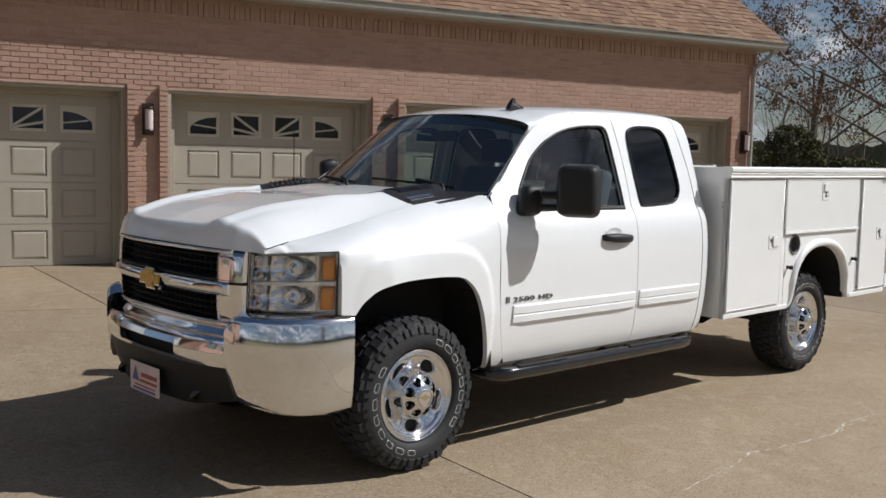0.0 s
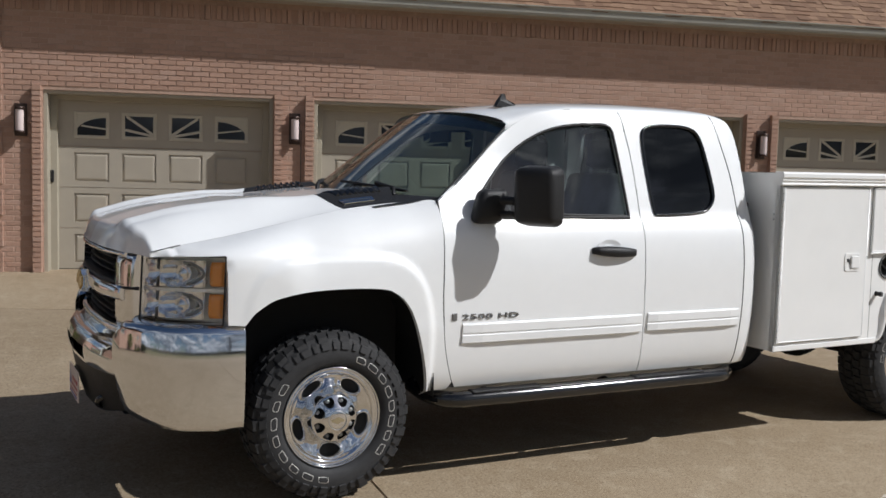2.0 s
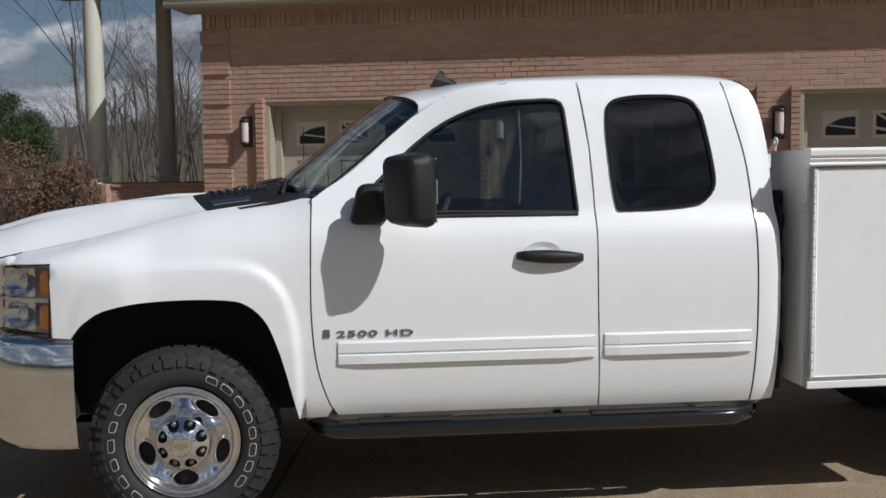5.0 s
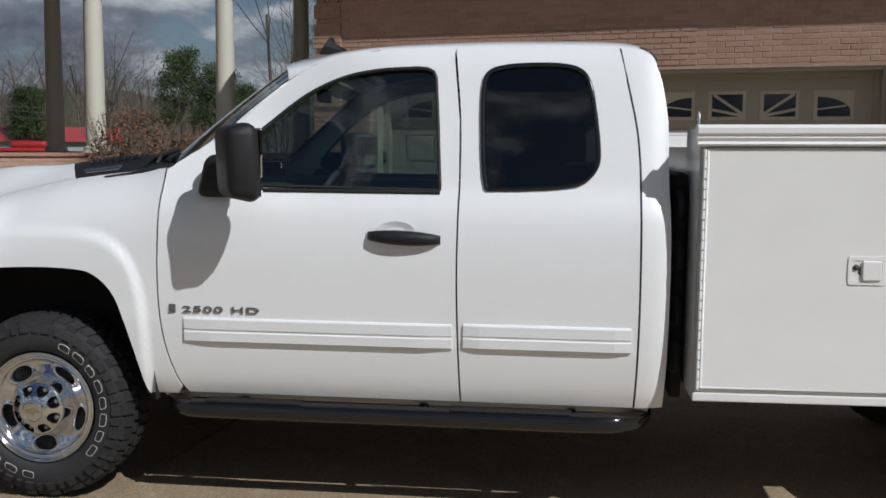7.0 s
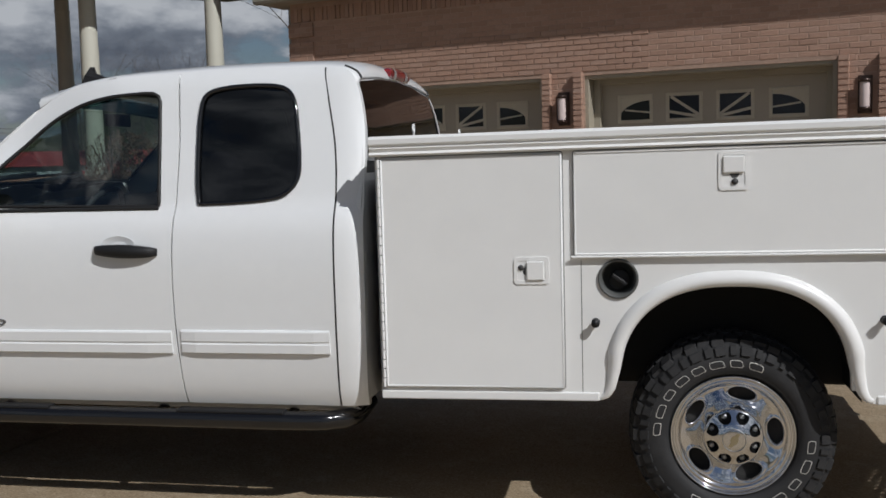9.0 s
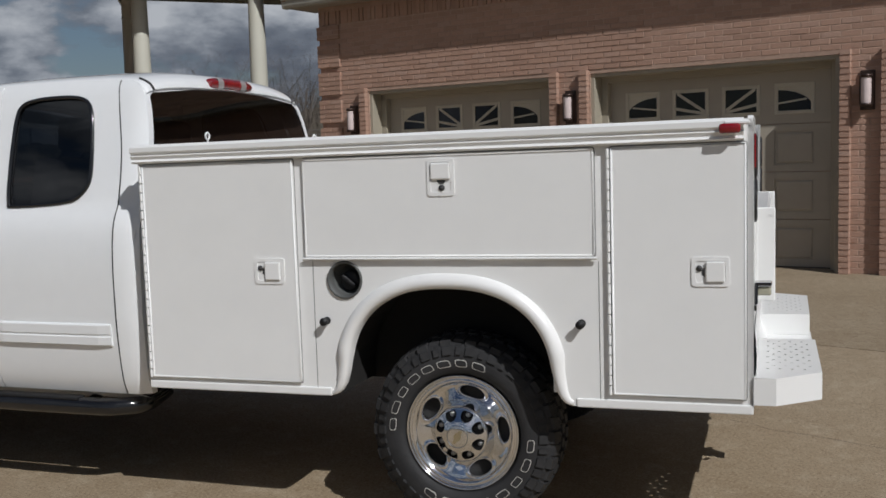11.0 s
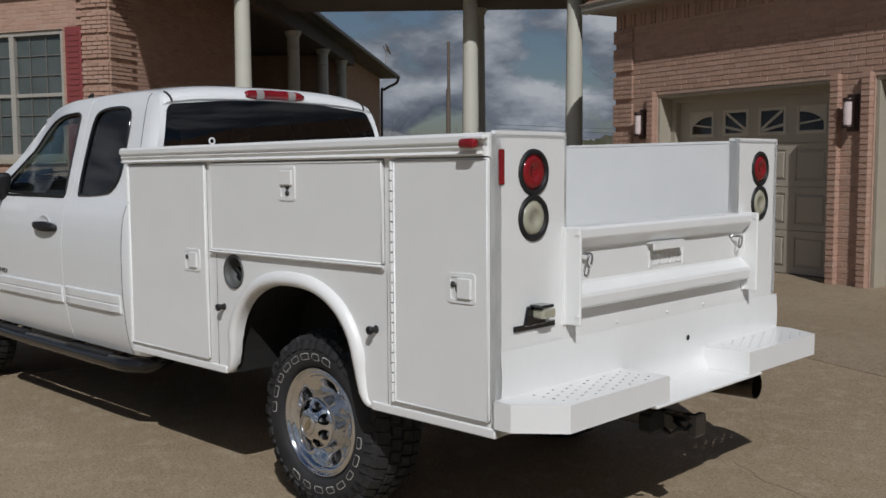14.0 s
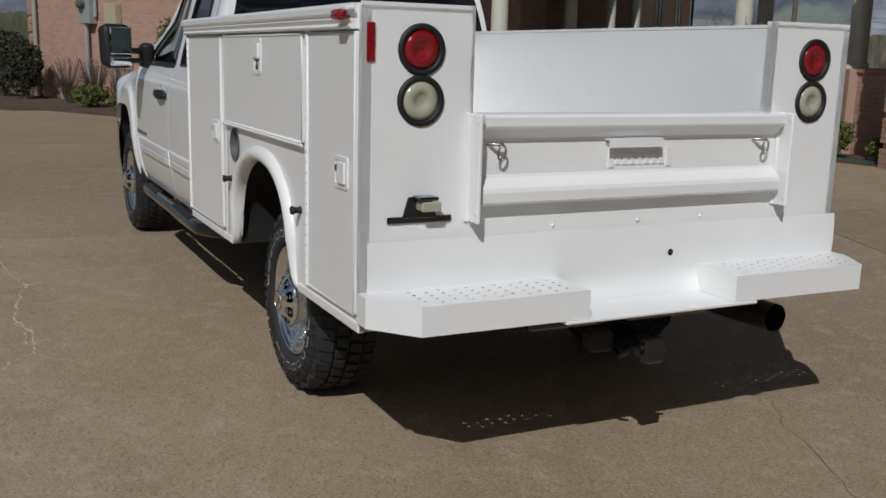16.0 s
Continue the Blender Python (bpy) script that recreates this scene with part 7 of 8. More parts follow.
for nm, off, big, mt, lab in (("emblem_frame", 0.0, 0.009, CHROME, ""), ("emblem", -0.005, 0.0, GOLD, "gold cross-shaped emblem")):
    # a slanted bar with a taller middle block
    pts = [(-0.088, -0.024), (-0.038, -0.024), (-0.046, -0.045), (0.032, -0.045), (0.040, -0.024), (0.108, -0.024), (0.088, 0.024), (0.040, 0.024), (0.046, 0.045), (-0.032, 0.045), (-0.040, 0.024), (-0.108, 0.024)]
    bm = bmesh.new()
    vs = []
    for d in (0.0, 0.035):
        vs.append([bm.verts.new((x0 + off + d, y + math.copysign(big, y), 0.958 + z + math.copysign(big, z))) for y, z in pts])
    for i in range(12):
        bm.faces.new((vs[0][i], vs[0][(i + 1) % 12], vs[1][(i + 1) % 12], vs[1][i]))
    for q in vs:
        bm.faces.new(q)
    part(nm, bm, mt, grille, lab)


NOSE = [(0.0, -1.02), (0.3, -1.005), (0.5, -0.97), (0.66, -0.915), (0.78, -0.845), (0.87, -0.76), (0.93, -0.655), (0.955, -0.55)]
BL = [(soft_interp(i * 0.955 / 30, NOSE), i * 0.955 / 30) for i in range(31)] + [(-0.48, 0.959), (-0.42, 0.960)]


def bumper_loft(bm, sy, i0, i1, zf, shelf=0.075):
    rows = []
    for i in range(i0, i1 + 1):
        x, y = BL[i]
        z0, z1 = zf(y)
        a, b = BL[max(i - 1, 0)], BL[min(i + 1, len(BL) - 1)]
        nrm = Vector((-(b[1] - a[1]), b[0] - a[0])).normalized() if i else Vector((-1, 0))
        h = z1 - z0
        prof = [(-shelf, z1 + 0.006), (-shelf * 0.5, z1 + 0.004), (-0.022, z1 - 0.004), (-0.008, z1 - 0.014), (0.001, z1 - min(0.035, 0.4 * h)), (0.003, z1 - 0.45 * h), (-0.003, z0 + 0.30 * h), (-0.014, z0 + 0.08 * h), (-0.026, z0), (-0.06, z0)]
        rows.append([bm.verts.new((x + nrm.x * o, sy * (y + nrm.y * o), z)) for o, z in prof])
    for p, q in zip(rows, rows[1:]):
        for j in range(len(p) - 1):
            f = bm.faces.new((p[j], q[j], q[j + 1], p[j + 1]))
            f.smooth = True


def bumper_piece(name, parent, i0, i1, zf, sides=(-1, 1), shelf=0.075, label=""):
    bm = bmesh.new()
    for sy in sides:
        bumper_loft(bm, sy, i0, i1, zf, shelf)
    bmesh.ops.remove_doubles(bm, verts=bm.verts, dist=0.0008)
    return part(name, bm, CHROME, parent, label)


def face_x(y, z):
    return soft_interp(abs(y), NOSE) + 0.010 * max(0.0, (0.66 - z) / 0.06) ** 2 + 0.012 * max(0.0, (z - 0.685) / 0.02) ** 2


bm = bmesh.new()
sheet(bm, [(-0.642, 0.598), (0.642, 0.598), (0.642, 0.705), (-0.642, 0.705)], [rounded([(-0.297, 0.617), (0.297, 0.617), (0.297, 0.675), (-0.297, 0.675)], 0.008, 3)],
      lambda y, z: Vector((face_x(y, z), y, z)), 0.03, (0.03, 0, 0), 0.02)
front_bumper = part("front_bumper", bm, CHROME, truck, "polished chrome front bumper")
bm = bmesh.new()
surface(bm, lambda u, v: Vector((face_x(-0.642 + 1.284 * u, 0.705) + (nose_x(-0.642 + 1.284 * u) + 0.03 - face_x(-0.642 + 1.284 * u, 0.705)) * v, -0.642 + 1.284 * u,
                                 0.7055 + 0.076 * v ** 0.85 + 0.006 * math.sin(3 * math.pi * v))), 28, 14)
part("bumper_shelf", bm, CHROME, front_bumper)
for sy in (-1, 1):
    bumper_piece("bumper_end", front_bumper, 20, len(BL) - 1, lambda y: (soft_interp(y, [(0.63, 0.60), (0.652, 0.50), (0.685, 0.45), (0.78, 0.42), (0.87, 0.397), (0.955, 0.385)]), min(0.845, 0.80 + max(0, y - 0.635) * 1.2)), (sy,), 0.09)
bm = bmesh.new()
surface(bm, lambda u, v: Vector((soft_interp(abs(-0.7 + 1.4 * u), NOSE) + 0.055, -0.7 + 1.4 * u, 0.56 + 0.13 * v)), 14, 1)
part("bumper_core", bm, DARK, front_bumper)
bm = bmesh.new()
surface(bm, lambda u, v: Vector((soft_interp(abs(-0.66 + 1.32 * u), NOSE) + 0.018 + 0.05 * (1 - v) ** 1.5, -0.66 + 1.32 * u, soft_interp(abs(-0.66 + 1.32 * u), [(0.0, 0.375), (0.3, 0.38), (0.66, 0.44)]) * (1 - v) + 0.602 * v)), 18, 6)
part("air_dam", bm, BLACK, front_bumper)
bm = bmesh.new()
surface(bm, lambda u, v: Vector((-0.86 + 0.4 * v, -0.55 + 1.1 * u, 0.40)), 6, 2)
part("lower_skid", bm, DARK, front_bumper)
for y in (-0.40, 0.40):
    bm = bmesh.new()
    tube(bm, smooth_line([(-0.82, y - 0.02, 0.46), (-0.925, y - 0.02, 0.46), (-0.955, y, 0.43), (-0.925, y + 0.03, 0.405), (-0.84, y + 0.03, 0.41)], 4), 0.014, 8)
    part("tow_hook", bm, GLOSS_BLACK, front_bumper)
bm = bmesh.new()
box(bm, -1.012, -1.006, -0.160, 0.160, 0.374, 0.523, 0.002)
plate = part("front_plate", bm, PLATE, front_bumper, "pink dealer plate with unreadable lines")
for z, h, a, b, m in ((0.455, 0.020, -0.14, 0.03, PLATE_RED), (0.428, 0.012, -0.14, 0.05, PLATE_RED), (0.405, 0.006, -0.12, 0.10, PLATE_RED), (0.385, 0.010, -0.12, 0.12, PLATE_BLUE)):
    bm = bmesh.new()
    box(bm, -1.0145, -1.0105, a, b, z, z + h)
    part("plate_line", bm, m, plate)
bm = bmesh.new()
v = [bm.verts.new((-1.015, y, z)) for y, z in ((0.055, 0.43), (0.13, 0.43), (0.0925, 0.505))]
bm.faces.new(v)
part("plate_mark", bm, PLATE_BLUE, plate)
# fender closing panel behind the lamps and under the hood
bm = bmesh.new()
box(bm, -0.74, 0.45, -0.62, 0.62, 0.45, 1.06)
part("engine_bay", bm, DARK, truck)

# ---- wheels ----


def wheel_part(x, y, sy):
    """One wheel; sy is the side that its face looks to."""
    c = (x, y, HUB_Z)
    bm = bmesh.new()
    lathe(bm, [(0.01, -0.09), (0.19, -0.09), (0.215, -0.06), (0.21, -0.22)], c, "y", 32, sy)
    wheel = part("wheel", bm, DARK, truck, "chromed eight-lug wheel with an off-road tyre")
    # tyre carcass
    bm = bmesh.new()
    R = 0.379
    lathe(bm, [(0.205, -0.235), (0.23, -0.262), (0.29, -0.270), (0.335, -0.262), (0.362, -0.24), (R, -0.205), (R, -0.040), (0.370, -0.012), (0.352, 0.006),
               (0.32, 0.016), (0.287, 0.020), (0.262, 0.016), (0.246, 0.006), (0.239, -0.010), (0.232, -0.03)], c, "y", 72, sy)
    tyre = part("tyre", bm, RUBBER, wheel, "black mud-terrain tyre with white outlined sidewall marks")
    bm = bmesh.new()
    n = 44
    for k in range(n):
        a0 = 2 * math.pi * k / n
        # shoulder lugs on both edges, two shapes in turn, and zigzag centre blocks
        for o0, o1, da, wid, lo, hi in ((-0.062, 0.006, 0.0, 0.88, 0.356, 0.390), (-0.250, -0.188, 0.5, 0.88, 0.356, 0.390), (-0.120, -0.068, 0.3, 0.76, 0.366, 0.394), (-0.184, -0.128, 0.75, 0.76, 0.366, 0.394)):
            w = 2 * math.pi / n * wid
            a = a0 + da * 2 * math.pi / n
            if o1 > 0 and k % 2:
                o1 -= 0.012
            skew = 0.10 * w
            vs = []
            for rr in (lo, hi):
                sh = 0.0 if rr == lo else 0.10
                for aa, oo in ((a - w / 2 * (1 - sh) - skew, o0 + sh * 0.03), (a + w / 2 * (1 - sh) - skew, o0 + sh * 0.03), (a + w / 2 * (1 - sh) + skew, o1 - sh * 0.05), (a - w / 2 * (1 - sh) + skew, o1 - sh * 0.05)):
                    rad = rr - (0.012 if (oo > -0.03 or oo < -0.21) and rr == hi else 0.0)
                    vs.append(bm.verts.new((c[0] + rad * math.cos(aa), c[1] + sy * oo, c[2] + rad * math.sin(aa))))
            for f in ((0, 1, 5, 4), (1, 2, 6, 5), (2, 3, 7, 6), (3, 0, 4, 7), (4, 5, 6, 7)):
                bm.faces.new([vs[i] for i in f])
        # side biters
        w = 2 * math.pi / n * (0.40 if k % 2 else 0.74)
        vs = []
        for rr, oo in ((0.318, 0.016), (0.322, 0.024), (0.352, 0.014), (0.362, -0.004)):
            for aa in (a0 - w / 2, a0 + w / 2):
                vs.append(bm.verts.new((c[0] + rr * math.cos(aa), c[1] + sy * oo, c[2] + rr * math.sin(aa))))
        for i in range(3):
            bm.faces.new((vs[2 * i], vs[2 * i + 1], vs[2 * i + 3], vs[2 * i + 2]))
    tagged(part("tread", bm, RUBBER, tyre), "chunky tread blocks", kind="stuff")
    # outlined sidewall marks, as plain bars
    for mid, span in (((14, 100), (204, 112)) if x < 2 else ((124, 102), (298, 112))):
        bm = bmesh.new()
        for k in range(8):
            a = radians(mid + (k - 3.5) * span / 7)
            if sy > 0:
                a = math.pi - a
            er, et = Vector((math.cos(a), 0, math.sin(a))), Vector((-math.sin(a), 0, math.cos(a)))
            p0 = Vector(c) + er * 0.287 + Vector((0, sy * 0.0210, 0))
            hw, hh, e = (0.027, 0.024, 0.028, 0.025)[k % 4], 0.0145, 0.0021
            loops = []
            for inset in (0.0, e):
                loop = []
                for q in range(16):
                    qa = 2 * math.pi * q / 16
                    u, v = ((1 if math.cos(qa) > 0 else -1) * abs(math.cos(qa)) ** 0.45 * (hw - inset), (1 if math.sin(qa) > 0 else -1) * abs(math.sin(qa)) ** 0.45 * (hh - inset))
                    loop.append(bm.verts.new(p0 + et * (u + 0.2 * v) + er * (v - 6.0 * u * u * 0.3) + Vector((0, sy * (0.0012 - 0.004 * (v / 0.016) ** 2), 0))))
                loops.append(loop)
            for q in range(16):
                bm.faces.new((loops[0][q], loops[0][(q + 1) % 16], loops[1][(q + 1) % 16], loops[1][q]))
        tagged(part("sidewall_mark", bm, LETTER, tyre, "row of white outlined bars"), "row of white outlined bars", kind="stuff")
    # rim: a polished dish with five swelling spokes and deep oval openings round the hub
    first = -90 if x < 2 else 5
    DEPTH = [(0.10, -0.030), (0.114, -0.066), (0.124, -0.063), (0.145, -0.051), (0.172, -0.039), (0.193, -0.027), (0.203, -0.014), (0.212, -0.009), (0.219, -0.014), (0.225, -0.008), (0.231, 0.002), (0.236, -0.004)]

    def rim_depth(r, th):
        d = soft_interp(r, DEPTH)
        swell = max(0.0, min(1.0, (r - 0.114) / 0.022, (0.204 - r) / 0.022))
        swell = swell * swell * (3 - 2 * swell)
        d -= 0.009 * swell * math.cos(5 * (th - radians(first)))
        for k in range(5):
            q = th - radians(first + 72 * k)
            e = math.hypot((r * math.cos(q) - 0.162) / 0.024, r * math.sin(q) / 0.044)
            if math.cos(q) > 0.5 and e < 2:
                d += 0.010 * math.exp(-((e - 1.28) / 0.18) ** 2)
                t = max(0.0, min(1.0, (1.14 - e) / 0.20))
                d -= 0.045 * t * t * (3 - 2 * t)
        return d
    bm = bmesh.new()
    surface(bm, lambda u, v: Vector((c[0] + (0.10 + 0.136 * v) * math.cos(2 * math.pi * u), c[1] + sy * rim_depth(0.10 + 0.136 * v, 2 * math.pi * u), c[2] + (0.10 + 0.136 * v) * math.sin(2 * math.pi * u))), 260, 46)
    bmesh.ops.remove_doubles(bm, verts=bm.verts, dist=0.00005)
    rim = part("rim", bm, CHROME, wheel, "polished chrome rim with five oval openings", smooth=True)
    for k in range(5):
        a = radians(first + 72 * k)
        bm = bmesh.new()
        ring = []
        for q in (2 * math.pi * n / 24 for n in range(24)):
            pr, pt = 0.162 + 0.0245 * math.cos(q), 0.045 * math.sin(q)
            ring.append(bm.verts.new((c[0] + pr * math.cos(a) - pt * math.sin(a), c[1] + sy * (rim_depth(0.162, a) + 0.022), c[2] + pr * math.sin(a) + pt * math.cos(a))))
        bm.faces.new(ring)
        part("opening", bm, DARK, rim, "dark oval opening")
    # hub with eight recesses
    bm = bmesh.new()
    lathe(bm, [(0.126, -0.075), (0.117, -0.046), (0.113, -0.002), (0.112, 0.012), (0.108, 0.019), (0.102, 0.0215)], c, "y", 48, sy)
    pits = [circle(0.087 * math.cos(2 * math.pi * (k + 0.5) / 8), 0.087 * math.sin(2 * math.pi * (k + 0.5) / 8), 0.0245, 16) for k in range(8)]
    sheet(bm, circle(0, 0, 0.103, 48), pits, lambda u, v: Vector((c[0] + u, c[1] + sy * soft_interp(math.hypot(u, v), [(0.0, 0.060), (0.050, 0.059), (0.058, 0.054), (0.066, 0.046), (0.103, 0.021)]), c[2] + v)), 0.02, (0, -sy * 0.03, 0), 0.01)
    hub = part("hub_cap", bm, CHROME, rim, "chrome hub with eight lug recesses")
    bm = bmesh.new()
    lathe(bm, [(0.001, 0.002), (0.10, 0.002)], c, "y", 32, sy)
    part("hub_backing", bm, DARK, hub)
    bm = bmesh.new()
    lathe(bm, [(0.044, 0.058), (0.044, 0.0612), (0.042, 0.0612), (0.042, 0.058)], c, "y", 28, sy)
    part("cap_ring", bm, STEEL, hub)
    bm = bmesh.new()
    pts = [(-0.027, -0.007), (-0.011, -0.007), (-0.014, -0.014), (0.010, -0.014), (0.012, -0.007), (0.033, -0.007), (0.027, 0.007), (0.012, 0.007), (0.014, 0.014), (-0.010, 0.014), (-0.012, 0.007), (-0.033, 0.007)]
    turn = radians(0 if x < 2 else 60)
    bm.faces.new([bm.verts.new((c[0] + u * math.cos(turn) - v * math.sin(turn), c[1] + sy * 0.0612, c[2] + u * math.sin(turn) + v * math.cos(turn))) for u, v in pts])
    part("cap_emblem", bm, CAP_GOLD, hub)
    for k in range(8):
        a = 2 * math.pi * (k + 0.5) / 8
        bm = bmesh.new()
        lathe(bm, [(0.0105, 0.0), (0.0105, 0.012), (0.007, 0.017), (0.001, 0.018)], (x + 0.087 * math.cos(a), y, HUB_Z + 0.087 * math.sin(a)), "y", 8, sy)
        part("lug_nut", bm, STEEL, rim)
    return wheel


for x in (0.0, WHEELBASE):
    for sy in (-1, 1):
        wheel_part(x, sy * (0.935 if x < 2 else 0.898), sy)

# ---- frame, axles, exhaust ----
bm = bmesh.new()
for y in (-0.42, 0.42):
    box(bm, -0.9, 5.1, y - 0.04, y + 0.04, 0.50, 0.66, 0.01)
for x in (0.6, 1.5, 2.6, 3.4, 4.7):
    box(bm, x - 0.04, x + 0.04, -0.42, 0.42, 0.52, 0.62)
chassis = part("chassis", bm, DARK, truck, "black ladder frame")
for x in (0.0, WHEELBASE):
    bm = bmesh.new()
    tube(bm, [(x, -0.75, HUB_Z), (x, 0.75, HUB_Z)], 0.05, 12)
    lathe(bm, [(0.06, -0.14), (0.13, -0.10), (0.15, 0.0), (0.13, 0.10), (0.06, 0.14)], (x, 0.05, HUB_Z), "x", 16)
    part("axle", bm, DARK, chassis)
bm = bmesh.new()
tube(bm, smooth_line([(1.0, 0.25, 0.47), (2.4, 0.30, 0.47), (3.3, 0.34, 0.50), (4.0, 0.45, 0.62), (4.5, 0.60, 0.50), (4.95, 0.66, 0.475), (5.19, 0.68, 0.475)], 5), 0.045, 14, False)
tube(bm, [(4.85, 0.655, 0.475), (5.205, 0.68, 0.475)], 0.057, 18, False)
part("exhaust_pipe", bm, plain("burnt_steel", (0.10, 0.085, 0.07), 0.35, 0.9, vary=0.3), chassis, "dark steel tailpipe")
bm = bmesh.new()
box(bm, 4.8, 5.27, 0.005, 0.075, 0.40, 0.47, 0.006)
box(bm, 5.06, 5.11, -0.38, 0.42, 0.50, 0.56, 0.01)
box(bm, 5.25, 5.285, -0.005, 0.085, 0.39, 0.48, 0.006)
for y in (-0.05, 0.13):
    tube(bm, [(5.15, y, 0.43), (5.2, y, 0.40), (5.24, y, 0.43)], 0.010, 6)
part("hitch_receiver", bm, GLOSS_BLACK, chassis, "black trailer hitch receiver")
bm = bmesh.new()
box(bm, 5.12, 5.19, -0.17, -0.07, 0.42, 0.50, 0.012)
part("trailer_socket", bm, BLACK, chassis)
bm = bmesh.new()
box(bm, 0.5, 2.5, -0.75, 0.75, 0.46, 0.50)
part("cab_floor", bm, DARK, truck)

# ---- cabin ----
bm = bmesh.new()
vs = box(bm, 0.60, 0.98, -0.80, 0.80, 1.02, 1.33, 0.06, 3)
part("dashboard", bm, TRIM, truck, smooth=True)
bm = bmesh.new()
pts = [Vector((0.19 * math.cos(a), 0.19 * math.sin(a), 0)) for a in (2 * math.pi * k / 28 for k in range(29))]
mm = Matrix.Translation((1.08, -0.40, 1.22)) @ pose(0, 0, 0, 0, -62, 0)
tube(bm, [mm @ p for p in pts], 0.015, 8, False)
tube(bm, [mm @ Vector((0, -0.18, 0)), mm @ Vector((0, 0, -0.02)), mm @ Vector((0, 0.18, 0))], 0.022, 8)
tube(bm, [mm @ Vector((0, 0, -0.02)), mm @ Vector((-0.05, 0, -0.2))], 0.035, 8)
part("steering_wheel", bm, TRIM, truck)
for y in (-0.40, 0.40):
    bm = bmesh.new()
    box(bm, 1.25, 1.72, y - 0.25, y + 0.25, 0.82, 1.0, 0.05, 3)
    vs = box(bm, -0.07, 0.07, -0.25, 0.25, 0.0, 0.60, 0.05, 3)
    move(bm, vs, pose(1.70, y, 0.96, 0, 14, 0))
    seat = part("seat", bm, SEAT, truck, "grey cloth bucket seat", smooth=True)
    bm = bmesh.new()
    vs = box(bm, -0.05, 0.05, -0.13, 0.13, 0.0, 0.17, 0.035, 3)
    move(bm, vs, pose(1.86, y, 1.575, 0, 8, 0))
    part("head_restraint", bm, SEAT, seat, smooth=True)
bm = bmesh.new()
box(bm, 2.15, 2.40, -0.7, 0.7, 0.8, 1.42, 0.05, 2)
part("rear_bench", bm, SEAT, truck, smooth=True)
bm = bmesh.new()
surface(bm, lambda u, v: roof_pt(0.06 + 0.72 * u, 0.04 + 0.92 * v) - Vector((0, 0, 0.035)), 10, 6)
part("headliner", bm, plain("headliner", (0.22, 0.21, 0.20), 0.9), truck)
bm = bmesh.new()
box(bm, 0.985, 1.005, -0.12, 0.12, 1.70, 1.765, 0.008, 2)
part("rear_view_mirror", bm, TRIM, truck)

# hoses and brackets in the gap between cab and service body, filled by a black box
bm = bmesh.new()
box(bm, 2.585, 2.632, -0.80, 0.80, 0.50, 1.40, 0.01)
gap = part("gap_shield", bm, DARK, chassis, "black box filling the gap behind the cab")
for k, (z, r) in enumerate(((0.62, 0.022), (0.80, 0.018), (1.02, 0.020), (1.22, 0.016))):
    bm = bmesh.new()
    tube(bm, smooth_line([(2.60, -0.78, z), (2.605, -0.815, z + 0.01), (2.607, -0.822, z + 0.06), (2.602, -0.80, z + 0.11)], 4), r, 8)
    part("hose", bm, BLACK, gap)

# ---- utility service body ----
BX0, BX1, BY, BIN, BZ0, BZ1 = 2.645, 5.13, 1.020, 0.635, 0.552, 1.575


def flat_panel(bm, outline, holes, y, sy, d=0.02, step=0.12, edge=0.03):
    sheet(bm, outline, holes, lambda x, z: Vector((x, sy * y, z)), step, (0, -sy * d, 0), edge)


def rect(x0, x1, z0, z1, r=0.008):
    return rounded([(x0, z0), (x1, z0), (x1, z1), (x0, z1)], r, 3)


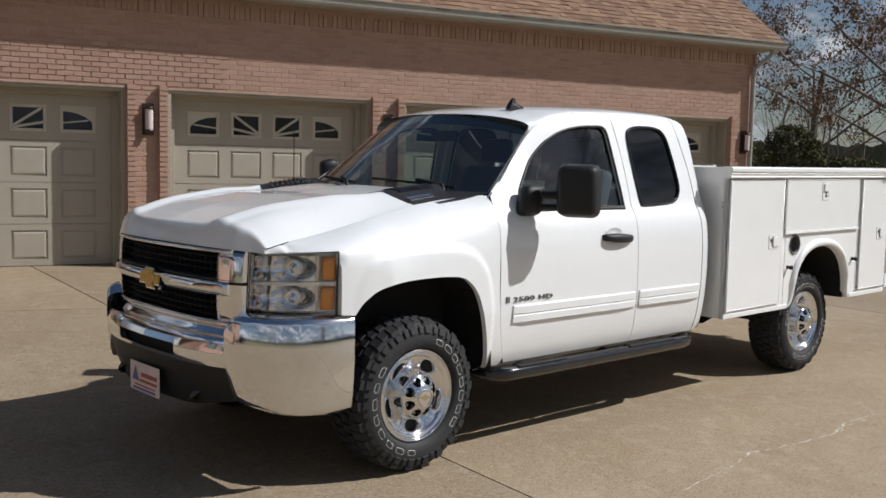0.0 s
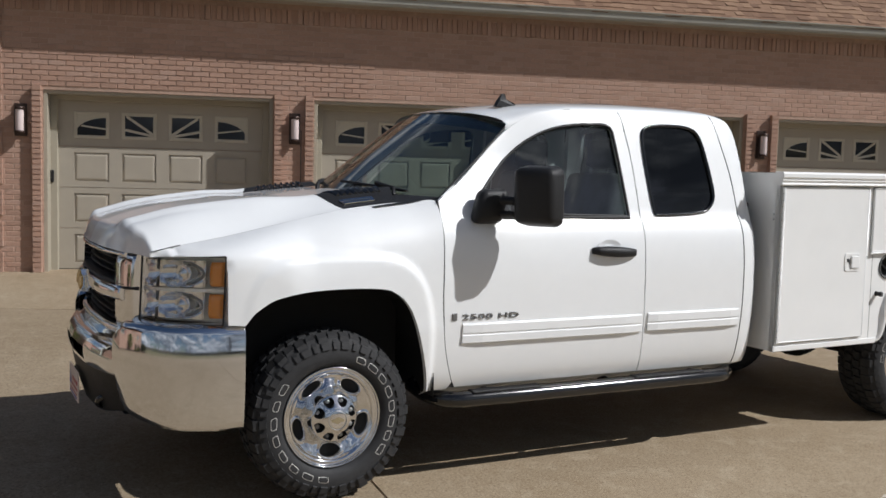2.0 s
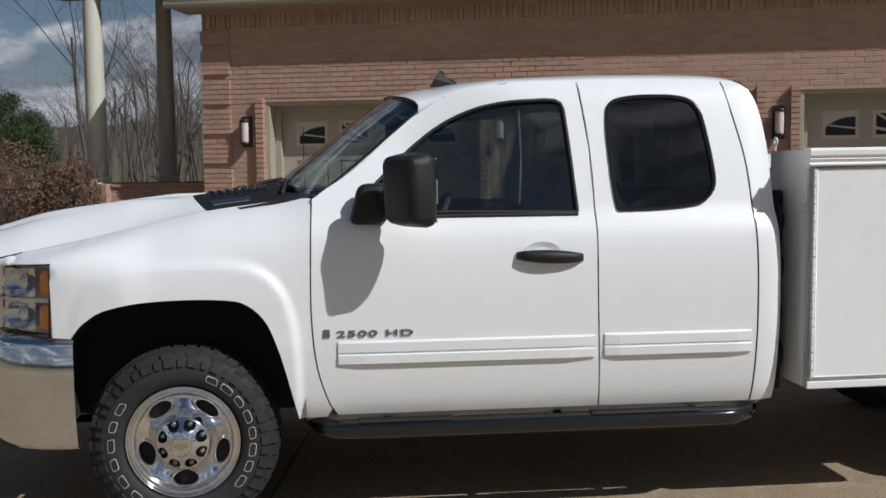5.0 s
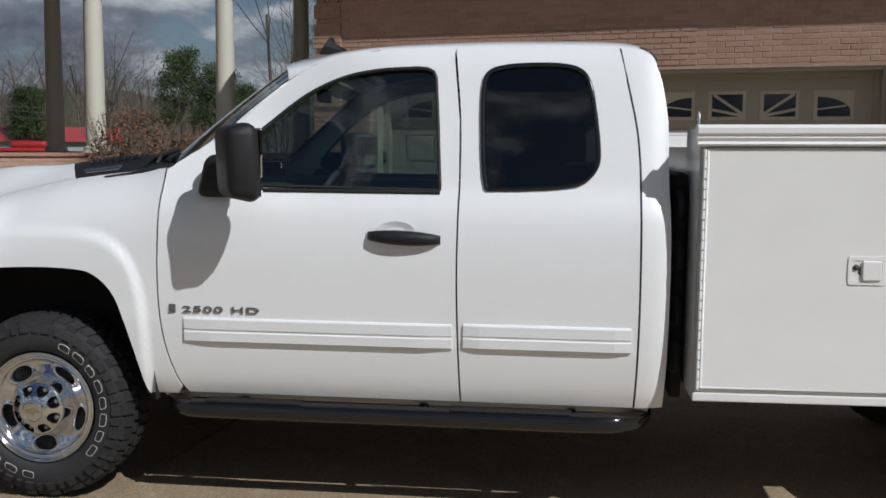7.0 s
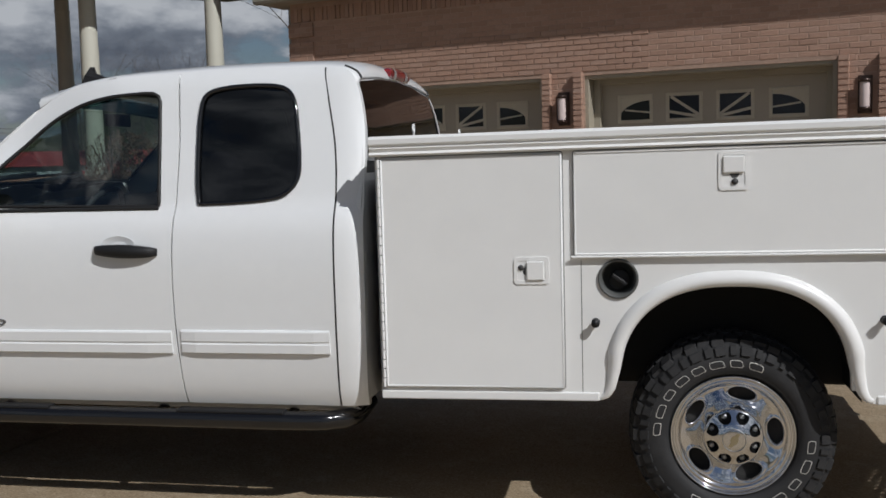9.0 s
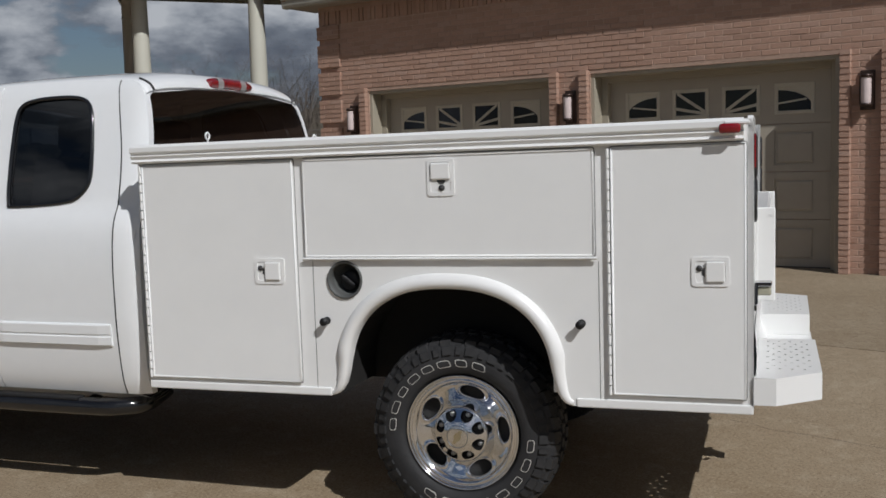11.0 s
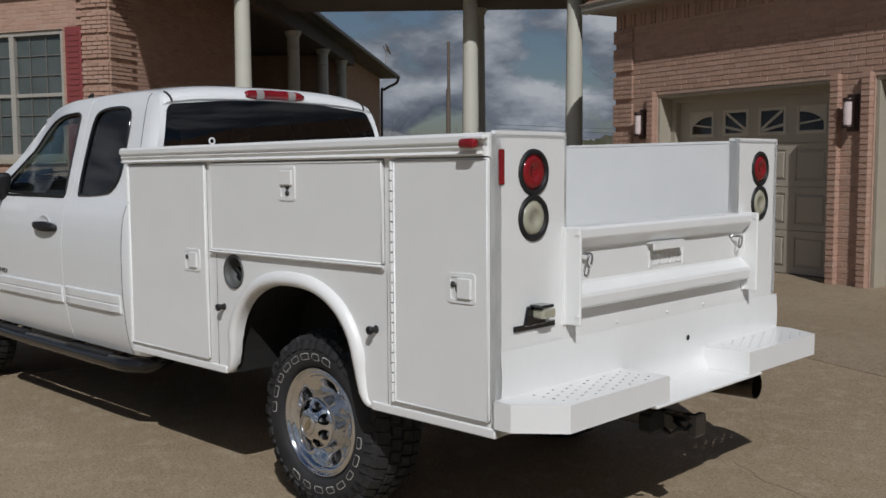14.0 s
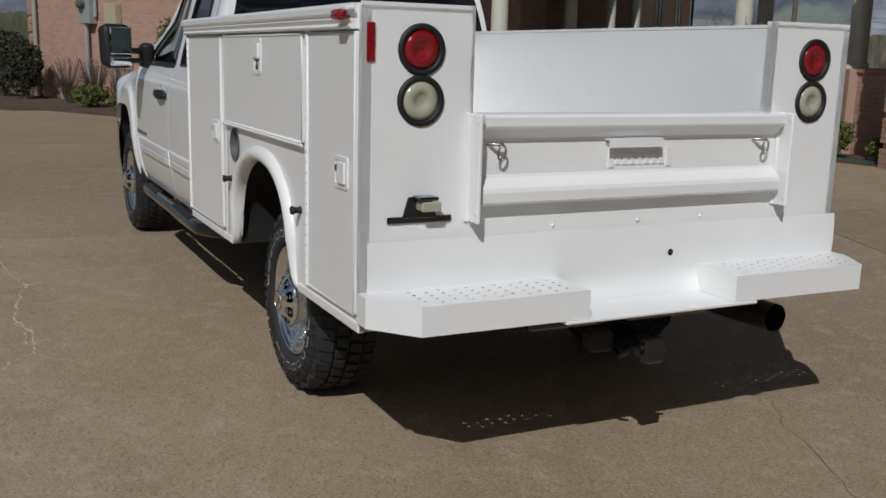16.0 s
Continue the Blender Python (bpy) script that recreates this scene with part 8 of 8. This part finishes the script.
def paddle_latch(parent, cx, cz, sy, upright):
    """A flush paddle latch in its raised frame."""
    w, h = (0.108, 0.142) if upright else (0.134, 0.104)
    bm = bmesh.new()
    y = BY + 0.012
    sheet(bm, rounded([(cx - w / 2, cz - h / 2), (cx + w / 2, cz - h / 2), (cx + w / 2, cz + h / 2), (cx - w / 2, cz + h / 2)], 0.015, 4),
          [rounded([(cx - w / 2 + 0.014, cz - h / 2 + 0.014), (cx + w / 2 - 0.014, cz - h / 2 + 0.014), (cx + w / 2 - 0.014, cz + h / 2 - 0.014), (cx - w / 2 + 0.014, cz + h / 2 - 0.014)], 0.01, 3)],
          lambda x, z: Vector((x, sy * (y + 0.004), z)), 0.05, (0, -sy * 0.016, 0), 0.012)
    fr = part("latch", bm, BODY_PAINT, parent, "white paddle latch with a keyhole")
    bm = bmesh.new()
    ys = sorted((sy * (y - 0.003), sy * (y + 0.0015)))
    box(bm, cx - w / 2 + 0.012, cx + w / 2 - 0.012, ys[0], ys[1], cz - h / 2 + 0.012, cz + h / 2 - 0.012)
    part("latch_tray", bm, BODY_PAINT, fr)
    bm = bmesh.new()
    ys = sorted((sy * (y + 0.001), sy * (y + 0.012)))
    if upright:
        box(bm, cx - w / 2 + 0.016, cx + w / 2 - 0.016, ys[0], ys[1], cz - 0.008, cz + h / 2 - 0.018, 0.004, 2)
    else:
        box(bm, cx - 0.018, cx + w / 2 - 0.018, ys[0], ys[1], cz - h / 2 + 0.016, cz + h / 2 - 0.016, 0.004, 2)
    part("paddle", bm, BODY_PAINT, fr)
    # the lock, and a flat dark patch painted as the shade of its recess
    bm = bmesh.new()
    if upright:
        sheet(bm, [(cx - 0.016, cz - 0.012), (cx + 0.020, cz - 0.012), (cx + 0.012, cz - 0.026), (cx - 0.006, cz - 0.026)], [], lambda x, z: Vector((x, sy * (y + 0.0028), z)), 0.05, (0, 0, 0), 0.02)
        lathe(bm, [(0.012, 0.0), (0.012, 0.006), (0.001, 0.007)], (cx + 0.004, sy * y, cz - 0.04), "y", 12, sy)
    else:
        sheet(bm, [(cx - 0.022, cz + 0.016), (cx - 0.022, cz - 0.018), (cx - 0.032, cz - 0.010), (cx - 0.032, cz + 0.006)], [], lambda x, z: Vector((x, sy * (y + 0.0028), z)), 0.05, (0, 0, 0), 0.02)
        lathe(bm, [(0.011, 0.0), (0.011, 0.006), (0.001, 0.007)], (cx - 0.040, sy * y, cz + 0.012), "y", 12, sy)
    part("keyhole", bm, LOCK_SHADE, fr)


LOCK_SHADE = plain("shaded_lock_recess", (0.05, 0.05, 0.05), 0.6)
GASKET = plain("grey_gasket", (0.24, 0.24, 0.235), 0.7)
ARCH_R = (3.99, 0.60, 0.415, 0.388)
for sy in (-1, 1):
    # side skin with the wheel opening
    arch = [p for p in arch_line(*ARCH_R, 28, 2.35) if p[1] > 0.60]
    bm = bmesh.new()
    fuel = circle(3.574, 1.017, 0.066, 24)
    flat_panel(bm, [(BX0, BZ0), (BX0, BZ1 - 0.01), (BX1, BZ1 - 0.01), (BX1, BZ0), (4.47, BZ0), (4.42, 0.60), *reversed(arch), (3.56, 0.60), (3.51, BZ0)][::1], [fuel] if sy < 0 else [], BY, sy, 0.03)
    side = part("body_side", bm, BODY_PAINT, truck)
    # inner wall, front, top and bottom of the boxes
    bm = bmesh.new()
    ys = sorted((sy * BIN, sy * (BIN + 0.012)))
    box(bm, BX0 + 0.014, BX1, ys[0], ys[1], 0.78, BZ1 - 0.014)
    part("inner_panel", bm, BODY_PAINT, side)
    ys = sorted((sy * BIN, sy * BY))
    for nm, a, b, lo, hi in (("front_panel", BX0, BX0 + 0.012, BZ0, BZ1), ("top_panel", BX0 + 0.014, BX1, BZ1 - 0.012, BZ1), ("floor_panel", BX0 + 0.02, 3.50, BZ0 - 0.002, BZ0 + 0.012), ("floor_panel", 4.49, BX1 - 0.02, BZ0 - 0.002, BZ0 + 0.012)):
        bm = bmesh.new()
        box(bm, a, b, ys[0], ys[1], lo, hi)
        part(nm, bm, BODY_PAINT, side)
    # top rail with its rolled lips
    bm = bmesh.new()
    prof = [(BY - 0.015, 1.504), (BY + 0.022, 1.504), (BY + 0.030, 1.511), (BY + 0.022, 1.520), (BY + 0.030, 1.534), (BY + 0.024, 1.541), (BY + 0.036, 1.551), (BY + 0.036, 1.570), (BY + 0.026, 1.581), (BY - 0.03, 1.583)]
    rows = [[bm.verts.new((x, sy * a, z)) for a, z in prof] for x in (BX0 - 0.015, BX1 - 0.035)]
    for j in range(len(prof) - 1):
        f = bm.faces.new((rows[0][j], rows[1][j], rows[1][j + 1], rows[0][j + 1]))
    bm.faces.new(rows[0])
    bm.faces.new(rows[1])
    part("top_rail", bm, BODY_PAINT, side)
    # doors
    for x0, x1, z0, z1, lx, lz, up in ((2.668, 3.370, 0.598, 1.498, 3.250, 1.053, False), (3.412, 4.566, 1.108, 1.498, 3.990, 1.410, True), (4.626, 5.105, 0.602, 1.498, 4.972, 1.053, False)):
        bm = bmesh.new()
        flat_panel(bm, rect(x0, x1, z0, z1, 0.012), [], BY + 0.012, sy, 0.012)
        # a folded edge round the sheet
        lp = [(x0 + 0.004, z0 + 0.004), (x1 - 0.004, z0 + 0.004), (x1 - 0.004, z1 - 0.004), (x0 + 0.004, z1 - 0.004)]
        d = part("compartment_door", bm, BODY_PAINT, side, "white steel compartment door")
        bm = bmesh.new()
        tube(bm, [(p[0], sy * (BY + 0.011), p[1]) for p in lp + lp[:1]], 0.005, 6, False)
        part("door_edge", bm, BODY_PAINT, d)
        bm = bmesh.new()
        flat_panel(bm, rect(x0 - 0.004, x1 + 0.004, z0 - 0.004, z1 + 0.004, 0.012), [rect(x0 - 0.0005, x1 + 0.0005, z0 - 0.0005, z1 + 0.0005, 0.012)], BY + 0.0015, sy, 0.0)
        part("door_gasket", bm, GASKET, d)
        paddle_latch(d, lx, lz, sy, up)
        # piano hinge
        bm = bmesh.new()
        if up:
            n = 60
            for k in range(n):
                a = x0 - 0.01 + (x1 - x0 + 0.02) * k / n
                tube(bm, [(a, sy * (BY + 0.016), z0 - 0.006), (a + (x1 - x0 + 0.02) / n * 0.95, sy * (BY + 0.016), z0 - 0.006)], 0.006, 6)
        else:
            n = 24
            hx = x0 - 0.008 if x0 < 3 else x0 - 0.010
            for k in range(n):
                a = z0 + (z1 - z0) * k / n
                tube(bm, [(hx, sy * (BY + 0.012), a), (hx, sy * (BY + 0.012), a + (z1 - z0) / n * 0.86)], 0.007, 6)
        tagged(part("hinge", bm, BODY_PAINT, d), "white piano hinge", kind="stuff")
    # wheel flare
    bm = bmesh.new()
    line = [(ARCH_R[0] - 0.487, 0.556), (ARCH_R[0] - 0.462, 0.564)] + [(ARCH_R[0] - 0.415 - 0.022, 0.60)] + arch_line(ARCH_R[0], 0.62, 0.420, 0.375, 26, 2.35)[1:-1] + [(ARCH_R[0] + 0.415 + 0.022, 0.60), (ARCH_R[0] + 0.462, 0.564), (ARCH_R[0] + 0.487, 0.556)]
    line = smooth_line(line, 2)
    rows = []
    for i, (x, z) in enumerate(line):
        a, b = line[max(i - 1, 0)], line[min(i + 1, len(line) - 1)]
        t = Vector((b[0] - a[0], b[1] - a[1])).normalized()
        nr = Vector((-t.y, t.x))
        k = min(1.0, i / 8, (len(line) - 1 - i) / 8)
        row = []
        for o, h in ((-0.012, -0.03), (-0.010, 0.010), (-0.002, 0.024), (0.016, 0.030), (0.034, 0.024), (0.046, 0.009), (0.049, 0.0)):
            o = o * (0.30 + 0.70 * k)
            row.append(bm.verts.new((x + nr.x * o, sy * (BY + h * (0.08 + 0.92 * k)), z + nr.y * o)))
        rows.append(row)
    for p, q in zip(rows, rows[1:]):
        for j in range(len(p) - 1):
            f = bm.faces.new((p[j], q[j], q[j + 1], p[j + 1]))
            f.smooth = True
    part("wheel_flare", bm, BODY_PAINT, side, "rolled white wheel flare")
    # seams of the wheel panel
    for x in (3.437, 4.578):
        bm = bmesh.new()
        tube(bm, [(x, sy * (BY + 0.0005), 0.56), (x, sy * (BY + 0.0005), 1.09)], 0.0011, 4)
        part("panel_seam", bm, SEAL, side)
    # bottom lip
    ys = sorted((sy * (BY - 0.02), sy * (BY + 0.006)))
    for a, b in ((BX0, 3.50), (4.49, BX1)):
        bm = bmesh.new()
        box(bm, a, b, ys[0], ys[1], BZ0 - 0.004, BZ0 + 0.030, 0.005, 2)
        part("bottom_lip", bm, BODY_PAINT, side)
    # bumper stops
    for x, z in ((3.489, 0.853), (4.512, 0.860)):
        bm = bmesh.new()
        lathe(bm, [(0.016, 0.0), (0.012, 0.006), (0.012, 0.024), (0.016, 0.028), (0.016, 0.038), (0.001, 0.040)], (x, sy * BY, z), "y", 14, sy)
        part("rubber_stop", bm, BLACK, side)
    if sy < 0:
        bm = bmesh.new()
        lathe(bm, [(0.076, 0.002), (0.074, 0.008), (0.066, 0.006), (0.062, -0.02), (0.056, -0.075), (0.001, -0.08)], (3.574, -BY, 1.017), "y", 32, -1)
        cup = part("fuel_cup", bm, plain("grey_rubber_cup", (0.085, 0.088, 0.085), 0.6), side, "round grey fuel filler cup")
        bm = bmesh.new()
        lathe(bm, [(0.040, -0.075), (0.040, -0.045), (0.034, -0.04), (0.001, -0.04)], (3.578, -BY, 1.010), "y", 20, -1)
        vs = box(bm, -0.034, 0.034, -0.012, 0.012, -0.008, 0.008, 0.004)
        move(bm, vs, pose(3.578, -BY + 0.032, 1.010, 0, 35, 0))
        part("fuel_cap", bm, BLACK, cup)
        bm = bmesh.new()
        vs = box(bm, 5.00, 5.085, -BY - 0.066, -BY - 0.034, 1.528, 1.562, 0.012, 3)
        part("side_marker", bm, RED_LENS, side, "red side marker lamp", smooth=True)
        bm = bmesh.new()
        box(bm, 5.02, 5.12, -BY - 0.050, -BY - 0.02, 1.556, 1.572, 0.005)
        part("marker_hood", bm, BODY_PAINT, side)
        for zz in (1.34, 1.31):
            bm = bmesh.new()
            lathe(bm, [(0.007, 0.0), (0.007, 0.006), (0.001, 0.008)], (BX0 + 0.006, -0.98, zz), "x", 8, -1)
            part("bolt", bm, STEEL, side)
    # eye bolts on the rail
    bm = bmesh.new()
    c0 = Vector((2.70, sy * 0.56, 1.622))
    tube(bm, [c0 + Vector((0, 0.016 * math.cos(a), 0.016 * math.sin(a))) for a in (2 * math.pi * k / 14 for k in range(15))], 0.005, 6, False)
    tube(bm, [(2.70, sy * 0.56, 1.56), (2.70, sy * 0.56, 1.606)], 0.005, 6)
    part("eye_bolt", bm, BODY_PAINT, side)
    # rear post with lamps
    bm = bmesh.new()
    ys = sorted((sy * BIN, sy * BY))
    ly = -0.822 if sy < 0 else 0.848
    holes = [circle(ly, 1.447, 0.074, 28), circle(ly, 1.289, 0.074, 28)]
    sheet(bm, [(ys[0], BZ0), (ys[1], BZ0), (ys[1], BZ1 + 0.012), (ys[0], BZ1 + 0.012)], holes, lambda y, z: Vector((BX1, y, z)), 0.1, (-0.02, 0, 0), 0.03)
    post = part("rear_post", bm, BODY_PAINT, truck)
    bm = bmesh.new()
    ys = sorted((sy * (BIN - 0.0), sy * (BIN + 0.014)))
    box(bm, BX1 - 0.05, BX1, ys[0], ys[1], 0.85, BZ1 + 0.012)
    part("post_fold", bm, BODY_PAINT, post)
    for z, mt, lab in ((1.447, RED_LENS, "round red tail lamp in a black grommet"), (1.289, MILK_LENS, "round cloudy reversing lamp in a black grommet")):
        bm = bmesh.new()
        lathe(bm, [(0.082, -0.004), (0.080, 0.006), (0.070, 0.010), (0.062, 0.006), (0.060, -0.01)], (BX1, ly, z), "x", 32, 1)
        lp = part("tail_lamp", bm, BLACK, post, lab)
        bm = bmesh.new()
        lathe(bm, [(0.061, -0.004), (0.060, 0.003), (0.045, 0.009), (0.026, 0.010), (0.024, 0.006), (0.001, 0.007)], (BX1, ly, z), "x", 32, 1)
        part("lens", bm, mt, lp)
    if sy < 0:
        bm = bmesh.new()
        box(bm, BX1 + 0.001, BX1 + 0.008, -1.008, -0.980, 1.408, 1.525, 0.003)
        part("reflector", bm, RED_LENS, post, "red rectangular reflector")
        bm = bmesh.new()
        box(bm, BX1, BX1 + 0.008, -0.932, -0.704, 0.900, 0.922, 0.003)
        vs = box(bm, BX1, BX1 + 0.012, -0.88, -0.76, 0.915, 0.985, 0.004)
        for v in vs:
            if v.co.z > 0.95:
                v.co.y = -0.82 + (v.co.y + 0.82) * 0.7
        box(bm, BX1, BX1 + 0.060, -0.845, -0.775, 0.978, 0.990, 0.004)
        hook = part("plate_bracket", bm, GLOSS_BLACK, post, "black plate bracket with a small lamp")
        bm = bmesh.new()
        box(bm, BX1 + 0.008, BX1 + 0.058, -0.835, -0.765, 0.942, 0.974, 0.005)
        part("plate_lamp", bm, MILK_LENS, hook)

# bulkhead, floor
bm = bmesh.new()
box(bm, BX0 + 0.02, BX0 + 0.05, -BIN, BIN, 0.78, 1.50)
part("bulkhead", bm, BODY_PAINT, truck)
bm = bmesh.new()
box(bm, BX0 + 0.02, BX1 - 0.01, -BIN, BIN, 0.74, 0.775)
part("cargo_floor", bm, BODY_PAINT, truck)
# tailgate: folded sheet with two ledges
bm = bmesh.new()
T0, T1, GX = -0.612, 0.675, 0.030
prof = [(5.085, 0.940), (5.138, 0.950), (5.150, 0.960), (5.152, 0.992), (5.147, 1.006), (5.110, 1.038), (5.105, 1.048), (5.105, 1.157), (5.109, 1.168), (5.148, 1.202), (5.152, 1.210), (5.151, 1.238), (5.142, 1.248), (5.085, 1.250)]
rows = [[bm.verts.new((x + (GX if x > 5.09 else 0), y, z)) for x, z in prof] for y in (T0, T1)]
for j in range(len(prof) - 1):
    bm.faces.new((rows[0][j], rows[1][j], rows[1][j + 1], rows[0][j + 1]))
bm.faces.new((rows[0][0], rows[1][0], rows[1][-1], rows[0][-1]))
bm.faces.new(rows[0])
bm.faces.new(rows[1])
gate = part("tailgate", bm, BODY_PAINT, truck, "white folded-steel tailgate")
for y in (T0 - 0.026, T1 + 0.026):
    bm = bmesh.new()
    box(bm, 5.125, 5.172 + GX, y - 0.007, y + 0.007, 0.895, 1.250, 0.004)
    box(bm, 5.125, 5.140, y - 0.02, y + 0.02, 0.895, 1.250, 0.003)
    pl = part("hinge_plate", bm, BODY_PAINT, gate)
    for z in (1.226, 0.932):
        bm = bmesh.new()
        lathe(bm, [(0.007, -0.011), (0.007, 0.011)], (5.16 + GX, y, z), "y", 10, 1, True)
        part("pin", bm, BODY_PAINT, pl)
for y in (-0.550, 0.592):
    bm = bmesh.new()
    tube(bm, [(5.105 + GX, y - 0.03, 1.150), (5.132 + GX, y - 0.012, 1.150), (5.134 + GX, y + 0.014, 1.148)], 0.006, 6)
    c0 = Vector((5.138 + GX, y + 0.008, 1.122))
    tube(bm, [c0 + Vector((0.004 * math.sin(a), 0.014 * math.cos(a), 0.026 * math.sin(a))) for a in (2 * math.pi * k / 16 for k in range(17))], 0.004, 6, False)
    part("gate_latch", bm, STEEL, gate)
bm = bmesh.new()
vs = box(bm, 5.10 + GX, 5.142 + GX, -0.117, 0.110, 1.158, 1.164)
vs2 = box(bm, 5.138 + GX, 5.145 + GX, -0.117, 0.110, 1.132, 1.164)
part("gate_handle", bm, BODY_PAINT, gate, "folded white pull handle")
# embossed maker's mark, as plain raised bars
bm = bmesh.new()
for k in range(9):
    y = -0.098 + k * 0.0318
    h = (0.040 if k in (0, 8) else 0.030)
    box(bm, 5.1045 + GX, 5.1098 + GX, y, y + (0.026 if k in (0, 8) else 0.022), 1.098 - h, 1.128 if k in (0, 8) else 1.110, 0.0015)
tagged(part("embossed_mark", bm, BODY_PAINT, gate), "row of embossed bars", kind="stuff")
# rear sill below the gate
bm = bmesh.new()
surface(bm, lambda u, v: Vector((BX1 + 0.004 + 0.006 * math.sin(math.pi * max(0.0, (v - 0.25) / 0.75)) + 0.03 * min(1.0, max(0.0, 1.24 - v / 0.322)) ** 2, -1.0 + 2.04 * u, 0.575 + 0.268 * v)), 16, 24)
rsill = part("rear_sill", bm, BODY_PAINT, truck)
bm = bmesh.new()
box(bm, BX1 - 0.02, BX1 + 0.002, -BIN - 0.01, BIN + 0.01, 0.66, 0.965)
part("sill_backing", bm, BODY_PAINT, rsill)
bm = bmesh.new()
lathe(bm, [(0.0125, 0.010), (0.001, 0.011)], (BX1 + 0.002, 0.206, 0.737), "x", 14, 1)
part("drain_hole", bm, DARK, rsill)
for y in (-0.31, 0.05, 0.34):
    bm = bmesh.new()
    lathe(bm, [(0.008, 0.0), (0.006, 0.004), (0.001, 0.005)], (BX1 + 0.004, y, 0.865), "x", 10, 1)
    part("rivet", bm, BODY_PAINT, rsill)
# step bumper: two perforated treads and a dropped middle
for y0, y1, sy in ((-1.03, -0.292, -1), (0.338, 1.045, 1)):
    bm = bmesh.new()
    out = [(BX1, y0), (5.205, y0), (5.358, y0 + 0.125), (5.358, y1), (BX1, y1)] if sy < 0 else [(BX1, y0), (5.358, y0), (5.366, y1 - 0.09), (5.205, y1), (BX1, y1)]
    holes = []
    rng = random.Random(7)
    for i in range(11):
        for j in range(4):
            hx, hy = 5.175 + 0.042 * j + (0.021 if i % 2 else 0), (y0 + 0.16 + 0.052 * i) if sy < 0 else (y0 + 0.10 + 0.05 * i)
            if hx < 5.335 and hy < y1 - 0.04:
                holes.append(circle(hx, hy, 0.0066, 8))
    sheet(bm, out, holes, lambda x, y: Vector((x, y, 0.682)), 0.2, (0, 0, -0.0012), 0.2)
    lo = 0.585
    loop = out
    for (xa, ya), (xb, yb) in zip(loop, loop[1:] + loop[:1]):
        v = [bm.verts.new(p) for p in ((xa, ya, 0.6808), (xb, yb, 0.6808), (xb, yb, lo), (xa, ya, lo))]
        bm.faces.new(v)
    tread = part("step_bumper", bm, BODY_PAINT, truck, "white rear step with a punched grip tread")
    # added dark faces inside the skirt, so the punched holes look shaded
    bm = bmesh.new()
    cx, cy = sum(q[0] for q in out) / len(out), sum(q[1] for q in out) / len(out)
    inner = [(q[0] + math.copysign(0.008, cx - q[0]), q[1] + math.copysign(0.008, cy - q[1])) for q in out]
    for (xa, ya), (xb, yb) in zip(inner, inner[1:] + inner[:1]):
        bm.faces.new([bm.verts.new(q) for q in ((xa, ya, 0.676), (xb, yb, 0.676), (xb, yb, lo + 0.004), (xa, ya, lo + 0.004))])
    part("step_lining", bm, DARK, tread, keep=True)
bm = bmesh.new()
box(bm, 5.135, 5.365, -0.385, 0.44, 0.572, 0.584, 0.003)
part("step_drop", bm, BODY_PAINT, truck, "dropped middle of the white step bumper")

# the service body rides a little higher at its tail, its rear face a touch forward of the rails' end
TAIL_PARTS = ("rear_post", "tailgate", "rear_sill", "step_bumper", "step_drop")


def ride(ob):
    for v in ob.data.vertices:
        v.co.z += 0.0068 * (v.co.x - BX0)
        v.co.x -= 0.018 * min(1.0, max(0.0, (v.co.x - 5.0) / 0.12))
    for c in ob.children:
        ride(c)


for ob in list(truck.children):
    if ob.name.split(".")[0] in TAIL_PARTS + ("body_side", "bulkhead", "cargo_floor"):
        ride(ob)

# ---- single bricks of the wall over the first doors ----
full = brick_mesh(BW - 0.004, BH, 0.008)
cache = {}
rng = random.Random(13)
for x0, z0, w, h, p in NEAR_BRICKS:
    key = (round(w, 3), round(h, 3))
    if key not in cache:
        cache[key] = full if abs(w - (BW - 0.004)) < 0.002 else brick_mesh(w, h, 0.008)
    o = new("brick", cache[key])
    o.parent = wall
    o.location = (x0, WY + 0.009 - rng.uniform(0.0, 0.003), z0)
